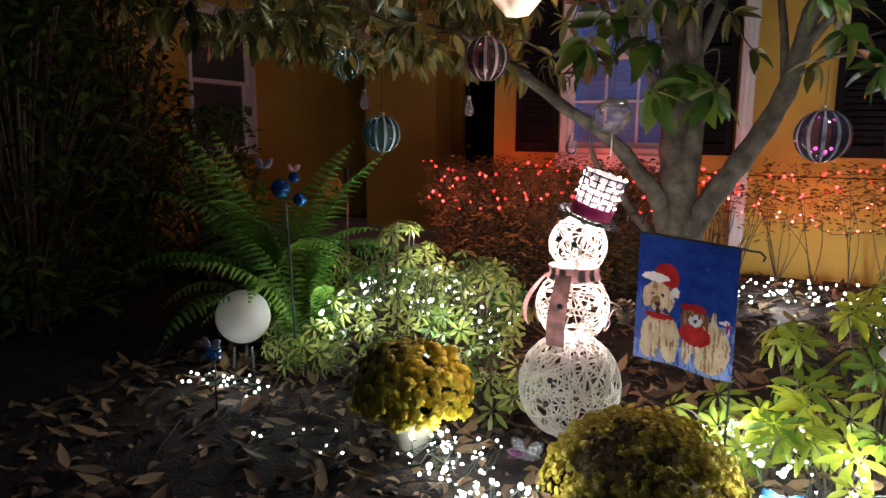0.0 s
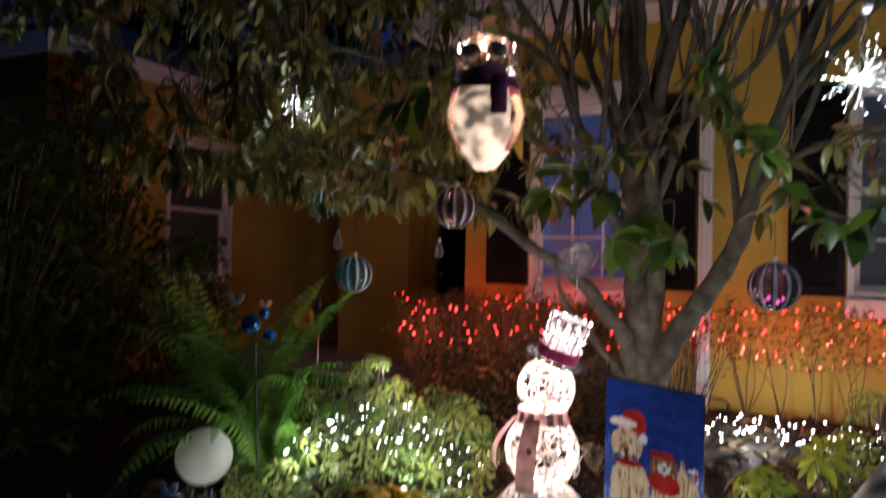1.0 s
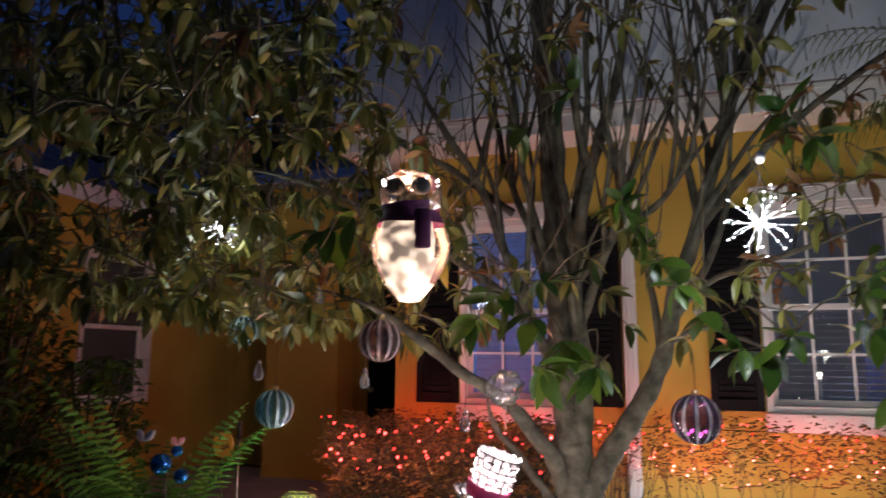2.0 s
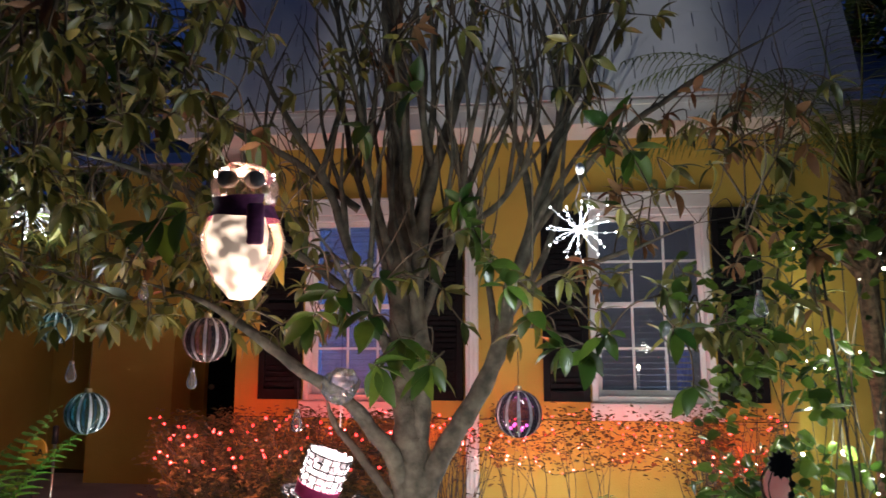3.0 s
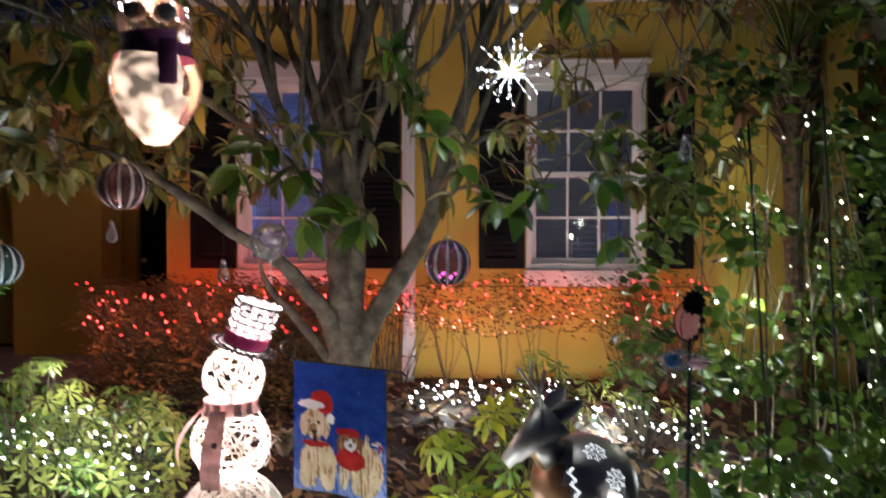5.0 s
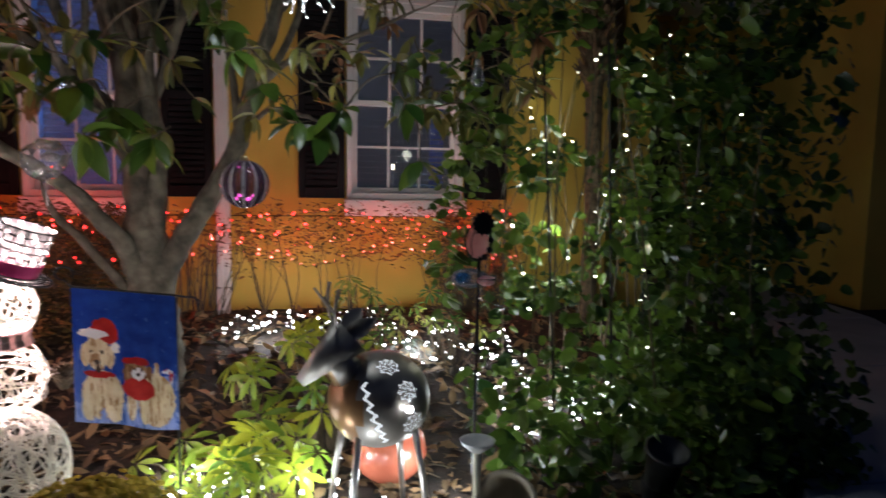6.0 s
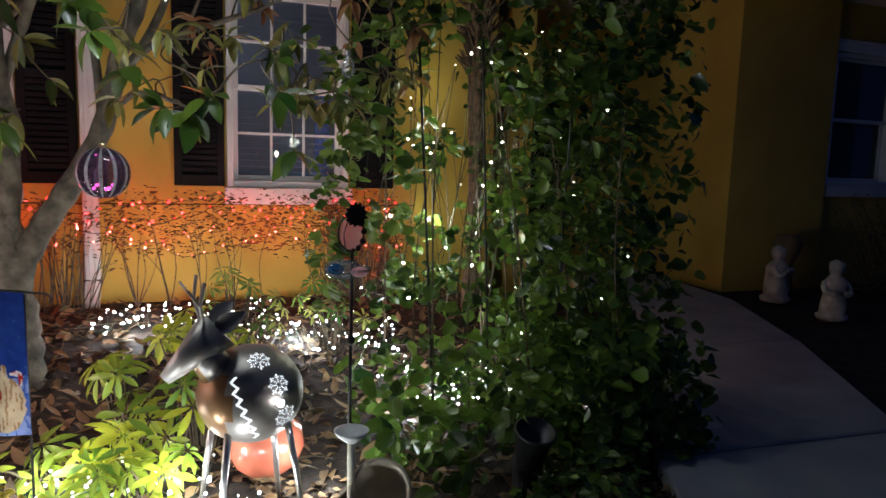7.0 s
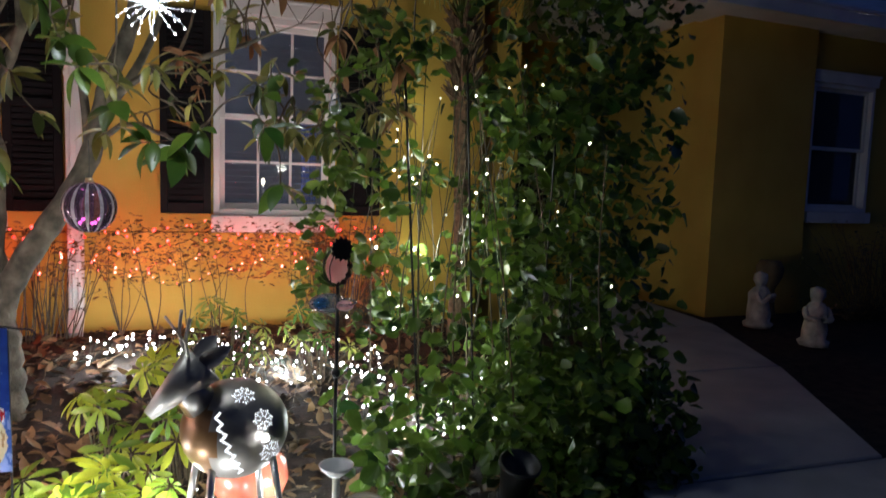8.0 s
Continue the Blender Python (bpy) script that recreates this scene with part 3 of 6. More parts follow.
FACE = Matrix.Translation((0, 5.0, 0))
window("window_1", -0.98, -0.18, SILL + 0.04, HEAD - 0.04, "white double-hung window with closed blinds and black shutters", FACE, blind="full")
window("window_2", 1.22, 2.02, SILL + 0.04, HEAD - 0.04, "white double-hung window with open blinds and black shutters", FACE, blind="half")
window("window_3", 7.55, 8.45, SILL + 0.14, HEAD + 0.06, "unlit white double-hung window above dark shrubs", Matrix.Translation((0, 5.4, 0)), shutters=False, blind="top", muntins=False)
window("window_4", 4.42, 5.2, 0.96, 2.26, "dim white double-hung window of the side wing", side, shutters=False, blind="top", sill=False, muntins=False)
room(-1.35, 0.25, 5.2, 1.8, 0.3, 2.75, "dark blue-lit room behind closed blinds")
room(0.4, 2.6, 5.2, 2.6, 0.3, 2.75, "dim room behind the window")
room(7.42, 9.0, 5.6, 1.5, 0.3, 2.75, "dark room behind the far window")
tagged(finish("wall_room", boxes((-7.0, 3.4, 0.2, -4.52, 3.45, 2.6), (-7.0, 5.6, 0.2, -4.52, 5.65, 2.6), (-7.05, 3.4, 0.2, -7.0, 5.65, 2.6), (-7.0, 3.45, 2.6, -4.52, 5.6, 2.65), (-7, 3.45, 0.15, -4.52, 5.6, 0.2)), ROOMWALL), "dim room of the side wing", "room", kind="structure")
lamp("room_blue", (-0.6, 6.2, 1.7), 26, (0.1, 0.32, 1.0), 0.1)
lamp("room_dim", (0.8, 7.2, 2.3), 3.5, (0.75, 0.8, 1.0), 0.15)
lamp("room_side", (-5.8, 4.6, 2.1), 2.2, (1.0, 0.75, 0.45), 0.1)
cd = thing("candle_lamp", (1.56, 5.27, 1.02), "lit electric window candle on the sill", "candle")
part("candle_stick", lathe([(0.0, 0), (0.03, 0), (0.03, 0.012), (0.009, 0.02), (0.009, 0.2), (0, 0.2)], 12), WHITE, cd, "", True)
part("flame", ball(0.014, 10, 8, (0, 0, 0.222), (1, 1, 1.8)), CANDLE, cd, "glowing flame bulb", True)
cd2 = thing("table_lamp", (-5.2, 4.75, 1.15), "small lit amber lamp inside the side window", "lamp")
part("lamp_base", lathe([(0, -0.5), (0.06, -0.5), (0.02, -0.45), (0.02, -0.05), (0, -0.05)], 12), GOLD, cd2)
part("shade", ball(0.035, 12, 8), CANDLE, cd2, "glowing amber shade", True)
cu = thing("curtain", (1.94, 5.42, 1.0), "blue-lit gathered curtain beside the window", "curtain")
v, f = [], []
for i in range(25):
    for z in (0.0, 0.75):
        v.append((-0.06 + 0.005 * i, 0.014 * math.sin(i * 1.3), z))
f = [(2 * i, 2 * i + 2, 2 * i + 3, 2 * i + 1) for i in range(24)]
CURTAIN = mat("blue_curtain", (0.12, 0.2, 0.7), (0.2, 0.3, 0.85), 0.8, scale=10)
cs = raw("cloth", v, f, CURTAIN, cu, True)
lamp("curtain_light", (1.85, 5.6, 1.35), 2.5, (0.3, 0.5, 1.0), 0.05)


# ---- magnolia tree ----
tree = thing("magnolia_tree", (0.1, 3.65, 0.08), "multi-stemmed magnolia tree with glossy leaves and grey bark", "tree")
OFF = Vector((0.1, 3.65, 0.08))


def limb(name, pts, r0, r1, depth=0.0, parent=tree):
    """A tapering, slightly knotted limb; depth bends its end away from the wall."""
    P = [Vector((x, 3.65 + depth * (i / (len(pts) - 1)) ** 1.3, z)) for i, (x, z) in enumerate(pts)]
    S = spline(P, 6)
    n = len(S)
    rad = [(r0 + (r1 - r0) * (i / (n - 1)) ** 0.8) * (1 + 0.07 * math.sin(i * 2.1 + x0)) for i, x0 in zip(range(n), [pts[0][0] * 9] * n)]
    rad = [q * (1 - 0.8 * max(0.0, (i / (n - 1) - 0.7) / 0.3)) if r1 < 0.04 else q for i, q in enumerate(rad)]
    S = [p + Vector((noise.noise(p * 6), noise.noise(p * 6 + Vector((9, 0, 0))), 0)) * 0.018 for p in S]
    V, F = tube_data([p - OFF for p in S], rad, 10)
    V = [v + (v.normalized()) * 0.01 * noise.noise(v * 14) for v in V]
    ob = raw(name, V, F, BARK, parent, True)
    return S, rad


STEMS = []
trunk_pts = [(0.1, 0.0), (0.09, 0.2), (0.08, 0.42), (0.06, 0.66), (0.03, 0.9)]
STEMS.append(limb("trunk", trunk_pts, 0.135, 0.1))
for nm, pts, r0, r1, dp in (
    ("limb", [(0.04, 0.5), (0.03, 0.85), (0.02, 1.2), (-0.02, 1.73), (-0.03, 2.23), (-0.06, 2.75), (-0.09, 3.4), (-0.12, 3.9)], 0.115, 0.062, 0.0),
    ("limb", [(0.1, 0.5), (0.08, 0.8), (0.12, 1.28), (0.08, 1.73), (0.16, 2.29), (0.34, 2.87), (0.44, 3.4), (0.5, 3.9)], 0.075, 0.02, -0.25),
    ("limb", [(0.1, 0.5), (0.17, 0.72), (0.34, 1.0), (0.52, 1.34), (0.61, 1.72), (0.75, 2.08), (0.9, 2.61), (1.18, 3.3), (1.35, 3.7)], 0.085, 0.02, -0.1),
    ("limb", [(0.05, 0.5), (-0.0, 0.68), (-0.1, 0.89), (-0.28, 1.12), (-0.47, 1.26), (-0.81, 1.53), (-1.02, 1.65), (-1.4, 1.75)], 0.07, 0.014, -0.75),
    ("limb", [(0.02, 0.4), (-0.08, 0.57), (-0.24, 0.79), (-0.4, 0.98), (-0.44, 1.15)], 0.04, 0.016, -0.05),
    ("limb", [(0.0, 1.1), (-0.05, 1.28), (-0.2, 1.66), (-0.43, 2.3), (-0.58, 2.58), (-0.84, 3.06), (-1.0, 3.5)], 0.045, 0.014, -0.4),
    ("limb", [(0.0, 1.3), (-0.05, 1.53), (-0.15, 1.99), (-0.3, 2.37), (-0.45, 2.94), (-0.75, 3.5)], 0.04, 0.014, 0.1),
    ("limb", [(0.2, 0.82), (0.3, 0.95), (0.4, 1.1), (0.5, 1.3)], 0.03, 0.016, 0.1),
    ("limb", [(0.08, 1.5), (0.2, 1.8), (0.34, 2.15), (0.42, 2.6), (0.6, 3.2)], 0.035, 0.012, -0.5),
    ("limb", [(0.0, 1.9), (0.12, 2.3), (0.2, 2.9), (0.16, 3.5)], 0.035, 0.012, -0.4),
    ("limb", [(-0.02, 1.7), (-0.15, 2.2), (-0.2, 2.7), (-0.32, 3.3)], 0.032, 0.012, -0.6),
    ("limb", [(0.75, 2.05), (1.0, 2.35), (1.3, 2.6), (1.65, 2.8), (2.0, 2.95)], 0.032, 0.01, -0.6),
    ("limb", [(0.58, 1.6), (0.8, 1.75), (1.1, 1.82), (1.4, 1.9)], 0.024, 0.009, -0.95),
    ("limb", [(0.55, 1.42), (0.7, 1.5), (0.85, 1.45), (0.95, 1.38)], 0.018, 0.008, -0.95),
    ("limb", [(0.85, 2.4), (0.95, 2.75), (0.98, 3.2), (1.05, 3.6)], 0.025, 0.01, -0.3),
    ("limb", [(0.1, 1.8), (0.3, 2.0), (0.6, 2.2), (0.75, 2.5), (0.8, 3.0)], 0.03, 0.01, -0.7),
    ("limb", [(-0.1, 1.5), (-0.5, 1.85), (-0.9, 2.1), (-1.3, 2.3), (-1.8, 2.4)], 0.035, 0.012, -0.9),
    ("limb", [(-0.28, 2.2), (-0.7, 2.5), (-1.2, 2.75), (-1.7, 2.9)], 0.028, 0.01, -0.9),
    ("limb", [(-0.05, 1.4), (-0.2, 1.55), (-0.2, 1.75), (-0.25, 1.95)], 0.02, 0.009, -1.1),
):
    STEMS.append(limb(nm, pts, r0 * 0.88, r1, dp))
for k in range(85):
    S0, R0 = STEMS[rnd.choice((1, 1, 2, 2, 3, 3, 6, 7, 9, 10, 11, 15, 16))]
    i = rnd.randint(len(S0) // 4, len(S0) - 3)
    p0, r0 = S0[i], min(R0[i] * 0.75, 0.026)
    if p0.z < 1.2:
        continue
    lean = rnd.uniform(-0.5, 0.5) + 0.25 * p0.x
    length = rnd.uniform(0.8, 1.5)
    P = [p0]
    d = Vector((lean, rnd.uniform(-0.45, 0.15), 1.0)).normalized()
    for q in range(4):
        d = (d + Vector((rnd.uniform(-0.25, 0.25), rnd.uniform(-0.2, 0.2), rnd.uniform(0, 0.2)))).normalized()
        P.append(P[-1] + d * length / 4)
    S = spline(P, 4)
    rad = [r0 + (0.006 - r0) * (j / (len(S) - 1)) for j in range(len(S))]
    V, F = tube_data([p - OFF for p in S], rad, 7)
    raw("branch", V, F, BARK, tree, True)
    STEMS.append((S, rad))
NODES = [(p, r) for S, rad in STEMS[1:] for p, r in list(zip(S, rad))[len(S) // 3:]]

MAG_MESH = [mesh_of("magnolia_leaf", *leaf_shape(l, w, fd, cu2, 5, 0.85), MAG_GREEN) for l, w, fd, cu2 in ((0.15, 0.066, 0.3, 0.2), (0.165, 0.07, 0.2, 0.35), (0.13, 0.062, 0.35, 0.1))]
MAG_RAW = [leaf_shape(l, w, fd, cu2, 5, 0.85) for l, w, fd, cu2 in ((0.125, 0.042, 0.3, 0.25), (0.14, 0.048, 0.2, 0.4), (0.11, 0.04, 0.4, 0.1), (0.12, 0.036, 0.6, 0.5))]
twigs, crown, brown = Pile(), Pile(), Pile()


def whorl(tip, out, n, kind, size=1.0):
    """A whorl of leaves at a twig's end."""
    out = Vector(out).normalized()
    side_a = out.orthogonal().normalized()
    side_b = out.cross(side_a)
    start = rnd.random() * 6.28
    for k in range(n):
        w = start + 2 * math.pi * k / n + rnd.uniform(-0.3, 0.3)
        d = out * rnd.uniform(0.15, 0.7) + (side_a * math.cos(w) + side_b * math.sin(w)) * 0.9
        d.z -= 0.12 if kind == "green" else 0.2
        p = tip - out * rnd.uniform(0, 0.05)
        m = aim(p, d, (rnd.uniform(-0.35, 0.35), rnd.uniform(-0.35, 0.35), 1), rnd.uniform(-0.5, 0.5), size * rnd.uniform(0.75, 1.15))
        if kind == "green":
            ob = bpy.data.objects.new("leaf", rnd.choice(MAG_MESH))
            scene.collection.objects.link(ob)
            ob.parent = tree
            ob.matrix_basis = Matrix.Translation(-OFF) @ m
        else:
            v, f = rnd.choice(MAG_RAW)
            (brown if kind == "brown" else crown).add(moved(v, Matrix.Translation(-OFF) @ m), f)


def sprig(tip, kind="olive", n=7, size=1.0, reach=None):
    """A thin twig from the nearest limb to a tip, with its whorl."""
    tip = Vector(tip)
    base, br = min(NODES, key=lambda q: (q[0] - tip).length + 0.35 * max(0, q[0].z - tip.z))
    mid = (base + tip) / 2 + Vector((rnd.uniform(-0.08, 0.08), rnd.uniform(-0.08, 0.08), 0.06 + rnd.uniform(-0.08, 0.08)))
    S = spline([base - OFF, mid - OFF, tip - OFF], 5)
    r0 = min(0.9 * br, 0.004 + 0.006 * (tip - base).length)
    twigs.tube(S, [r0 + (0.0022 - r0) * i / (len(S) - 1) for i in range(len(S))], 5)
    whorl(tip, S[-1] - S[-3], n, kind, size)
    for k in (4, 7, 9):
        NODES.append((S[k] + OFF, 0.006))


for p, n, s in (((-0.15, 2.75, 1.62), 8, 1.15), ((-0.02, 2.8, 1.5), 8, 1.15), ((-0.25, 2.7, 1.5), 7, 1.1), ((0.05, 2.85, 1.68), 7, 1.0), ((0.16, 2.7, 1.38), 9, 1.2), ((0.26, 2.75, 1.28), 8, 1.15),
                ((0.08, 2.6, 1.3), 7, 1.0), ((0.45, 2.75, 1.92), 7, 1.2), ((0.4, 2.7, 2.02), 6, 1.0), ((0.54, 2.6, 1.72), 6, 0.95), ((0.6, 2.5, 1.62), 6, 0.9), ((0.69, 2.7, 1.5), 6, 1.0),
                ((0.8, 2.65, 1.38), 8, 1.05), ((0.92, 2.7, 1.34), 8, 1.05), ((0.98, 2.6, 1.42), 6, 0.9), ((1.05, 2.7, 2.32), 6, 1.2), ((1.15, 2.65, 2.2), 5, 1.1), ((-0.75, 2.45, 1.95), 6, 1.35),
                ((-0.9, 2.5, 1.9), 6, 1.35), ((-0.45, 2.5, 2.25), 6, 1.2), ((0.2, 2.6, 2.5), 6, 1.2), ((-0.05, 2.7, 2.35), 5, 1.1), ((1.3, 2.6, 1.6), 6, 0.9), ((1.25, 2.5, 1.45), 6, 0.9), ((1.3, 2.5, 1.2), 6, 0.85)):
    sprig(p, "green", n, s)
for k in range(760):
    u = rnd.random()
    tip = (-0.35 - 2.2 * u, rnd.uniform(2.0, 3.7), 1.38 + 0.25 * u + 1.5 * rnd.random() ** 1.2)
    if tip[2] > 1.98 and rnd.random() < 0.6:
        tip = (tip[0] * 0.8, rnd.uniform(1.15, 2.0), 1.98 + (tip[2] - 1.98) * 0.75)
    if tip[0] > -0.75 and tip[1] < 2.45 and tip[2] < 2.1 or tip[0] > -0.95 and tip[2] < 1.75 and rnd.random() < 0.75:
        continue
    sprig(tip, "olive" if rnd.random() < 0.93 else "brown", rnd.randint(6, 9), 0.95 if tip[1] > 2.0 else 0.75)
for k in range(80):
    x = rnd.uniform(-1.6, 1.5)
    sprig((x, rnd.uniform(2.2, 3.9), rnd.uniform(2.55, 3.5) - (0.25 if x < -0.3 else 0.0)), "olive" if rnd.random() < 0.8 else "brown", rnd.randint(4, 7), 0.9)
for k in range(16):
    sprig((rnd.uniform(-0.35, 0.75), rnd.uniform(2.7, 3.4), rnd.uniform(1.3, 2.0)), "olive", rnd.randint(5, 8), 1.05)
for k in range(80):
    sprig((rnd.uniform(0.85, 1.95), rnd.uniform(2.4, 3.3), rnd.uniform(1.4, 2.6)), "brown" if rnd.random() < 0.4 else "olive", rnd.randint(4, 7), 0.85)
for k in range(420):
    x = rnd.uniform(-0.9, 1.6)
    base, br = rnd.choice(NODES)
    if base.z > 1.7:
        tip = base + Vector((rnd.uniform(-0.4, 0.4), rnd.uniform(-0.4, 0.2), rnd.uniform(0.4, 1.2)))
        S = spline([base - OFF, base * 0.65 + tip * 0.35 - OFF + Vector((rnd.uniform(-0.08, 0.08), 0, 0)), base * 0.3 + tip * 0.7 - OFF + Vector((rnd.uniform(-0.08, 0.08), 0, 0.02)), tip - OFF], 5)[:11]
        r0 = min(br * 0.8, 0.011)
        twigs.tube(S, [r0 + (0.002 - r0) * i / 10 for i in range(11)], 5)
for p in ((-1.36, 2.5, 1.6), (-1.52, 2.45, 1.54), (-1.28, 2.45, 1.46), (-1.45, 2.4, 1.68)):
    sprig(p, "olive", 7, 0.9)
tagged(twigs.put("twig_growth", TWIG, tree, "thin forking grey twigs", True), kind="stuff")
tagged(crown.put("crown", MAG_OLIVE, tree, "dense olive and bronze leaves", True), kind="stuff")
tagged(brown.put("dry_leaves", MAG_BROWN, tree, "rusty brown dry leaves", True), kind="stuff")

# ---- strings of lights ----
def bulb_mesh(name, r, m):
    me = bpy.data.meshes.new(name)
    bm = ball(r, 8, 6)
    bm.to_mesh(me)
    bm.free()
    me.materials.append(m)
    me.shade_smooth()
    return me


# bulb radii are enlarged to stand for the bloom round each led
LED_W, LED_V, LED_R = bulb_mesh("led_white", 0.0052, BULB_W), bulb_mesh("led_warm", 0.0058, BULB_V), bulb_mesh("led_red", 0.008, BULB_R)
LED_O = bulb_mesh("led_faded", 0.0075, BULB_O)
LED_FAR = bulb_mesh("led_white_net", 0.0072, BULB_W)
LED_BIG = bulb_mesh("led_white_wide", 0.0095, BULB_W)


def light_string(pts, led, label, wire=DARKWIRE, group="", big=0.0):
    """A wire drooping from bulb to bulb."""
    s = thing("light_string", pts[0], label, "string lights", group)
    o = Vector(pts[0])
    S = []
    for a, b in zip(pts, pts[1:]):
        a, b = Vector(a) - o, Vector(b) - o
        S += [a, (a + b) / 2 + Vector((rnd.uniform(-0.02, 0.02), rnd.uniform(-0.02, 0.02), -0.012))]
    S.append(Vector(pts[-1]) - o)
    pile = Pile()
    pile.tube(S, 0.0022, 4)
    pile.put("wire", wire, s)
    for p in pts:
        b = bpy.data.objects.new("bulb", LED_BIG if rnd.random() < big else led)
        scene.collection.objects.link(b)
        b.parent = s
        b.location = Vector(p) - o + Vector((0, 0, 0.006))
        b.scale = [rnd.uniform(0.5, 1.25)] * 3
    return s


def scatter_string(n, x0, x1, y0, y1, lift, led, label, height=None, big=0.0):
    """Bulbs laid over the ground or draped in a bush, wandering from one side to the other."""
    pts = []
    for i in range(n):
        u = (i + rnd.random()) / n
        x = x0 + (x1 - x0) * u + rnd.uniform(-0.05, 0.05)
        y = rnd.uniform(y0, y1)
        z = height(x, y) if height else ground_z(x, y) + 0.025 + lift * rnd.random()
        pts.append((x, y, z))
    return light_string(pts, led, label, big=big)


GROUND_L = "cool white fairy lights lying on leaf litter"
scatter_string(24, -1.95, -1.45, 1.95, 2.12, 0.05, LED_W, GROUND_L)
scatter_string(10, -1.25, -0.8, 1.65, 1.95, 0.03, LED_W, GROUND_L)
scatter_string(48, -0.62, -0.3, 1.7, 2.02, 0.05, LED_W, GROUND_L, big=0.2)
scatter_string(36, -0.38, 0.0, 1.58, 1.8, 0.04, LED_W, GROUND_L, big=0.2)
scatter_string(36, 0.1, 0.6, 2.28, 2.6, 0.07, LED_W, "cool white fairy lights under the garden flag", big=0.2)
scatter_string(48, 0.42, 0.98, 2.0, 2.5, 0.14, LED_W, "cool white fairy lights among umbrella plants", big=0.45)
scatter_string(40, 0.75, 1.25, 1.88, 2.3, 0.03, LED_W, "cool white fairy lights round the tin lantern", big=0.4)
for k in range(2):
    scatter_string(44, 0.35, 1.4, 4.1, 4.65, 0.06, LED_FAR, "cool white net lights on the bed near the wall")
    scatter_string(54, 1.1, 2.15, 3.6, 4.3, 0.06, LED_FAR, "cool white net lights on mulch")
    scatter_string(50, 1.75, 2.75, 2.85, 3.5, 0.06, LED_FAR, "cool white net lights running under the vine")
scatter_string(34, 1.85, 2.65, 2.75, 3.15, 0.05, LED_W, "cool white net lights at the vine's foot")


def bush_top(x, y):
    u = (x + 1.1) / 0.55
    return 0.12 + max(0.0, 0.34 * (1 - u * u)) * rnd.uniform(0.45, 1.0)


for k in range(3):
    scatter_string(46, -1.62, -0.58, 2.55, 3.1, 0, LED_W, "cool white fairy lights draped over an umbrella bush", bush_top, 0.15)
for z0, n in ((0.89, 34), (0.7, 26), (0.8, 8)):
    scatter_string(n, -1.7, -0.1, 3.92, 4.02, 0, LED_R, "red fairy lights draped over a clipped hedge", lambda x, y: z0 + 0.05 * math.sin(x * 6) + rnd.uniform(-0.04, 0.04))
for k in range(4):
    scatter_string(42, -0.6, 2.45, 4.66, 4.85, 0, LED_O if k < 2 else LED_R, "red fairy lights strung through sparse shrubs", lambda x, y: 0.6 + 0.095 * k + 0.05 * math.sin(x * 5 + k) + rnd.uniform(-0.03, 0.03))
for k in range(3):
    scatter_string(22, 1.75 + 0.3 * k, 2.15 + 0.35 * k, 2.6, 3.4, 0, LED_V, "warm white fairy lights climbing the vine", lambda x, y: rnd.uniform(0.3, 1.85))
scatter_string(12, 2.4, 3.1, 2.6, 3.4, 0, LED_V, "warm white fairy lights deep in the vine", lambda x, y: rnd.uniform(0.35, 1.5))


# ---- planting ----
def litter(n):
    p = Pile()
    shapes = [leaf_shape(l, w, f, c, 3, 0.8) for l, w, f, c in ((0.075, 0.03, 0.5, 0.5), (0.09, 0.035, 0.3, -0.3), (0.06, 0.03, 0.8, 0.2), (0.1, 0.032, 0.2, 0.6))]
    for k in range(n):
        x, y = rnd.uniform(-2.4, 2.9), 0.9 + 4.0 * rnd.random() ** 1.3
        if x < -1.0 and y < 1.95 and rnd.random() < 0.35:
            continue
        v, f = rnd.choice(shapes)
        w = rnd.random() * 6.28
        m = aim((x, y, ground_z(x, y) + 0.012 + 0.02 * rnd.random()), (math.cos(w), math.sin(w), rnd.uniform(-0.25, 0.35)), (rnd.uniform(-0.5, 0.5), rnd.uniform(-0.5, 0.5), 1), 0, rnd.uniform(0.6, 1.5))
        p.add(moved(v, m), f)
    tagged(p.put("leaf_litter", LITTER, smooth=True), "dry brown fallen leaves on the bed", "leaf litter", kind="stuff")
    s = Pile()
    for k in range(160):
        x, y = rnd.uniform(-2.3, 2.8), rnd.uniform(0.9, 4.8)
        w, l = rnd.random() * 6.28, rnd.uniform(0.08, 0.3)
        z = ground_z(x, y) + 0.02
        s.tube(spline([(x, y, z), (x + 0.5 * l * math.cos(w) + rnd.uniform(-0.01, 0.01), y + 0.5 * l * math.sin(w), z + 0.02), (x + l * math.cos(w), y + l * math.sin(w), z + rnd.uniform(0, 0.04))], 3), [0.003] * 7, 4)
    tagged(s.put("fallen_sticks", TWIG), "thin fallen sticks on the mulch", "sticks", kind="stuff")


litter(6600)


def umbrella_leaf(name, m, n=8, size=0.1, droop=0.22):
    """A leaf of leaflets spread like spokes at the end of its stalk; the hub is the origin."""
    p = Pile()
    for k in range(n):
        w = 2 * math.pi * k / n + rnd.uniform(-0.12, 0.12)
        l = size * rnd.uniform(0.85, 1.15)
        v, f = leaf_shape(l, l * 0.27, 0.3, 0.25, 5, 1.15)
        p.add(moved(v, aim((0, 0, 0), (math.cos(w), math.sin(w), -droop * rnd.uniform(0.4, 1.3)), (0, 0, 1), 0) @ Matrix.Translation((0, 0.012, 0))), f)
    return mesh_of(name, p.v, p.f, m)


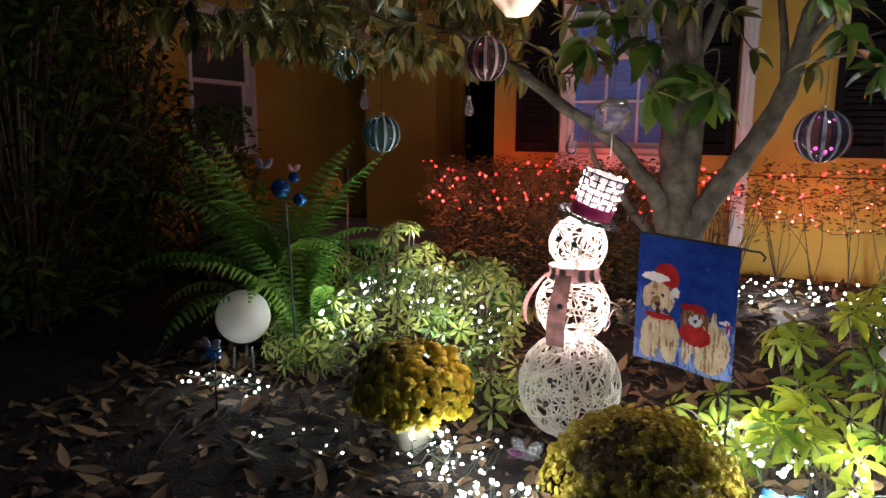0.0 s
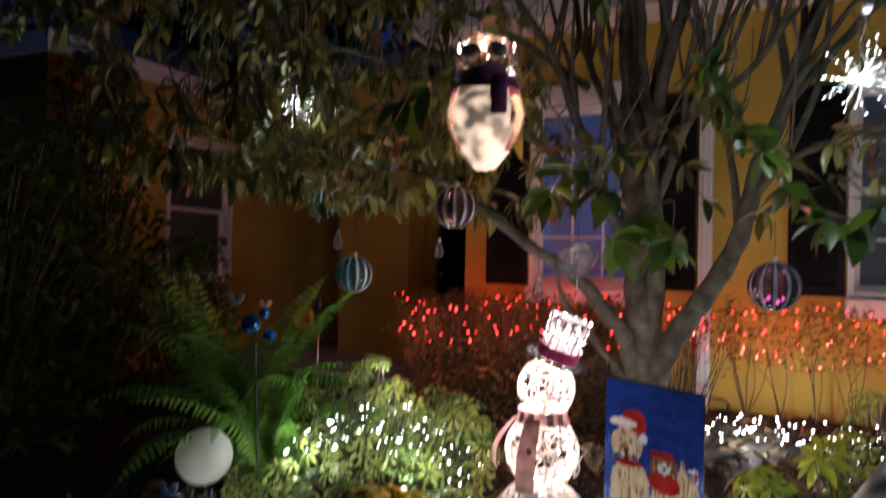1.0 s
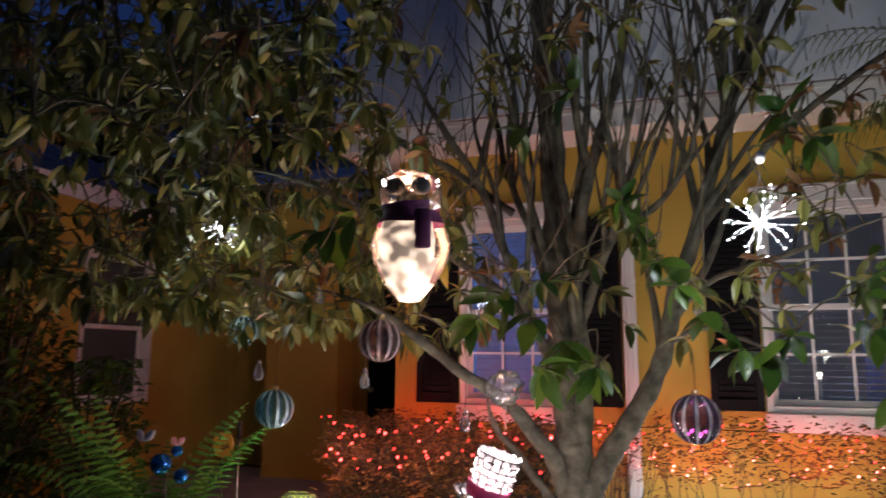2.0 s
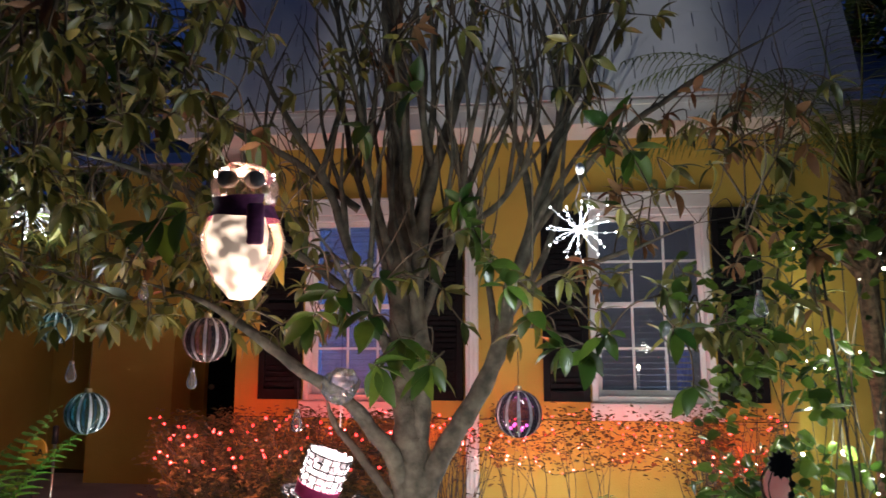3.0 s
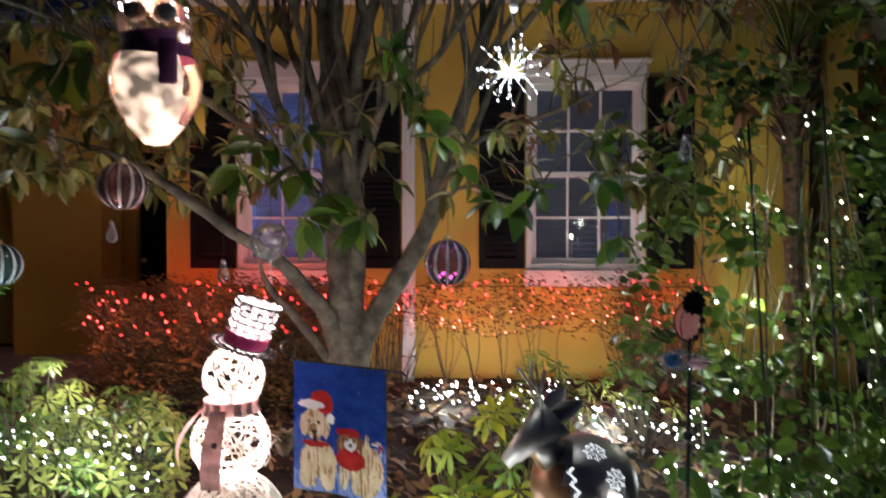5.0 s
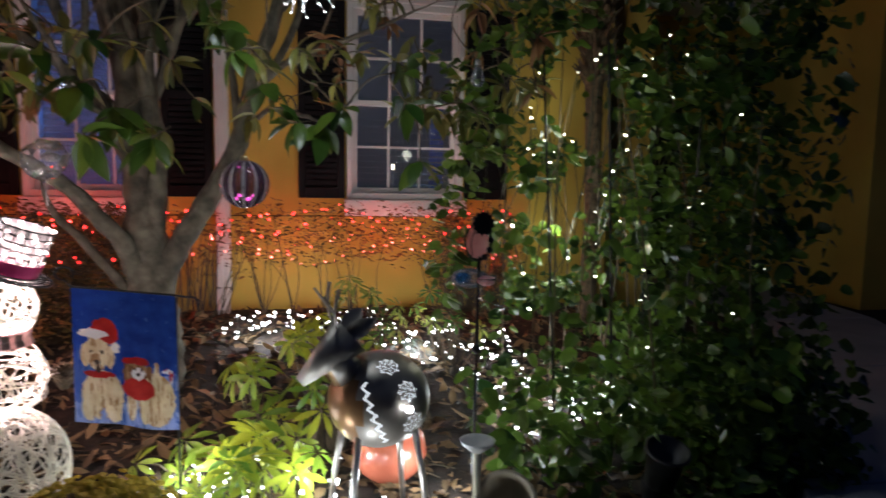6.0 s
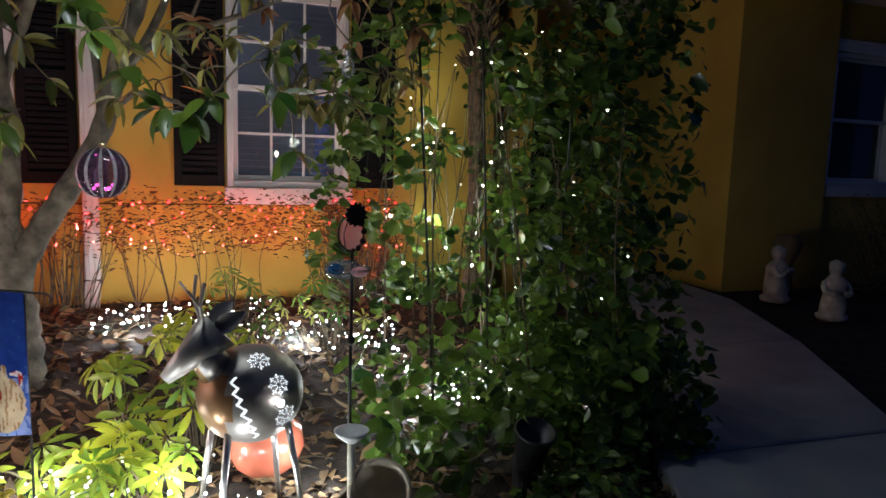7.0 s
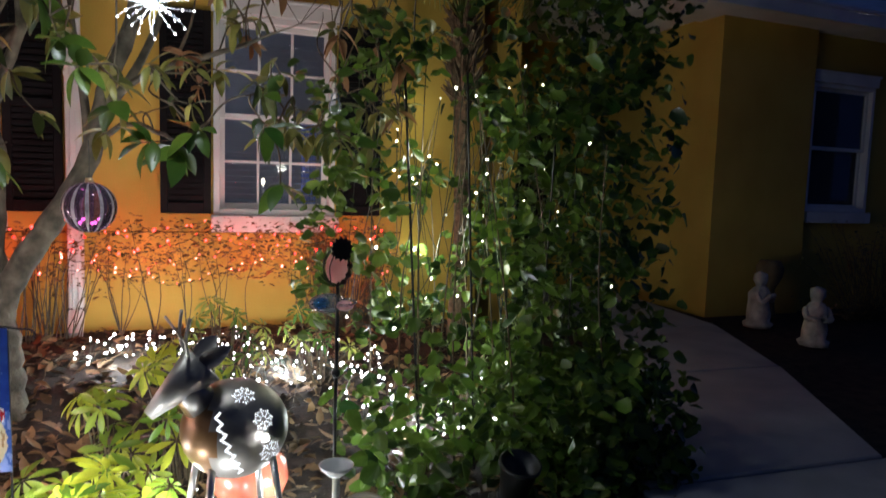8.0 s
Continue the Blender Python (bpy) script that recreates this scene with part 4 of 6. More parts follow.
UMB = [umbrella_leaf("umbrella_leaf", SCHEF, n, s) for n, s in ((8, 0.105), (7, 0.12), (8, 0.095))]
UMB_DK = [umbrella_leaf("umbrella_leaf_dark", SCHEF_DK, n, s) for n, s in ((7, 0.066), (8, 0.074), (6, 0.06))]


def umbrella_plant(place, rx, ry, h, n, meshes, label, face=(-0.1, -0.6, 0.8), low=0.15):
    x, y = place
    z = ground_z(x, y)
    t = thing("umbrella_plant", (x, y, z), label, "shrub", "umbrella plants in the bed")
    stems = Pile()
    for k in range(n):
        w, q = rnd.random() * 6.28, math.sqrt(rnd.random())
        px, py = rx * q * math.cos(w), ry * q * math.sin(w)
        pz = h * (low + (1 - low) * math.sqrt(max(0.0, 1 - 0.85 * q * q)) * rnd.uniform(0.35, 1.22))
        hub = Vector((px, py, pz))
        d = Vector((px / rx * 0.9 + rnd.uniform(-0.3, 0.3), py / ry * 0.9 + rnd.uniform(-0.4, 0.2) - 0.15, rnd.uniform(0.2, 1.0))) + 0.3 * Vector(face)
        ob = bpy.data.objects.new("leaf", rnd.choice(meshes))
        scene.collection.objects.link(ob)
        ob.parent = t
        zz = d.normalized()
        xx = zz.orthogonal().normalized()
        m = Matrix((xx, zz.cross(xx), zz)).transposed().to_4x4()
        ob.matrix_basis = Matrix.Translation(hub) @ m @ Matrix.Rotation(rnd.random() * 6.28, 4, "Z") @ Matrix.Scale(rnd.uniform(0.7, 1.15), 4)
        foot = Vector((px * 0.3, py * 0.3, 0))
        stems.tube(spline([foot, foot * 0.5 + hub * 0.5 + Vector((0, 0, 0.04)), hub], 4), [0.006 - 0.0004 * i for i in range(9)], 5)
    tagged(stems.put("stalk_growth", TWIG, t, "pale green-brown stalks"), kind="stuff")
    return t


U1 = "lemon-green umbrella plant lit by fairy lights in the bed"
U2 = "mid-green umbrella plant in the shaded bed"
umbrella_plant((-1.3, 2.9), 0.42, 0.35, 0.62, 150, UMB_DK, "pale green umbrella bush draped with white lights")
umbrella_plant((-0.85, 2.95), 0.34, 0.3, 0.52, 105, UMB_DK, "pale green umbrella bush draped with white lights")
umbrella_plant((-1.0, 2.45), 0.5, 0.25, 0.3, 38, UMB_DK, U2)
umbrella_plant((-0.52, 2.4), 0.25, 0.2, 0.28, 26, UMB_DK, U2)
umbrella_plant((-1.55, 2.4), 0.25, 0.2, 0.3, 26, UMB_DK, U2)
umbrella_plant((0.85, 2.66), 0.25, 0.22, 0.48, 9, UMB, U1)
umbrella_plant((0.95, 2.75), 0.28, 0.22, 0.62, 12, UMB, U1)
umbrella_plant((0.78, 2.3), 0.22, 0.16, 0.28, 8, UMB, U1)
umbrella_plant((0.45, 2.6), 0.28, 0.15, 0.2, 7, UMB, U1)
umbrella_plant((1.15, 3.5), 0.3, 0.25, 0.6, 28, UMB_DK, "yellow-green umbrella plant before the red-lit wall")
umbrella_plant((0.55, 2.3), 0.15, 0.1, 0.18, 6, UMB, U1)
umbrella_plant((0.68, 2.72), 0.22, 0.15, 0.5, 8, UMB, U1)
umbrella_plant((0.62, 2.42), 0.15, 0.1, 0.3, 6, UMB, U1)
umbrella_plant((1.72, 3.75), 0.3, 0.25, 0.42, 14, UMB_DK, U2)


def frond(length, bend, n=26, wide=0.075):
    """One fern frond along +y, arching over, with leaflets on both sides of the midrib."""
    p = Pile()
    S = []
    for i in range(n + 1):
        t = i / n
        a = radians(86) - bend * t ** 1.3
        S.append(Vector((0, 0, 0)) if i == 0 else S[-1] + Vector((0, math.cos(a), math.sin(a))) * (length / n))
    p.tube(S, [0.0035 * (1 - 0.8 * i / n) for i in range(n + 1)], 4)
    for i in range(2, n + 1):
        t = i / n
        l = wide * math.sin(math.pi * min(1, 0.12 + 0.9 * t)) ** 0.7 + 0.008
        d = (S[i] - S[i - 1]).normalized()
        for s in (-1, 1):
            v, f = leaf_shape(l, 0.023, 0.1, 0.5, 3, 0.5, 0.2)
            p.add(moved(v, aim(S[i], Vector((s, 0, 0)) + d * rnd.uniform(0.2, 0.5), Vector((1, 0, 0)).cross(d))), f)
    return mesh_of("fern_frond", p.v, p.f, FERN)


FRONDS = [frond(1.2, 1.1, 32, 0.1), frond(1.25, 0.8, 32, 0.1), frond(1.15, 1.6, 32, 0.1), frond(1.0, 2.0, 30, 0.09), frond(0.8, 2.5, 26, 0.08)]


def fern(place, n, label, size=1.0):
    t = thing("fern", (*place, ground_z(*place)), label, "fern")
    for k in range(n):
        ob = bpy.data.objects.new("frond", rnd.choice(FRONDS))
        scene.collection.objects.link(ob)
        ob.parent = t
        ob.matrix_basis = pose(rnd.uniform(-0.12, 0.12), rnd.uniform(-0.12, 0.12), 0, rnd.uniform(-12, 12), rnd.uniform(-14, 14), 360 * k / n + rnd.uniform(-12, 12)) @ Matrix.Scale(size * rnd.uniform(0.6, 1.05), 4)
    return t


fern((-2.05, 2.85), 44, "large bright green fern with arching fronds", 1.15)
fern((-1.7, 2.65), 15, "smaller bright green fern with upright fronds", 0.85)


def hedge(place, rx, ry, z0, z1, n, label, sparse=False, leafs=None):
    x, y = place
    t = thing("hedge", (x, y, ground_z(x, y)), label, "hedge")
    g = ground_z(x, y)
    st, lv = Pile(), Pile()
    shapes = [leaf_shape(l, l * 0.5, 0.3, 0.2, 3, 0.8) for l in (0.035, 0.045, 0.03)]
    for k in range(n):
        bx = rnd.uniform(-rx, rx)
        tip = Vector((bx + rnd.uniform(-0.12, 0.12), rnd.uniform(-ry, ry), rnd.uniform(z0, z1) - g))
        foot = Vector((round(bx / 0.22) * 0.22 * 0.95, 0, 0)) if sparse else Vector((bx * 0.7, 0, 0))
        if not sparse or k % 12 == 0:
            S = spline([foot, foot * (0.6 if sparse else 0.4) + tip * (0.4 if sparse else 0.6) + Vector((rnd.uniform(-0.07, 0.07), 0, 0.06)), tip], 4)
            st.tube(S, [0.0045 - 0.0004 * i for i in range(9)], 4)
            tip = S[-1]
        for q in range(7 if not sparse else 5):
            w = rnd.random() * 6.28
            v, f = rnd.choice(shapes)
            c = tip + Vector((rnd.uniform(-0.05, 0.05), rnd.uniform(-0.05, 0.05), rnd.uniform(-0.07, 0.05)))
            lv.add(moved(v, aim(c, (math.cos(w), math.sin(w) - 0.3, rnd.uniform(-0.3, 0.7)), (rnd.uniform(-0.4, 0.4), -0.4, 1), 0, rnd.uniform(0.7, 1.3))), f)
    tagged(st.put("branch_growth", TWIG, t, "thin brown branches"), kind="stuff")
    tagged(lv.put("foliage", leafs or HEDGE, t, "small dense leaves", True), kind="stuff")


hedge((-0.88, 4.25), 0.8, 0.28, 0.22, 0.95, 1700, "clipped dense hedge with red fairy lights by the wall")
hedge((0.12, 4.75), 0.3, 0.12, 0.5, 0.9, 40, "thin hedge with red fairy lights behind the tree")
hedge((1.2, 4.8), 0.85, 0.12, 0.55, 0.97, 300, "sparse twiggy shrubs with red fairy lights by the wall", True)
hedge((2.1, 4.75), 0.33, 0.14, 0.3, 0.96, 150, "leafier reddish shrub with red fairy lights by the wall")
hedge((8.2, 4.7), 1.1, 0.4, 0.1, 1.0, 300, "unlit dark shrub below the far window")


def tall_shrub(place, r, h, n, label):
    t = thing("shrub", (*place, ground_z(*place)), label, "shrub")
    st, lv = Pile(), Pile()
    v0, f0 = leaf_shape(0.09, 0.04, 0.3, 0.25, 3, 0.8)
    for k in range(n):
        w, q = rnd.random() * 6.28, rnd.random() ** 0.5
        z = rnd.uniform(0.1, h)
        rr = r * (0.55 + 0.45 * math.sin(math.pi * min(1, z / h * 0.9 + 0.1))) * (1 + 0.25 * noise.noise((w * 2, z * 2, 3)))
        c = Vector((rr * q * math.cos(w), rr * q * math.sin(w), z))
        if k % 30 == 0:
            st.tube(spline([(c.x * 0.2, c.y * 0.2, 0), (c.x * 0.5, c.y * 0.5, z * 0.6), c], 4), 0.008, 5)
        a = rnd.random() * 6.28
        lv.add(moved(v0, aim(c, (math.cos(a), math.sin(a), rnd.uniform(-0.6, 0.4)), (rnd.uniform(-0.5, 0.5), rnd.uniform(-0.5, 0.5), 1), 0, rnd.uniform(0.7, 1.3))), f0)
    tagged(st.put("branch_growth", TWIG, t, "dark branches"), kind="stuff")
    tagged(lv.put("foliage", VINE_ALL, t, "dark green leaves", True), kind="stuff")


tall_shrub((-3.6, 2.35), 0.75, 2.1, 3800, "unlit tall dark shrub beside the side wing")
tall_shrub((-4.4, 1.3), 0.9, 2.2, 3600, "unlit tall dark shrub at the bed's edge")
tall_shrub((-3.3, 3.6), 0.45, 1.3, 1200, "unlit dark shrub below the side window")
tall_shrub((-3.75, 3.2), 0.45, 2.6, 2800, "unlit dark shrub against the side wing wall")


def far_tree(place, h, spread, n, label):
    """Distant tree: tapered trunk, rising limbs and an uneven crown of leaf clumps."""
    t = thing("tree", (*place, ground_z(*place)), label, "tree")
    wood, lv = Pile(), Pile()
    wood.tube(spline([(0, 0, -0.1), (0.1, 0, h * 0.3), (0.0, 0.1, h * 0.6), (0.1, 0, h * 0.9)], 5), [0.2 - 0.011 * i for i in range(16)], 8)
    v0, f0 = leaf_shape(0.26, 0.11, 0.3, 0.25, 3, 0.8)
    for k in range(n):
        if k % 40 == 0:
            w, q = rnd.random() * 6.28, rnd.random() ** 0.5
            z = h * rnd.uniform(0.35, 1.0)
            rr = spread * q * (0.5 + 0.5 * math.sin(math.pi * min(1, z / h * 0.95)))
            c = Vector((rr * math.cos(w), rr * math.sin(w), z))
            wood.tube(spline([(0.05, 0, z * 0.55), c * 0.5 + Vector((0, 0, z * 0.28)), c], 3), [0.05, 0.045, 0.04, 0.035, 0.03, 0.02, 0.012], 5)
        a = rnd.random() * 6.28
        p0 = c + Vector((rnd.gauss(0, 0.3), rnd.gauss(0, 0.3), rnd.gauss(0, 0.22)))
        lv.add(moved(v0, aim(p0, (math.cos(a), math.sin(a), rnd.uniform(-0.7, 0.3)), (rnd.uniform(-0.5, 0.5), rnd.uniform(-0.5, 0.5), 1), 0, rnd.uniform(0.7, 1.3))), f0)
    wood.put("trunk", BARK, t, "dark trunk and limbs", True)
    tagged(lv.put("crown", VINE_ALL, t, "dark uneven leaf crown", True), kind="stuff")


for place, h, spread in (((-9.5, 8.5), 6.5, 2.4), ((-6.2, 10.0), 7.0, 2.6), ((-13.5, 6.5), 6.0, 2.6), ((5.2, 10.2), 7.0, 2.6)):
    far_tree(place, h, spread, 5200, "tall unlit tree behind the house against the night sky")


# ---- vine on stakes ----
def heart_leaf(size):
    n = 9
    V = [(0, 0, 0)]
    for k in range(n + 1):
        a = math.pi * (-0.12 + 1.24 * k / n)
        r = size * (0.5 + 0.12 * math.cos(2 * (a - math.pi / 2)) + 0.24 * math.exp(-((a - math.pi / 2) / 0.3) ** 2))
        V.append((r * math.cos(a), size * 0.35 + r * math.sin(a) * 0.95, 0.14 * size * abs(math.cos(a)) - 0.1 * size * max(0, math.sin(a))))
    return V, [(0, k, k + 1) for k in range(1, n + 1)]


vine = thing("vine", (2.35, 2.9, 0.0), "dense dark green climbing vine on garden stakes with fairy lights", "vine")
VO = Vector((2.35, 2.9, 0.0))
VMESH = [mesh_of("vine_leaf", *heart_leaf(s), VINE) for s in (0.055, 0.068, 0.08)]
VRAW = [heart_leaf(s) for s in (0.04, 0.055, 0.068)]
stems, mass = Pile(), Pile()
for k in range(20):
    x, y = rnd.uniform(1.75, 3.2), rnd.uniform(2.4, 3.5)
    top = rnd.uniform(1.2, 2.0)
    lean = rnd.uniform(-0.3, 0.2)
    stems.tube(spline([Vector((x, y, -0.03)) - VO, Vector((x + lean * 0.4 + rnd.uniform(-0.05, 0.05), y, top * 0.5)) - VO, Vector((x + lean, y + rnd.uniform(-0.15, 0.15), top)) - VO], 5), [0.007 - 0.0005 * i for i in range(11)], 5)
tagged(stems.put("stem_growth", TWIG, vine, "thin twining brown stems"), kind="stuff")
for x, y, lean in ((1.95, 2.6, -0.12), (2.2, 2.55, -0.1), (2.6, 2.7, 0.05), (2.9, 2.9, 0.0)):
    p = Pile()
    p.tube([Vector((x, y, -0.05)) - VO, Vector((x + lean, y, 1.75)) - VO], 0.006, 6)
    p.put("stake", BLACKIRON, vine, "thin dark garden stake")
count = 0
for k in range(14500):
    low = rnd.random() < 0.3
    if low:
        x, y, z = rnd.uniform(1.55, 3.05), rnd.uniform(2.0, 2.9), rnd.uniform(-0.02, 0.55) * rnd.random() ** 0.3
        if x < 2.4 and rnd.random() < (0.82 if x < 2.0 else 0.72):
            continue
    else:
        x, y = 1.5 + 1.75 * rnd.random() ** 0.75, rnd.uniform(2.45, 3.5)
        z = rnd.uniform(0.2 if x > 2.4 else 0.55, 2.05 if x < 2.3 else 2.4 if x < 2.6 else 3.0) - 0.15 * abs(noise.noise((x * 3, y * 3, 0)))
        if noise.noise((x * 4.2, y * 2, z * 4.2)) < (0.1 if x < 1.88 else 0.27 if x < 2.4 and z > 0.75 else 0.14 if x < 2.4 else 0.02 if x < 2.8 else -0.25):
            continue
    w = rnd.random() * 6.28
    m = aim((x, y, z), (math.cos(w), math.sin(w) * 0.5 - 0.3, rnd.uniform(-0.9, 0.2)), (rnd.uniform(-0.9, 0.9), rnd.uniform(-1.0, 0.3), rnd.uniform(0.1, 1.0)), rnd.uniform(-0.8, 0.8), rnd.uniform(0.6, 1.35))
    if count < 290 and y < 2.75:
        ob = bpy.data.objects.new("leaf", rnd.choice(VMESH))
        scene.collection.objects.link(ob)
        ob.parent = vine
        ob.matrix_basis = Matrix.Translation(-VO) @ m
        count += 1
    else:
        v, f = rnd.choice(VRAW)
        mass.add(moved(v, Matrix.Translation(-VO) @ m), f)
tagged(mass.put("foliage", VINE_ALL, vine, "mass of small round leaves"), kind="stuff")


# low bushy ground cover at the walk's edge
gc = thing("ground_cover", (2.4, 2.1, -0.06), "low dark leafy ground cover spilling towards the walk", "ground cover", kind="stuff")
p = Pile()
for k in range(1500):
    x = rnd.uniform(2.2, 3.05)
    y = 1.45 + 2.1 * rnd.random()
    if x > 2.3 + 0.52 * (y - 1.4):
        continue
    z = 0.42 * rnd.random() * (0.6 + 0.4 * math.sin(x * 5))
    w = rnd.random() * 6.28
    v, f = rnd.choice(VRAW)
    p.add(moved(v, aim((x - 2.4, y - 2.1, z), (math.cos(w), math.sin(w), rnd.uniform(-0.4, 0.4)), (0, -0.5, 1), 0, rnd.uniform(0.45, 0.85))), f)
for k in range(230):
    x, y = rnd.uniform(1.8, 2.4), rnd.uniform(1.66, 1.98)
    w = rnd.random() * 6.28
    v, f = rnd.choice(VRAW)
    p.add(moved(v, aim((x - 2.4, y - 2.1, 0.02 + 0.24 * rnd.random() * (0.5 + 0.5 * math.sin(x * 9))), (math.cos(w), math.sin(w), rnd.uniform(-0.4, 0.4)), (0, -0.4, 1), 0, rnd.uniform(0.5, 0.95))), f)
p.put("foliage", VINE_ALL, gc)

# broad-leaved clump on the open mulch
clump = thing("leafy_clump", (1.86, 2.42, -0.06), "small bright green broad-leaved clump on the mulch", "plant")
BROAD = [mesh_of("broad_leaf", *heart_leaf(q), VINE) for q in (0.06, 0.075, 0.09)]
for k in range(26):
    w, q = rnd.random() * 6.28, math.sqrt(rnd.random())
    ob = bpy.data.objects.new("leaf", rnd.choice(BROAD))
    scene.collection.objects.link(ob)
    ob.parent = clump
    ob.matrix_basis = aim((0.2 * q * math.cos(w), 0.13 * q * math.sin(w), 0.05 + 0.16 * (1 - q * q) * rnd.uniform(0.6, 1.1)), (math.cos(w), math.sin(w), rnd.uniform(-0.2, 0.3)), (0, -0.5, 1), rnd.uniform(-0.4, 0.4), 1.0)
p = Pile()
for k in range(10):
    w = 0.63 * k
    p.tube([(0, 0, -0.02), (0.06 * math.cos(w), 0.05 * math.sin(w), 0.08), (0.13 * math.cos(w), 0.1 * math.sin(w), 0.13)], 0.003, 4)
tagged(p.put("stalk_growth", TWIG, clump, "thin green-brown stalks"), kind="stuff")

# ---- palm ----
palm = thing("palm_tree", (2.87, 4.4, 0.1), "small palm with a shaggy trunk and arching feathery fronds", "palm tree")
bark = Pile()
bark.tube([(0, 0, -0.1), (0.02, 0, 0.8), (0.0, 0, 1.6), (-0.02, 0, 2.3)], [0.075, 0.055, 0.06, 0.09], 10)
for k in range(170):
    z, w = rnd.uniform(1.75, 2.4), rnd.random() * 6.28
    r = 0.06
    a = Vector((r * math.cos(w), r * math.sin(w), z))
    b = a + Vector((math.cos(w) * rnd.uniform(0.05, 0.12), math.sin(w) * rnd.uniform(0.05, 0.12), rnd.uniform(0.05, 0.14)))
    bark.tube([a, (a + b) / 2 + Vector((0, 0, -0.01)), b], [0.018, 0.014, 0.006], 4)
bark.put("trunk", PALMBARK, palm, "shaggy brown trunk with old leaf bases")


def palm_frond(length, bend, rise):
    p = Pile()
    n = 34
    S = []
    for i in range(n + 1):
        t = i / n
        a = radians(rise) - bend * t ** 1.2
        S.append(Vector((0, 0, 0)) if i == 0 else S[-1] + Vector((0, math.cos(a), math.sin(a))) * (length / n))
    p.tube(S, [0.009 * (1 - 0.85 * i / n) for i in range(n + 1)], 5)
    for i in range(5, n + 1):
        t = i / n
        l = 0.26 * math.sin(math.pi * min(0.97, 0.12 + 0.88 * t)) ** 0.6
        d = (S[i] - S[i - 1]).normalized()
        for s in (-1, 1):
            v, f = leaf_shape(l, 0.016, 0.2, 0.5, 3, 0.4, 0.2)
            p.add(moved(v, aim(S[i], Vector((s * 0.9, 0, -0.15)) + d * 0.55, (0, 0, 1))), f)
    return mesh_of("palm_frond", p.v, p.f, PALM)


PF = [palm_frond(1.9, 1.9, 78), palm_frond(2.0, 1.5, 66), palm_frond(1.6, 2.4, 82), palm_frond(1.9, 2.0, 60)]
for k in range(30):
    ob = bpy.data.objects.new("frond", PF[k % 4])
    scene.collection.objects.link(ob)
    ob.parent = palm
    ob.matrix_basis = pose(-0.02, 0, 2.32, rnd.uniform(-8, 8), rnd.uniform(-10, 10), 360 * k / 30 + rnd.uniform(-8, 8))


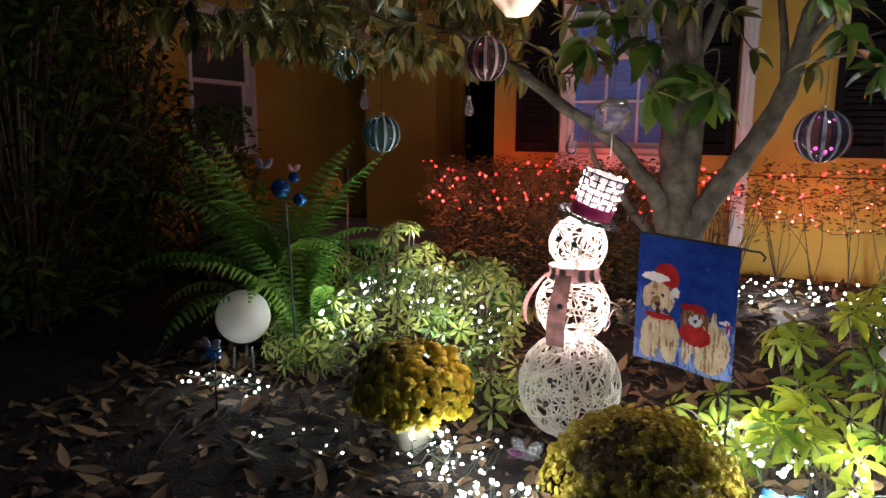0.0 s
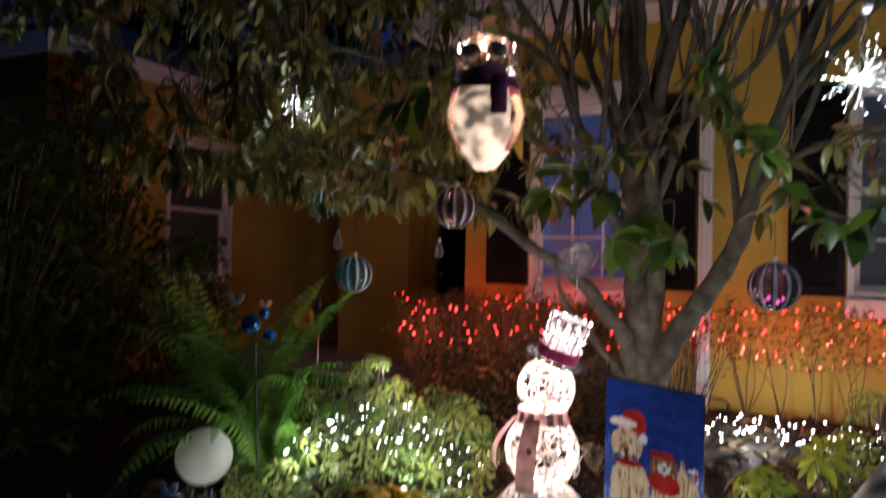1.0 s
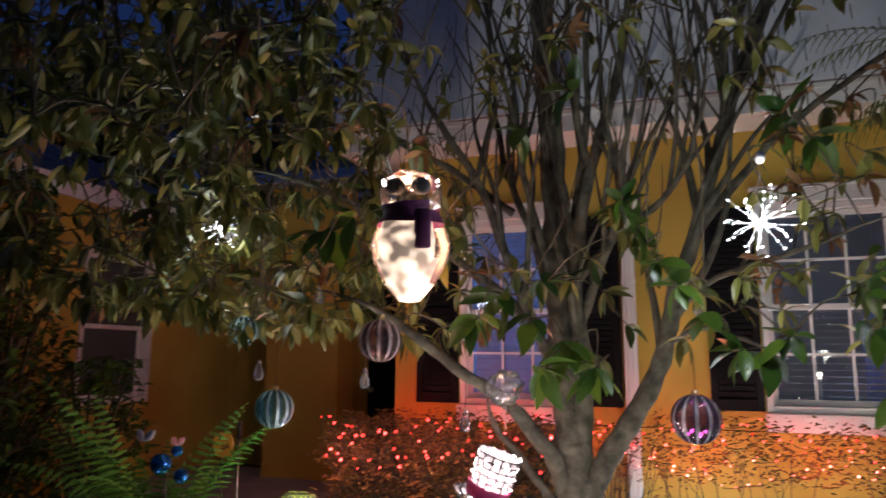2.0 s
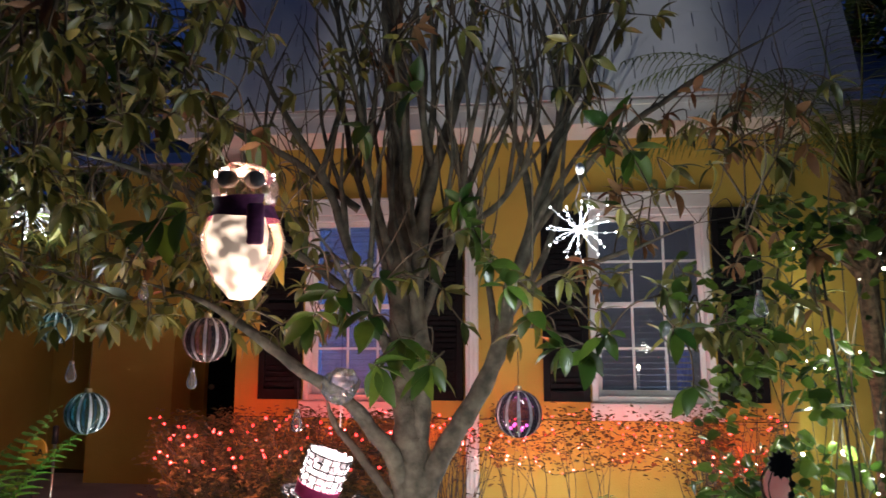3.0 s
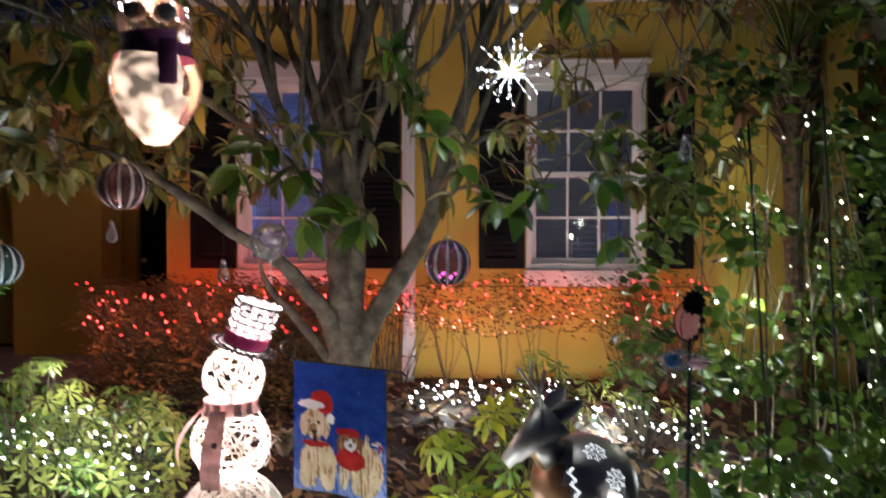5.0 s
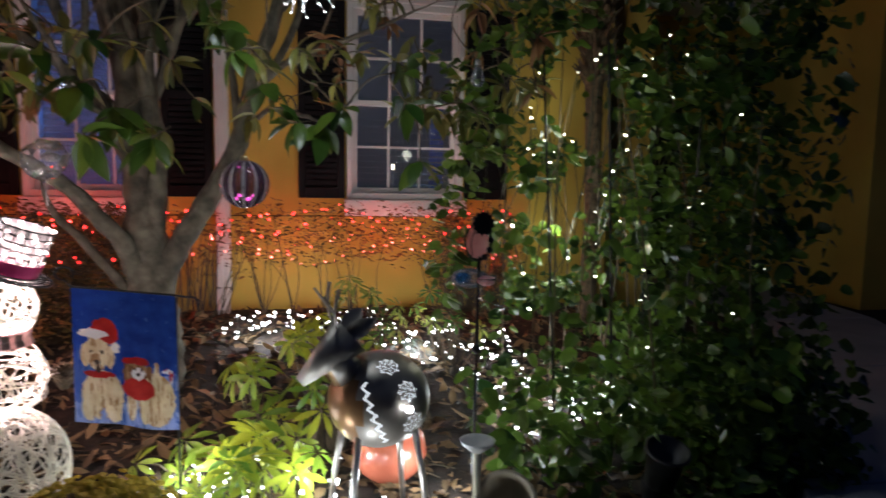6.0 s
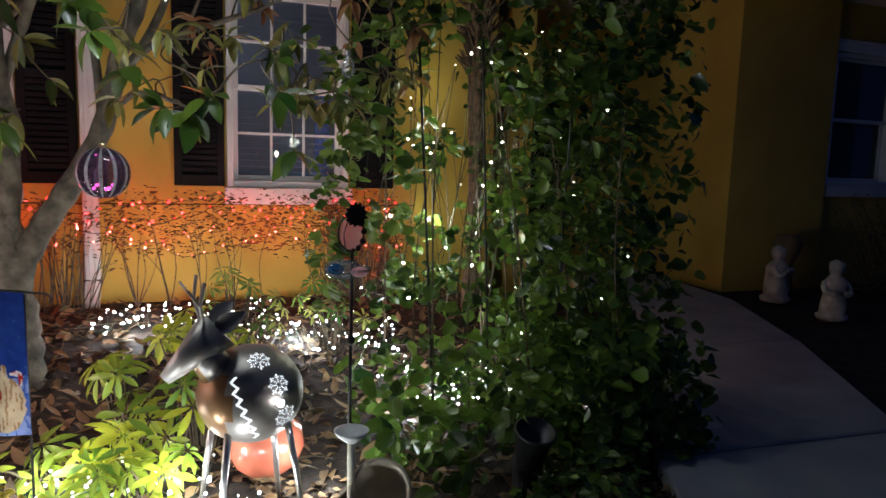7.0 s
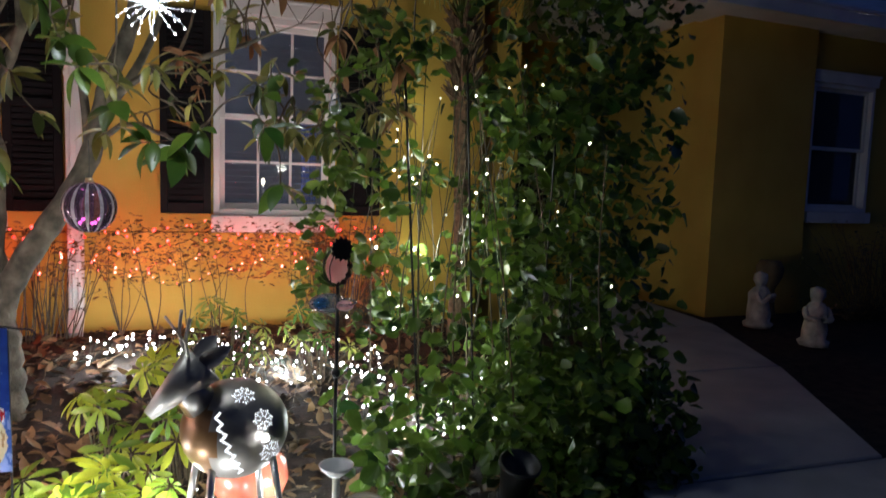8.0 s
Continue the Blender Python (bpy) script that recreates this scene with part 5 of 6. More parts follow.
# ---- chrysanthemums ----
def mum(place, r, h, n, bronze, label, pot=True):
    t = thing("potted_chrysanthemum" if pot else "chrysanthemum_mound", (*place, ground_z(*place)), label, "flowers")
    base = 0.215 if pot else -0.02
    if pot:
        part("pot", lathe([(0.0, 0), (0.07, 0), (0.078, 0.01), (0.1, 0.15), (0.108, 0.152), (0.108, 0.172), (0.1, 0.172), (0.094, 0.14), (0, 0.14)], 28), CREAMPOT, t, "cream ribbed plastic pot", True)
    core = ball(1.0, 24, 14, (0, 0, 0), (r * 0.82, r * 0.82, h * 0.8))
    for v in core.verts:
        v.co *= 1 + 0.06 * noise.noise(v.co * 18)
        v.co.z = max(v.co.z, -h * 0.3)
        v.co.z += base
    part("leaf_mound", core, MUM_LEAF if pot else MUM_D, t, "dark green leaf mound" if pot else "brown bloom mound", True)
    fl = Pile()
    rings = [(0.004, 0.011), (0.009, 0.013), (0.015, 0.01), (0.021, 0.004), (0.012, -0.004)]
    fv, ff = [(0, 0, 0.011)], []
    for j, (rr, z) in enumerate(rings):
        for q in range(16):
            k2 = 1 + 0.22 * (1 if (q + j) % 2 else -1) * (j > 0)
            fv.append((rr * k2 * math.cos(6.2832 * q / 16), rr * k2 * math.sin(6.2832 * q / 16), z + 0.002 * (1 if (q + j) % 2 else -1)))
    ff += [(0, 1 + q, 1 + (q + 1) % 16) for q in range(16)]
    for j in range(4):
        ff += [(1 + 16 * j + q, 1 + 16 * (j + 1) + q, 1 + 16 * (j + 1) + (q + 1) % 16, 1 + 16 * j + (q + 1) % 16) for q in range(16)]
    fl.add(fv, ff)
    kinds = {"dark_brown": MUM_D, "bronze": MUM_B, "yellow": MUM_Y}
    meshes = {q: mesh_of(q + "_bloom", fl.v, fl.f, m) for q, m in kinds.items()}
    rest = {q: Pile() for q in kinds}
    made = 0
    for k in range(n):
        u = (k + 0.5) / n
        cz = 1 - 1.28 * rnd.random()
        w = rnd.random() * 6.2832
        s = math.sqrt(max(0, 1 - cz * cz))
        d = Vector((s * math.cos(w), s * math.sin(w), cz))
        d += Vector((rnd.uniform(-1, 1), rnd.uniform(-1, 1), rnd.uniform(-1, 1))) * 0.06
        if pot and noise.noise(d * 3.4) < -0.3:
            continue
        q2 = rnd.uniform(0.9, 1.04) * (1 + 0.05 * noise.noise(d * 7))
        pos = Vector((d.x * r * q2, d.y * r * q2, d.z * h * q2 + base))
        # blooms turn bronze, then dark brown, the nearer they face the given direction
        facing = d.dot(Vector(bronze[0]).normalized()) + 0.25 * noise.noise(d * 4)
        old = "dark_brown" if facing > bronze[2] else "bronze" if facing > bronze[1] else "yellow"
        z = Vector((d.x / r, d.y / r, d.z / h)).normalized()
        x = z.orthogonal().normalized()
        m = Matrix.Translation(pos) @ Matrix((x, z.cross(x), z)).transposed().to_4x4() @ Matrix.Rotation(rnd.random() * 6.28, 4, "Z") @ Matrix.Rotation(rnd.uniform(-0.5, 0.5), 4, "X") @ Matrix.Scale(rnd.uniform(0.7, 1.2) * (0.95 if pot else 0.62), 4)
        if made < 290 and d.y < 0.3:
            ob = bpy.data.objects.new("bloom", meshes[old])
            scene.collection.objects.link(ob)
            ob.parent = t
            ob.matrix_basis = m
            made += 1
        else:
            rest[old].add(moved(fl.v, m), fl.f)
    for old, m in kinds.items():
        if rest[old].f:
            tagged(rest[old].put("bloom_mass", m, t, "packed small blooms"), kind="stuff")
    return t


mum((-0.68, 1.98), 0.222, 0.185, 620, ((-0.75, -0.1, 0.8), 0.58, 0.92), "cream pot of yellow chrysanthemums, blooms browner towards the upper left")
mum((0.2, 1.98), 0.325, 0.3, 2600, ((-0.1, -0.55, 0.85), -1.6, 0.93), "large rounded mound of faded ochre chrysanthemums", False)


# ---- snowman of wound rattan ----
snow = thing("snowman_light", (-0.16, 2.35, -0.06), "leaning lit snowman of white wound rattan with top hat", "snowman")


def wound(name, label, r, n, squash, place, wire=0.0035):
    first = None
    for k in range(n):
        ax = Vector((rnd.gauss(0, 1), rnd.gauss(0, 1), rnd.gauss(0, 1))).normalized()
        a = ax.orthogonal().normalized()
        b = ax.cross(a)
        off = rnd.uniform(-0.55, 0.55)
        q = math.sqrt(1 - off * off)
        S = []
        for i in range(30):
            w = 2 * math.pi * i / 30
            v = (ax * off + (a * math.cos(w) + b * math.sin(w)) * q) * r * (1 + 0.012 * math.sin(3 * w + k))
            S.append(Vector((v.x, v.y, v.z * squash)) + Vector(place))
        p = Pile()
        p.tube(S, wire, 4, True)
        ob = p.put("strand" if first else name, RATTAN, first or snow, "" if first else label)
        first = first or ob


wound("bottom_ball", "unlit open-work rattan ball", 0.2, 52, 1.06, (0.0, 0, 0.21), 0.0034)
wound("middle_ball", "glowing open-work rattan ball", 0.142, 25, 1.0, (0.0, 0, 0.535), 0.0025)
wound("head", "glowing open-work rattan ball", 0.11, 23, 1.05, (0.012, 0, 0.78), 0.0024)
LED_P = bulb_mesh("led_pink_white", 0.0048, BULB_P)
for c, r, n in (((0.0, 0, 0.535), 0.128, 46), ((0.012, 0, 0.78), 0.098, 46)):
    for k in range(n):
        z = 1 - 2 * (k + 0.5) / n
        s, w = math.sqrt(1 - z * z), k * 2.39996
        ob = bpy.data.objects.new("bulb", LED_P)
        scene.collection.objects.link(ob)
        ob.parent = snow
        ob.location = (c[0] + r * s * math.cos(w), c[1] + r * s * math.sin(w), c[2] + r * z)
tilt = Matrix.Translation((0.05, 0, 0.893)) @ Matrix.Rotation(radians(20), 4, "Y")
p = Pile()
for z, r in ((0.0, 0.125), (0.0, 0.1), (0.004, 0.075)):
    p.tube([tilt @ Vector((r * math.cos(a), r * math.sin(a), z)) for a in [6.283 * i / 28 for i in range(28)]], 0.004, 5, True)
for k in range(22):
    a = 6.283 * k / 22
    p.tube([tilt @ Vector((0.075 * math.cos(a), 0.075 * math.sin(a), 0)), tilt @ Vector((0.125 * math.cos(a + 0.2), 0.125 * math.sin(a + 0.2), 0))], 0.003, 4)
p.put("brim", BLACKPLAST, snow, "black wire hat brim")
p = Pile()
HATR = []
for k in range(7):
    z = 0.02 + 0.025 * k
    p = Pile()
    HATR.append(p)
    p.tube([tilt @ Vector(((0.075 + 0.012 * k / 6) * math.cos(a), (0.075 + 0.012 * k / 6) * math.sin(a), z)) for a in [6.283 * i / 28 for i in range(28)]], 0.0028, 4, True)
hat = HATR[0].put("hat", BLACKPLAST, snow, "dark open-work wire top hat")
for p in HATR[1:]:
    p.put("hoop", BLACKPLAST, hat)
for k in range(16):
    a = 6.283 * k / 16
    q = Pile()
    q.tube([tilt @ Vector((0.075 * math.cos(a), 0.075 * math.sin(a), 0)), tilt @ Vector((0.087 * math.cos(a), 0.087 * math.sin(a), 0.175))], 0.0025, 4)
    q.put("rib", BLACKPLAST, hat)
bm = lathe([(0.079, 0.008), (0.083, 0.052), (0.081, 0.052), (0.077, 0.008), (0.079, 0.008)], 28)
bm.transform(tilt)
# film added inside the hat to stand for its whitish glow
bm2 = lathe([(0.07, 0.0), (0.081, 0.17), (0.079, 0.17), (0.068, 0.0)], 28)
bm2.transform(tilt)
part("hat_glow_film", bm2, FILM, snow, "added frosted film standing for the whitish glow inside the hat", True)
part("hat_band", bm, HATBAND, snow, "magenta hat ribbon", True)
LED_HAT = bulb_mesh("led_hat", 0.0068, BULB_P)
for k in range(34):
    a, z = k * 2.39996, 0.065 + 0.11 * ((k * 7) % 34) / 34
    ob = bpy.data.objects.new("bulb", LED_HAT)
    scene.collection.objects.link(ob)
    ob.parent = snow
    ob.location = tilt @ Vector((0.078 * math.cos(a), 0.084 * math.sin(a), z))
part("scarf", lathe([(0.098, 0.648), (0.106, 0.65), (0.094, 0.675), (0.098, 0.7), (0.092, 0.702), (0.088, 0.675), (0.098, 0.648)], 26), SCARF, snow, "dusty pink ribbon scarf", True)
for a in (-2.2, -1.75, -1.0, -0.55, 0.1):
    bm = bmesh.new()
    vs = []
    for z, r in ((0.654, 0.108), (0.675, 0.098), (0.696, 0.1)):
        vs.append([bm.verts.new((r * math.cos(a + s * 0.13), r * math.sin(a + s * 0.13), z)) for s in (-1, 0, 1)])
    for j in range(2):
        for i in range(2):
            bm.faces.new((vs[j][i], vs[j][i + 1], vs[j + 1][i + 1], vs[j + 1][i]))
    bmesh.ops.solidify(bm, geom=bm.faces[:], thickness=0.002)
    part("plaid_patch", bm, SCARF_DK, snow, "brown plaid square")
bm = bmesh.new()
for i in range(9):
    t = i / 8
    for s in (-1, 1):
        a = radians(-92 + s * 9)
        r = 0.108 + 0.05 * math.sin(math.pi * min(1, t * 0.75))
        bm.verts.new((math.cos(a) * r + 0.012 * s - 0.015 * t, math.sin(a) * r - 0.012, 0.68 - 0.27 * t))
bm.verts.ensure_lookup_table()
for i in range(8):
    bm.faces.new((bm.verts[2 * i], bm.verts[2 * i + 1], bm.verts[2 * i + 3], bm.verts[2 * i + 2]))
bmesh.ops.solidify(bm, geom=bm.faces[:], thickness=0.006)
part("scarf_tail", bm, SCARF_DK, snow, "hanging brown plaid scarf end")
bm = bmesh.new()
for i in range(9):
    t = i / 8
    for s in (-1, 1):
        a = radians(-150 + s * (8 + 6 * t))
        r = 0.105 + 0.055 * math.sin(math.pi * min(1, t * 0.8)) + 0.03 * t
        bm.verts.new((math.cos(a) * r - 0.02 * t, math.sin(a) * r, 0.67 - 0.2 * t))
bm.verts.ensure_lookup_table()
for i in range(8):
    bm.faces.new((bm.verts[2 * i], bm.verts[2 * i + 1], bm.verts[2 * i + 3], bm.verts[2 * i + 2]))
bmesh.ops.solidify(bm, geom=bm.faces[:], thickness=0.004)
part("scarf_tail", bm, SCARF, snow, "sheer pale pink scarf end")
# dark cone on a looped wire arm
p = Pile()
p.tube(spline([(0.13, -0.02, 0.56), (0.16, -0.05, 0.5), (0.14, -0.06, 0.47), (0.17, -0.05, 0.55), (0.2, -0.04, 0.56), (0.15, -0.05, 0.585)], 5), 0.003, 5)
p.put("wire_arm", TWIGWHITE, snow, "pale looped wire arm")
p = Pile()
for k in range(64):
    t = (k + 0.5) / 64
    w = k * 2.39996
    rr = 0.034 * math.sin(math.pi * (0.12 + 0.82 * t)) + 0.004
    v, f = leaf_shape(0.022, 0.018, 0.3, -0.3, 3, 0.7)
    p.add(moved(v, aim((0.21 + 0.5 * rr * math.cos(w), -0.04 + 0.5 * rr * math.sin(w), 0.58 - 0.085 * t), (math.cos(w), math.sin(w), 0.5), (0, 0, 1), 0, 0.6 + 0.8 * rr / 0.034)), f)
p.put("pine_cone", PALMBARK, snow, "dark brown pine cone", True)
for x, y, z in ((-0.03, -0.118, 0.815), (0.03, -0.118, 0.8), (-0.005, -0.16, 0.57), (0.0, -0.155, 0.5), (-0.02, -0.2, 0.29), (-0.03, -0.21, 0.2)):
    part("button", ball(0.012, 10, 8, (x, y, z), (1, 0.6, 1)), BLACKPLAST, snow, "black button", True)


# ---- garden flag ----
flag = thing("garden_flag", (0.43, 2.19, -0.06), "blue winter garden flag on a black wire stand", "flag")
A, B = Vector((-0.325, 0.055, 0)), Vector((0.005, 0.0, 0))
p = Pile()
p.tube(spline([(0.005, 0.005, -0.1), (0.005, 0.005, 0.4), (0.005, 0.005, 0.83)], 3), 0.004, 6)
p.put("pole", BLACKIRON, flag, "black wire pole")
p = Pile()
curl = [A + Vector((-0.02 - 0.028 * math.sin(a), 0, 0.885 + 0.022 - 0.022 * math.cos(a))) for a in [5.4 * i / 14 for i in range(15)]][::-1]
p.tube(curl + [A + Vector((0, 0, 0.863)), B + Vector((0, 0, 0.838))] + [B + Vector((0.03, 0, 0.832)), B + Vector((0.06, 0, 0.83)), B + Vector((0.075, 0, 0.815)), B + Vector((0.07, 0, 0.8))], 0.004, 6)
p.put("arm", BLACKIRON, flag, "curled black wire arm")


def print_at(u, v):
    """Which printed colour lies at u across and v down the cloth: plain rounded shapes on blue."""
    def oval(cx, cy, rx, ry):
        return ((u - cx) / rx) ** 2 + ((v - cy) / ry) ** 2 < 1
    fur = 0.012 * noise.noise((u * 30, v * 30, 7))
    u, v = u + fur, v + fur
    streak = noise.noise((u * 40, v * 9, 5))
    # red cap with a white brim and bobble
    if oval(0.405, 0.415, 0.042, 0.034) or (oval(0.19, 0.325, 0.15, 0.036) and v < 0.35 + 0.25 * (u - 0.05)):
        return 5
    if oval(0.3, 0.315, 0.135, 0.115) and v < 0.375 + 0.35 * (u - 0.3) and v > 0.2:
        return 4
    # dark marks, muzzle and collars
    if oval(0.225, 0.535, 0.03, 0.022) or oval(0.165, 0.455, 0.014, 0.012) or oval(0.275, 0.455, 0.014, 0.012) or oval(0.235, 0.585, 0.024, 0.03):
        return 6
    if oval(0.62, 0.6, 0.022, 0.016) or oval(0.585, 0.565, 0.012, 0.01) or oval(0.655, 0.565, 0.012, 0.01):
        return 6
    if oval(0.25, 0.625, 0.15, 0.026):
        return 4
    if oval(0.225, 0.535, 0.075, 0.06):
        return 7 if streak > 0.0 else 3
    # large pale form: head, chest, two front columns
    if oval(0.23, 0.46, 0.13, 0.12) or oval(0.11, 0.49, 0.045, 0.085) or oval(0.35, 0.49, 0.045, 0.085):
        return 3 if streak > 0.36 else 7 if streak < -0.05 else 2
    if (oval(0.27, 0.78, 0.2, 0.19) or oval(0.14, 0.88, 0.075, 0.1) or oval(0.38, 0.9, 0.075, 0.09)) and not (oval(0.27, 0.97, 0.03, 0.09)):
        return 3 if streak > 0.36 or oval(0.27, 0.88, 0.02, 0.09) else 7 if streak < -0.1 else 2
    # small form with a red cap and jacket
    if oval(0.6, 0.515, 0.13, 0.045) and v < 0.53:
        return 4
    if oval(0.62, 0.6, 0.07, 0.045):
        return 5
    if oval(0.62, 0.71, 0.16, 0.085):
        return 4
    if oval(0.6, 0.585, 0.12, 0.08) or oval(0.5, 0.6, 0.03, 0.07) or oval(0.735, 0.59, 0.03, 0.06):
        return 8 if streak > -0.1 else 3
    if oval(0.8, 0.555, 0.03, 0.055) or oval(0.55, 0.84, 0.05, 0.12) or oval(0.68, 0.86, 0.05, 0.11):
        return 3 if streak > 0.2 else 2
    if oval(0.79, 0.78, 0.18, 0.2):
        return 3 if streak > 0.2 else 2
    if oval(0.9, 0.56, 0.05, 0.02) or oval(0.94, 0.6, 0.02, 0.05):
        return 5 if streak > 0 else 4
    if v > 0.84 + 0.05 * math.sin(u * 7) or oval(0.97, 0.64, 0.12, 0.06):
        return 1 if streak > -0.15 else 9
    if v > 0.5 + 0.2 * streak and u < 0.2 or v > 0.66 + 0.2 * streak:
        return 9
    if noise.noise((u * 26, v * 34, 2)) > 0.62:
        return 9
    return 0


bm = bmesh.new()
NU, NV = 120, 160
grid = []
for j in range(NV + 1):
    v = j / NV
    row = []
    for i in range(NU + 1):
        u = i / NU
        q = A.lerp(B, u)
        wave = 0.012 * math.sin(u * 5 + 0.6) * v + 0.006 * math.sin(u * 11 + v * 3) * v
        row.append(bm.verts.new((q.x + 0.01 * v * (u - 0.5), q.y - 0.004 + wave, 0.86 - 0.025 * u - 0.455 * v)))
    grid.append(row)
for j in range(NV):
    for i in range(NU):
        f = bm.faces.new((grid[j][i], grid[j + 1][i], grid[j + 1][i + 1], grid[j][i + 1]))
        f.material_index = print_at((i + 0.5) / NU, (j + 0.5) / NV)
bmesh.ops.solidify(bm, geom=bm.faces[:], thickness=0.0015)
part("cloth", bm, [FLAG_B, FLAG_S, FLAG_C, FLAG_T, FLAG_R, FLAG_W, FLAG_K, FLAG_L, FLAG_N, FLAG_M], flag, "blue printed cloth with cream and red shapes", True)


# ---- hanging ornaments ----
GLIT_TEAL = mat("teal_glitter_stripe", (0.3, 0.5, 0.52), (0.6, 0.8, 0.82), 0.28, 0.35, scale=150, bump=0.6, fine=250)
GLIT_ROSE = mat("rose_glitter_stripe", (0.5, 0.36, 0.36), (0.78, 0.62, 0.62), 0.28, 0.35, scale=150, bump=0.6, fine=250)
def cord(thing_ob, length):
    p = Pile()
    p.tube([(0, 0, 0), (0.002, 0, length * 0.5), (0, 0, length)], 0.0012, 4)
    p.put("hanger", BLACKPLAST, thing_ob, "thin dark hanging cord")


def striped_ball(place, r, glass, label, cordlen, led=None, stripe=GLITTER):
    b = thing("ball_ornament", place, label, "ornament", "striped balls in the tree", turn=rnd.uniform(0, 90))
    part("globe", ball(r * 0.985, 28, 18, (0, 0, -r)), glass, b, "clear tinted plastic globe", True)
    for k in range(12):
        a0, aw = 2 * math.pi * k / 12, 0.07
        bm = bmesh.new()
        col = []
        for i in range(15):
            th = radians(12 + 156 * i / 14)
            row = []
            for s in (-1, 0, 1):
                a = a0 + s * aw * min(1.0, math.sin(th) + 0.15)
                row.append(bm.verts.new((r * math.sin(th) * math.cos(a), r * math.sin(th) * math.sin(a), -r + r * math.cos(th))))
            col.append(row)
        for i in range(14):
            for s in (0, 1):
                bm.faces.new((col[i][s], col[i + 1][s], col[i + 1][s + 1], col[i][s + 1]))
        part("stripe", bm, stripe, b, "", True)
    part("cap", lathe([(0, 0.012), (0.012, 0.012), (0.014, -0.006), (0, -0.006)], 14), GOLD, b, "small metal cap", True)
    cord(b, cordlen)
    if led:
        for k in range(6):
            part("led", ball(0.006, 8, 6, (0.03 * math.cos(k), 0.03 * math.sin(k), -1.6 * r + 0.012 * (k % 2))), led, b, "tiny coloured light", True)
    return b


striped_ball((0.645, 2.394, 1.23), 0.088, PURPLEGLASS, "clear violet ball with silver stripes and pink glow", 0.14, BULB_M)
striped_ball((-0.464, 2.157, 1.495), 0.083, REDGLASS, "clear rose ball with silver stripes hanging in tree", 0.12, None, GLIT_ROSE)
striped_ball((-0.993, 2.289, 1.217), 0.08, TEALGLASS, "clear teal ball with silver stripes hanging in tree", 0.25, None, GLIT_TEAL)
striped_ball((-1.45, 2.7, 1.55), 0.075, TEALGLASS, "pale teal striped ball half hidden by leaves", 0.15, None, GLIT_TEAL)


def burst(place, r, label):
    b = thing("starburst_light", place, label, "light", "starburst lights in the tree")
    part("hub", ball(0.012, 10, 8), BULB_B, b, "bright hub", True)
    mesh = bulb_mesh("burst_led", 0.0025, BULB_B)
    n = 24
    for k in range(n):
        z = 1 - 2 * (k + 0.5) / n
        s, w = math.sqrt(1 - z * z), k * 2.39996
        d = Vector((s * math.cos(w), s * math.sin(w), z))
        l = r * rnd.uniform(0.8, 1.1)
        bend = Vector((rnd.uniform(-1, 1), rnd.uniform(-1, 1), rnd.uniform(-1, 1))) * 0.012
        S = spline([(0, 0, 0), d * l * 0.55 + bend, d * l], 3)
        wires = Pile()
        wires.tube(S, 0.0005, 4)
        wires.put("wire", GLOWWIRE, b)
        for q in (0.67, 1.0):
            ob = bpy.data.objects.new("led", mesh)
            scene.collection.objects.link(ob)
            ob.parent = b
            ob.location = S[int(q * 6)]
    p = Pile()
    p.tube([(0.008 * math.sin(i), 0.008 * math.cos(i), 0.02 * i) for i in range(11)], 0.0015, 4)
    p.put("hanger", STEEL, b)
    part("battery_case", ball(0.016, 10, 8, (0.01, 0, 0.21), (1, 1, 1.3)), WHITE, b, "small white battery case", True)


GLOWWIRE = glow("lit_silver_wire", (0.95, 0.97, 1.0), 0.7)
BULB_B = glow("starburst_led", (0.95, 0.98, 1.0), 9)
burst((0.856, 2.075, 1.772), 0.118, "cool white starburst fairy light hanging in the tree")
burst((-1.53, 2.58, 1.98), 0.12, "cool white starburst fairy light among olive leaves")


def glass_drop(place, label, size=1.0, cordlen=0.12):
    g = thing("glass_drop", place, label, "ornament", "clear glass drops in the tree")
    s = size
    part("bulb", lathe([(0.0, -0.075 * s), (0.012 * s, -0.073 * s), (0.021 * s, -0.06 * s), (0.022 * s, -0.045 * s), (0.014 * s, -0.02 * s), (0.009 * s, 0.0), (0, 0.002)], 16), CLEARGLASS, g, "", True)
    part("cap", lathe([(0, 0.012), (0.008, 0.012), (0.009, -0.003), (0, -0.003)], 10), STEEL, g, "", True)
    cord(g, cordlen)


GD = "clear glass teardrop hanging from a twig"
for q in ((-0.7, 2.53, 1.29), (-0.2, 2.39, 1.14), (1.22, 2.52, 1.48), (1.41, 2.05, 1.55), (2.6, 3.2, 1.35), (-1.15, 2.4, 1.32), (-0.95, 2.55, 1.66)):
    glass_drop(q, GD)

bag = thing("glass_lantern", (-0.13, 2.77, 1.3), "clear crumpled plastic lantern hanging on a cord", "ornament")
bm = bmesh.new()
bmesh.ops.create_icosphere(bm, subdivisions=3, radius=0.085)
for v in bm.verts:
    v.co *= 1 + 0.25 * noise.noise(v.co * 22)
    v.co.z = v.co.z * 0.9 - 0.08
part("body", bm, CLEARGLASS, bag)
part("core", ball(0.035, 12, 8, (0.02, 0, -0.07), (1, 0.8, 0.6)), GLITTER, bag, "crumpled silver foil inside", True)
cord(bag, 0.2)
p = Pile()
p.tube([(0, 0, -0.16), (0.0, 0, -0.26)], 0.003, 5)
p.put("tail_cord", WHITE, bag, "white tail cord")

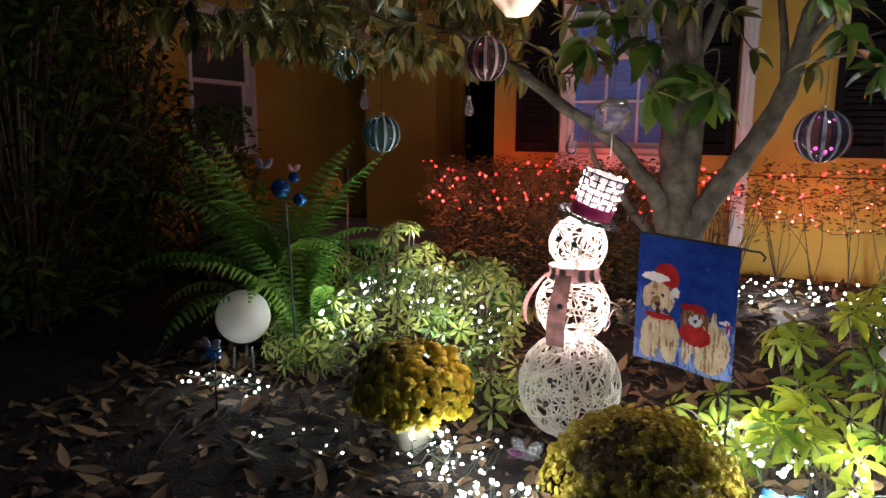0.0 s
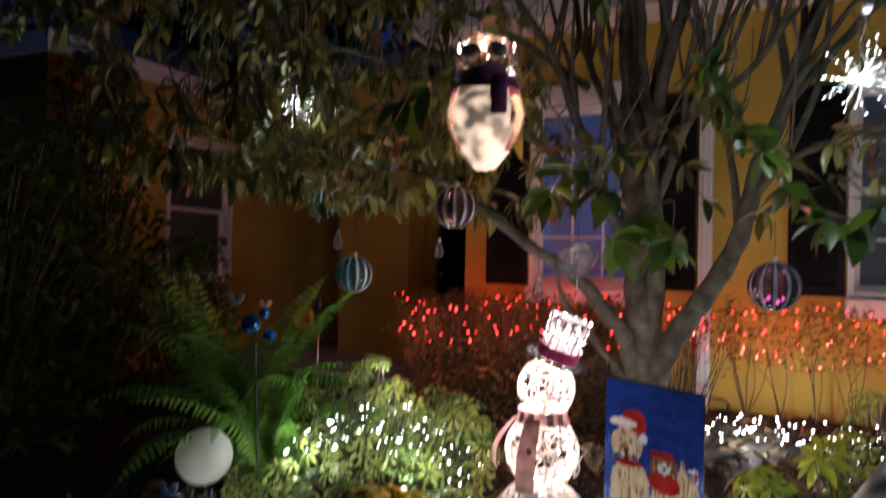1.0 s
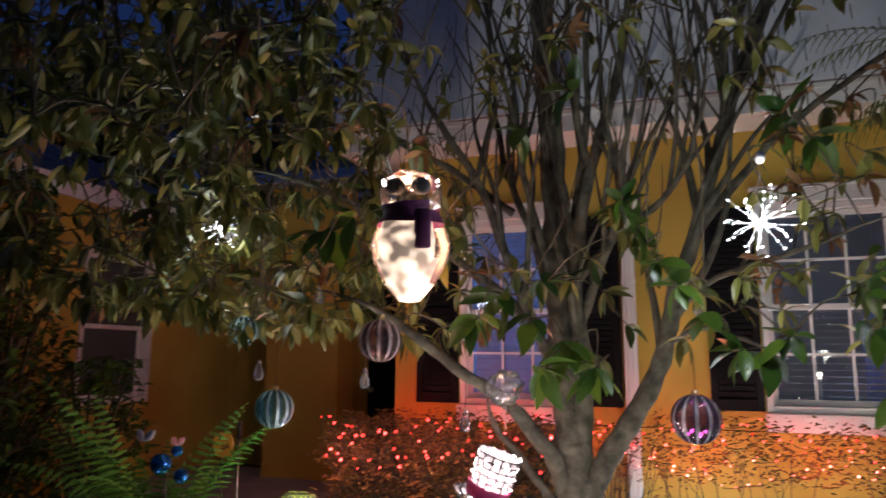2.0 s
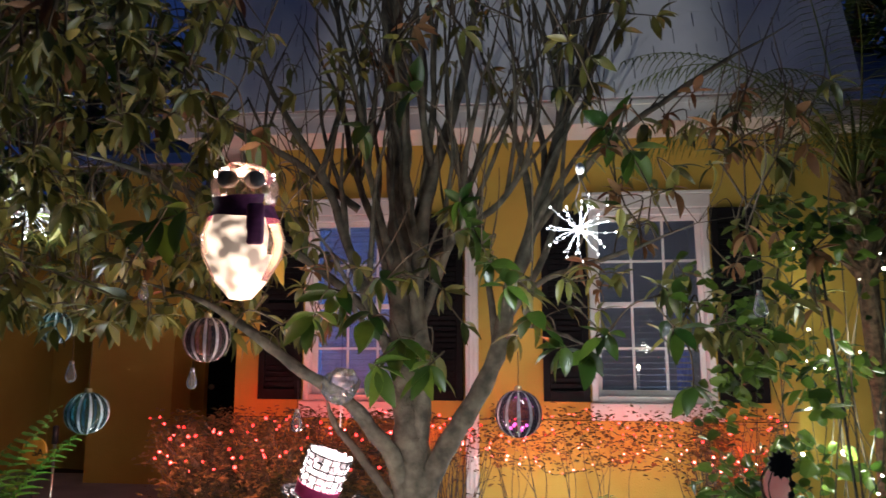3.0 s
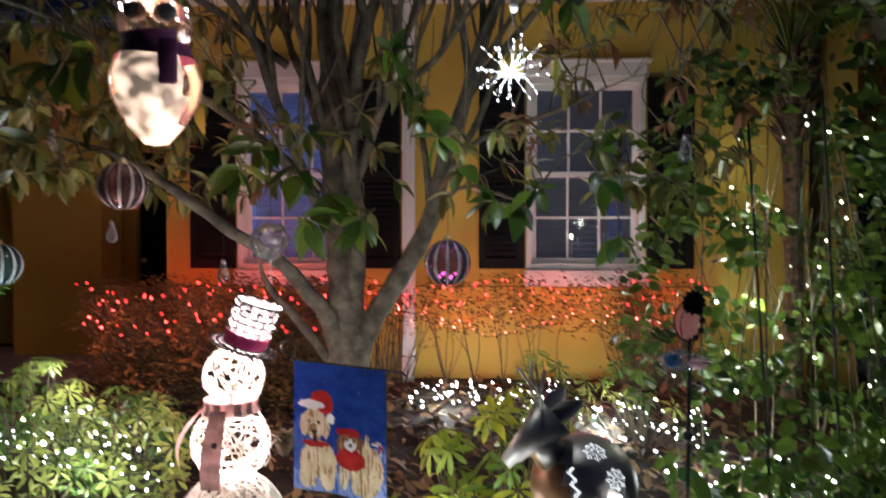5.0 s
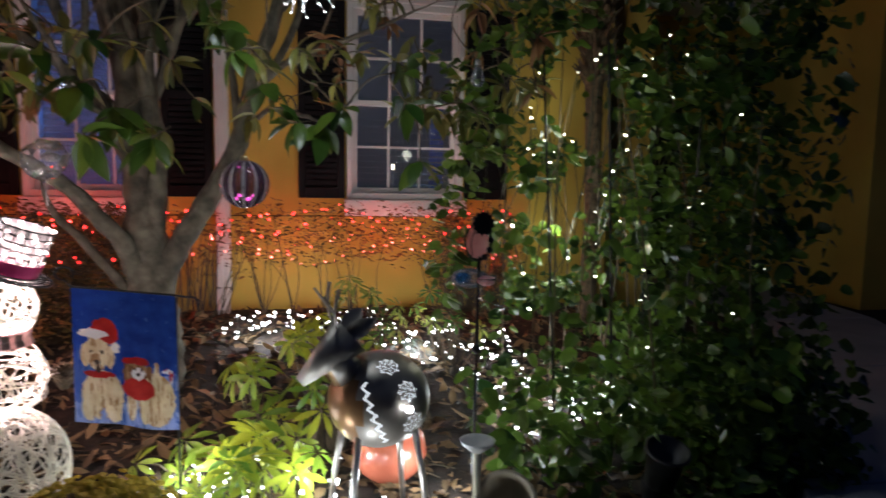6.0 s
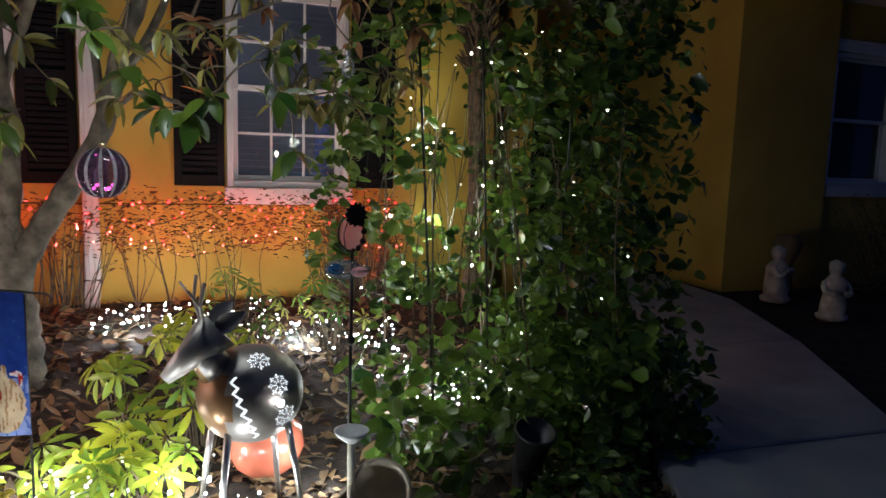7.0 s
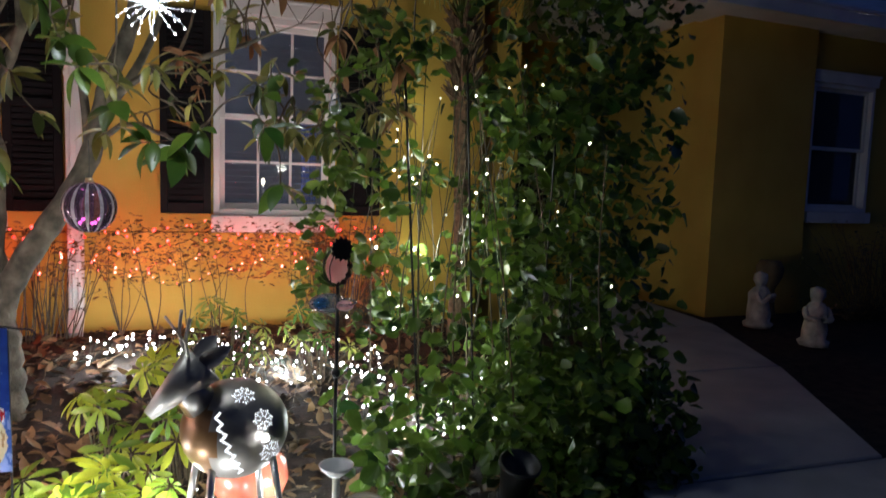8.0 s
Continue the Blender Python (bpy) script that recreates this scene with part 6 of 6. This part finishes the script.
# lit acrylic figure with a ribbon, one plain mesh
bm = lathe([(0.0, -0.02), (0.035, -0.015), (0.085, 0.05), (0.128, 0.14), (0.135, 0.21), (0.115, 0.28), (0.095, 0.325), (0.105, 0.36), (0.112, 0.41), (0.1, 0.455), (0.06, 0.48), (0.0, 0.485)], 32)
for v in bm.verts:
    v.co *= 1 + 0.035 * noise.noise(v.co * 13)
for f in bm.faces:
    c = f.calc_center_median()
    if c.z >= 0.345:
        f.material_index = 2
    elif 0.29 < c.z:
        f.material_index = 1
    elif c.y > 0.0 or (abs(c.x) > 0.085 and c.z < 0.3):
        f.material_index = 2
n0 = len(bm.faces)
box(bm, 0.03, -0.135, 0.17, 0.085, -0.115, 0.32, bevel=0.008)
for sx in (-0.04, 0.045):
    ball(0.034, 14, 10, (sx, -0.09, 0.415), (1, 0.5, 1), bm)
bm.faces.ensure_lookup_table()
for f in bm.faces[n0:]:
    f.material_index = 3 if f.calc_center_median().z > 0.35 else 1
SMOKE = clear("smoky_clear_acrylic", (0.88, 0.8, 0.74), 0.975, 0.15)
EYES = mat("dark_grey_disc", (0.08, 0.07, 0.07), (0.16, 0.14, 0.13), 0.4, scale=20)
fig = tagged(finish("hanging_figure", bm, [FIGURE, PURPLECLOTH, SMOKE, EYES], None, "", True), "lit frosted acrylic figure with plum ribbon hanging in tree", "ornament")
fig.matrix_basis = pose(-0.365, 2.2, 1.575, 0, 0, 12) @ Matrix.Diagonal((1.14, 1.0, 1.0, 1.0))
LED_F = bulb_mesh("figure_led", 0.014, BULB_F)
fl = thing("figure_lights", (-0.365, 2.2, 1.575), "cluster of warm white lights inside the hanging figure", "string lights")
for k in range(20):
    a, z = k * 2.39996, 0.03 + 0.36 * ((k * 7) % 20) / 20
    r = 0.045 + 0.07 * min(1, z / 0.12)
    ob = bpy.data.objects.new("bulb", LED_F)
    scene.collection.objects.link(ob)
    ob.parent = fl
    ob.location = (r * 0.72 * math.cos(a), r * 0.72 * math.sin(a), z)
    ob.scale = (1, 1, rnd.uniform(0.5, 1.1))
for k in range(10):
    a = 2 * math.pi * k / 10
    ob = bpy.data.objects.new("bulb", LED_W)
    scene.collection.objects.link(ob)
    ob.parent = fl
    ob.location = (0.11 * math.cos(a), 0.11 * math.sin(a), 0.45)

# ---- pierced tin figure, one mesh ----
bm = bmesh.new()
ball(0.175, 36, 24, (0, 0, 0.44), (1, 0.95, 0.93), bm)
neck = Matrix.Translation((-0.17, -0.05, 0.52)) @ Matrix.Rotation(radians(-28), 4, "Y")
q = bmesh.ops.create_cone(bm, segments=20, radius1=0.075, radius2=0.02, depth=0.22, cap_ends=True)
bmesh.ops.transform(bm, matrix=Matrix.Translation((-0.19, -0.04, 0.605)) @ Matrix.Rotation(radians(-132), 4, "Y") @ Matrix.Scale(0.8, 4, (0, 1, 0)), verts=q["verts"])
q = bmesh.ops.create_cone(bm, segments=16, radius1=0.06, radius2=0.05, depth=0.14, cap_ends=True)
bmesh.ops.transform(bm, matrix=Matrix.Translation((-0.14, -0.02, 0.58)) @ Matrix.Rotation(radians(-35), 4, "Y"), verts=q["verts"])
for sy in (-1, 1):
    v, f = leaf_shape(0.12, 0.06, 0.5, 0.1, 5, 0.8)
    vs = [bm.verts.new(c) for c in moved(v, aim((-0.13, -0.03 + 0.05 * sy, 0.68), (0.75, 0.35 * sy, 0.55), (0, -1, 0.4)))]
    for g in f:
        bm.faces.new([vs[k] for k in g])
    V, F = tube_data(spline([(-0.15, 0.03 * sy - 0.03, 0.69), (-0.17, 0.06 * sy - 0.03, 0.76), (-0.16, 0.08 * sy - 0.03, 0.84)], 4), 0.006, 6)
    vs = [bm.verts.new(c) for c in V]
    for g in F:
        bm.faces.new([vs[k] for k in g])
    V, F = tube_data([(-0.17, 0.06 * sy - 0.03, 0.76), (-0.21, 0.09 * sy - 0.03, 0.82)], 0.005, 6)
    vs = [bm.verts.new(c) for c in V]
    for g in F:
        bm.faces.new([vs[k] for k in g])
for lx, ly in ((-0.09, -0.09), (-0.1, 0.09), (0.1, -0.09), (0.09, 0.09)):
    V, F = tube_data([(lx, ly, 0.36), (lx * 1.25, ly * 1.3, 0.18), (lx * 1.5, ly * 1.6, -0.06)], [0.013, 0.011, 0.008], 8)
    vs = [bm.verts.new(c) for c in V]
    for g in F:
        bm.faces.new([vs[k] for k in g]).material_index = 3


def dot(theta, phi, size, d=0.0015):
    """A small pierced hole glowing on the round body."""
    n = Vector((math.cos(phi) * math.cos(theta), math.cos(phi) * math.sin(theta), math.sin(phi)))
    c = Vector((n.x * 0.175, n.y * 0.175 * 0.95, 0.44 + n.z * 0.175 * 0.93)) + n * d
    x = n.cross(Vector((0, 0, 1))).normalized()
    y = n.cross(x)
    vs = [bm.verts.new(c + (x * math.cos(a) + y * math.sin(a)) * size) for a in [6.283 * k / 6 for k in range(6)]]
    f = bm.faces.new(vs)
    f.material_index = 1


def flake(theta, phi, r):
    for k in range(8):
        a = 2 * math.pi * k / 8
        for s in (0.3, 0.5, 0.7, 0.9, 1.0):
            dot(theta + r * s * math.cos(a) / math.cos(phi), phi + r * s * math.sin(a), 0.0021)
        for s in (-1, 1):
            dot(theta + r * (0.8 * math.cos(a) + s * 0.18 * math.sin(a)) / math.cos(phi), phi + r * (0.8 * math.sin(a) - s * 0.18 * math.cos(a)), 0.0021)


FACE_T = radians(-88)
flake(FACE_T + 0.33, 0.4, 0.2)
flake(FACE_T + 0.03, 0.98, 0.2)
flake(FACE_T + 0.46, -0.28, 0.22)
for k in range(96):
    t = k / 95
    zig = abs((t * 13) % 2 - 1)
    for off in (0.0, 0.035):
        dot(FACE_T - 0.7 + 0.52 * t + 0.12 * zig + off, 0.62 - 1.35 * t, 0.0016)
HOLE = glow("light_through_holes", (0.85, 0.92, 1.0), 2.0)
bmesh.ops.recalc_face_normals(bm, faces=[f for f in bm.faces if f.material_index != 1])
for f in bm.faces:
    c = f.calc_center_median()
    if f.material_index == 0 and c.x < -0.095 and 0.3 < c.z < 0.56 and (c - Vector((0, 0, 0.44))).length > 0.155:
        f.material_index = 2
tin = tagged(finish("tin_lantern_figure", bm, [DEERSTEEL, HOLE, COPPER, STEEL], None, "", True), "brushed tin garden lantern figure pierced with snowflakes", "garden figure")
tin.matrix_basis = pose(1.1, 2.1, -0.015, 0, 0, 8)
# glowing bead just outside the tin stands for the glare from its holes
glare_bead = thing("tin_glare_bead", (1.178, 1.928, 0.44), "glowing bead before the tin, standing for bright light from its holes", "light")
part("bulb", ball(0.012, 10, 8), BULB_W, glare_bead, "", True)

vase = thing("orange_pot", (1.19, 2.5, -0.06), "round glazed orange clay pot on the mulch", "pot")
part("pot_body", lathe([(0, 0), (0.07, 0), (0.13, 0.06), (0.155, 0.13), (0.14, 0.2), (0.1, 0.24), (0.105, 0.255), (0.09, 0.255), (0.09, 0.23), (0, 0.2)], 32), TERRA, vase, "", True)

# ---- stakes and small garden ornaments ----
st = thing("butterfly_stake", (1.44, 2.1, -0.06), "black garden stake with glass butterfly and glass dish", "garden stake")
p = Pile()
p.tube([(0, 0, -0.05), (0, 0, 0.5), (0.002, 0, 0.97)], 0.0065, 8)
p.put("pole", BLACKIRON, st, "black iron pole", True)
part("joint", ball(0.016, 12, 8, (0, 0, 0.645), (1, 1, 1.2)), BLACKIRON, st, "", True)
part("dish", ball(0.062, 20, 12, (-0.03, 0, 0.895), (1.1, 0.9, 0.55)), CLEARGLASS, st, "clear glass dish", True)
part("dish_accent", ball(0.03, 14, 10, (0.02, -0.035, 0.89), (1, 0.7, 0.6)), PINKWING, st, "pinkish glass drop", True)
part("dish_accent", ball(0.03, 14, 10, (-0.06, -0.03, 0.9), (1, 0.7, 0.7)), BLUEGLASS, st, "bluish glass drop", True)
part("dish_rim", lathe([(0.068, 0.893), (0.072, 0.897), (0.068, 0.901), (0.064, 0.897), (0.068, 0.893)], 24), CLEARGLASS, st, "", True)
part("wing", ball(0.042, 22, 14, (-0.004, -0.004, 1.02), (0.95, 0.1, 1.35)), PINKWING, st, "pinkish white glass wing", True)
p = Pile()
p.tube([(-0.004 + 0.046 * math.cos(a), -0.004, 1.02 + 0.064 * math.sin(a)) for a in [6.283 * i / 26 for i in range(26)]], 0.0034, 6, True)
p.tube(spline([(-0.024, -0.009, 0.972), (-0.03, -0.01, 1.02), (-0.012, -0.009, 1.07)], 4), 0.0022, 5)
p.put("wing_rim", BLACKIRON, st, "black wing outline")
bm = bmesh.new()
ring = []
for k in range(26):
    a = 6.283 * k / 26
    q = 1 + 0.13 * (1 if k % 2 else -1)
    ring.append((0.012 + 0.037 * q * math.cos(a), 1.085 + 0.04 * q * math.sin(a)))
lo, hi = [bm.verts.new((x, -0.014, z)) for x, z in ring], [bm.verts.new((x, -0.005, z)) for x, z in ring]
bm.faces.new(lo)
bm.faces.new(hi[::-1])
for k in range(26):
    bm.faces.new((lo[k], hi[k], hi[(k + 1) % 26], lo[(k + 1) % 26]))
part("wing", bm, BLACKIRON, st, "black ragged upper wing")
for k in range(5):
    a = radians(70 - 32 * k)
    part("wing_lobe", ball(0.011, 8, 6, (-0.004 + 0.045 * math.cos(a), -0.009, 1.02 + 0.06 * math.sin(a)), (1, 0.35, 1)), BLACKIRON, st, "black scalloped edge", True)

ms = thing("solar_stake", (1.42, 1.98, -0.06), "small white cap solar stake light", "garden light")
part("stem", lathe([(0, -0.03), (0.011, -0.03), (0.014, 0.32), (0, 0.32)], 12), CREAMPOT, ms, "", True)
part("cap", lathe([(0, 0.318), (0.02, 0.322), (0.052, 0.348), (0.06, 0.362), (0.056, 0.362), (0.048, 0.35), (0.018, 0.33), (0, 0.328)], 20), WHITE, ms, "white shallow dish cap", True)

gp = thing("tipped_pot", (1.58, 2.05, 0.02), "tipped beige plastic pot beside the stake", "pot")
bm = lathe([(0.0, 0), (0.075, 0), (0.1, 0.16), (0.11, 0.162), (0.11, 0.178), (0.096, 0.178), (0.07, 0.02), (0, 0.02)], 26)
bm.transform(Matrix.Rotation(radians(-30), 4, "Z") @ Matrix.Rotation(radians(62), 4, "X"))
part("pot_body", bm, mat("beige_plastic_pot", (0.34, 0.28, 0.2), (0.46, 0.4, 0.3), 0.6, scale=8), gp, "", True)
dp = thing("dark_pot", (2.1, 2.0, 0.0), "tilted dark plastic nursery pot with white tag", "pot")
dp.matrix_basis = pose(2.1, 2.0, 0.03) @ Matrix.Scale(0.72, 4)
bm = lathe([(0.0, 0.1), (0.075, 0.1), (0.1, 0.29), (0.112, 0.292), (0.112, 0.31), (0.098, 0.31), (0.075, 0.14), (0, 0.14)], 26)
bm.transform(Matrix.Rotation(radians(18), 4, "X"))
part("pot_body", bm, BLACKPLAST, dp, "", True)
part("tag", boxes((-0.03, -0.09, 0.1, 0.03, -0.085, 0.14), bevel=0.001), WHITE, dp, "white plant tag")
part("pot_foot", lathe([(0, -0.2), (0.055, -0.2), (0.075, 0.1), (0, 0.1)], 20), BLACKPLAST, dp)

sg = thing("solar_globe", (-1.82, 2.3, -0.06), "milky white solar globe on thin clear legs", "garden light")
part("globe", ball(0.134, 36, 24, (0, 0, 0.29)), MILK, sg, "milky plastic globe", True)
for k in range(3):
    a = 2.1 * k
    p = Pile()
    p.tube([(0.05 * math.cos(a), 0.05 * math.sin(a), 0.14), (0.06 * math.cos(a), 0.06 * math.sin(a), -0.02)], 0.006, 6)
    p.put("leg", CLEARGLASS, sg, "clear plastic leg")


def wing_pair(parent, place, size, m, yaw=0):
    for s in (-1, 1):
        v, f = leaf_shape(size, size * 0.6, 0.1, 0.05, 4, 1.2)
        w = raw("wing", moved(v, Matrix.Translation(place) @ aim((0, 0, 0), (0.8 * s, 0.1, 0.75), (0.1 * s, -1, 0.2))), f, m, parent, True)
        w.modifiers.new("thick", "SOLIDIFY").thickness = 0.002


bs = thing("gazing_stake", (-1.53, 2.35, -0.06), "dark stake with blue glass balls and pale butterflies", "garden stake")
p = Pile()
p.tube([(0, 0, -0.03), (-0.02, 0, 0.5), (-0.04, 0, 0.9)], 0.005, 6)
p.tube(spline([(-0.03, 0, 0.68), (0.1, 0, 0.72), (0.24, 0, 0.7)], 4), 0.003, 5)
p.put("pole", BLACKIRON, bs, "dark thin pole")
for q, r in (((-0.05, -0.02, 0.94), 0.046), ((0.045, 0.0, 0.89), 0.032), ((-0.01, 0.03, 0.99), 0.026)):
    part("glass_ball", ball(r, 20, 14, q), GAZE, bs, "blue glass ball", True)
wing_pair(bs, (-0.16, -0.01, 1.03), 0.07, WINGWHITE)
wing_pair(bs, (0.02, -0.01, 1.02), 0.05, PINKWING)
b2 = thing("butterfly_stake", (-1.6, 1.88, -0.06), "small dark stake with blue glass butterfly", "garden stake")
p = Pile()
p.tube([(0, 0, -0.03), (0, 0, 0.24)], 0.004, 6)
p.put("pole", BLACKIRON, b2)
part("glass_ball", ball(0.035, 16, 10, (0, 0, 0.26)), BLUEGLASS, b2, "pale blue glass ball", True)
wing_pair(b2, (0, -0.02, 0.28), 0.07, WINGWHITE)
b3 = thing("butterfly_ornament", (0.62, 1.98, -0.03), "clear glass butterfly with blue and black wings", "garden ornament")
part("glass_body", ball(0.045, 18, 12, (0, 0, 0.05), (1.2, 1, 0.7)), CLEARGLASS, b3, "", True)
wing_pair(b3, (0.0, -0.03, 0.05), 0.085, BLUEGLASS)
b4 = thing("butterfly_ornament", (-0.22, 1.98, -0.04), "translucent butterfly with violet body on the leaves", "garden ornament")
part("glass_body", ball(0.03, 14, 10, (0, 0, 0.04), (2.2, 0.8, 0.6)), CLEARGLASS, b4, "", True)
part("body", ball(0.012, 10, 8, (-0.02, -0.02, 0.05), (2.4, 1, 1)), PURPLECLOTH, b4, "violet body", True)
wing_pair(b4, (0.02, -0.02, 0.05), 0.08, CLEARGLASS)

sign = thing("plaque_stake", (-2.42, 4.0, 0.05), "round amber plaque on a thin stake", "sign")
bm = lathe([(0, -0.006), (0.085, -0.006), (0.09, 0), (0.085, 0.006), (0, 0.006)], 28)
bm.transform(Matrix.Translation((-0.06, 0, 0.68)) @ Matrix.Rotation(radians(90), 4, "X"))
part("plaque", bm, AMBER, sign, "amber disc")
tx = bpy.data.curves.new("lettering", "FONT")
tx.body, tx.size, tx.align_x, tx.align_y, tx.extrude = "SA", 0.07, "CENTER", "CENTER", 0.001
tx.materials.append(BLACKPLAST)
lt = new("lettering", tx)
lt.parent = sign
lt.matrix_basis = pose(-0.03, -0.009, 0.67, 90, 0, 0)
p = Pile()
p.tube([(-0.06, 0.004, -0.05), (-0.06, 0.004, 0.62)], 0.005, 6)
p.put("stake", BLACKIRON, sign)
pl = thing("path_pole", (-2.38, 4.05, 0.05), "pale thin pole with a black cap", "garden stake")
p = Pile()
p.tube([(0, 0, -0.05), (0, 0, 0.72)], 0.009, 8)
p.put("pole", STEEL, pl, "pale metal pole", True)
part("cap", lathe([(0, 0.84), (0.018, 0.83), (0.02, 0.72), (0, 0.72)], 14), BLACKPLAST, pl, "black cap", True)


# ---- statues by the walk: plain shapes ----
def statue(place, h, label, turn, lean):
    bm = lathe([(0, 0), (0.12, 0), (0.13, 0.04), (0.1, 0.06), (0.11, 0.14), (0.085, 0.25), (0.1, 0.32), (0.06, 0.38), (0.035, 0.4), (0.065, 0.45), (0.06, 0.51), (0, 0.54)], 22)
    for sx in (-1, 1):
        V, F = tube_data(spline([(0.09 * sx, 0, 0.34), (0.11 * sx, -0.07, 0.26), (0.03 * sx, -0.12, 0.27 + lean)], 4), 0.025, 8)
        vs = [bm.verts.new(c) for c in V]
        for g in F:
            bm.faces.new([vs[k] for k in g])
    for v in bm.verts:
        v.co += Vector((noise.noise(v.co * 16), noise.noise(v.co * 16 + Vector((5, 0, 0))), 0)) * 0.022
        v.co *= h / 0.54
    ob = tagged(finish("garden_statue", bm, STATUE, None, "", True), label, "statue", "statues beside the walk")
    ob.matrix_basis = pose(*place, 0, 0, turn)


statue((6.2, 4.7, -0.02), 0.55, "weathered white stone garden statue standing on the bed", 20, 0.05)
statue((6.05, 3.95, -0.02), 0.52, "weathered white seated stone garden statue", -25, -0.02)
mb = tagged(finish("urn", lathe([(0, 0), (0.1, 0), (0.07, 0.1), (0.06, 0.3), (0.12, 0.42), (0.14, 0.52), (0.1, 0.6), (0, 0.6)], 20), mat("brown_urn", (0.12, 0.08, 0.04), (0.22, 0.15, 0.08), 0.8, scale=9), None, "", True), "brown garden urn against the pillar", "urn")
mb.matrix_basis = pose(6.75, 5.1, -0.02)
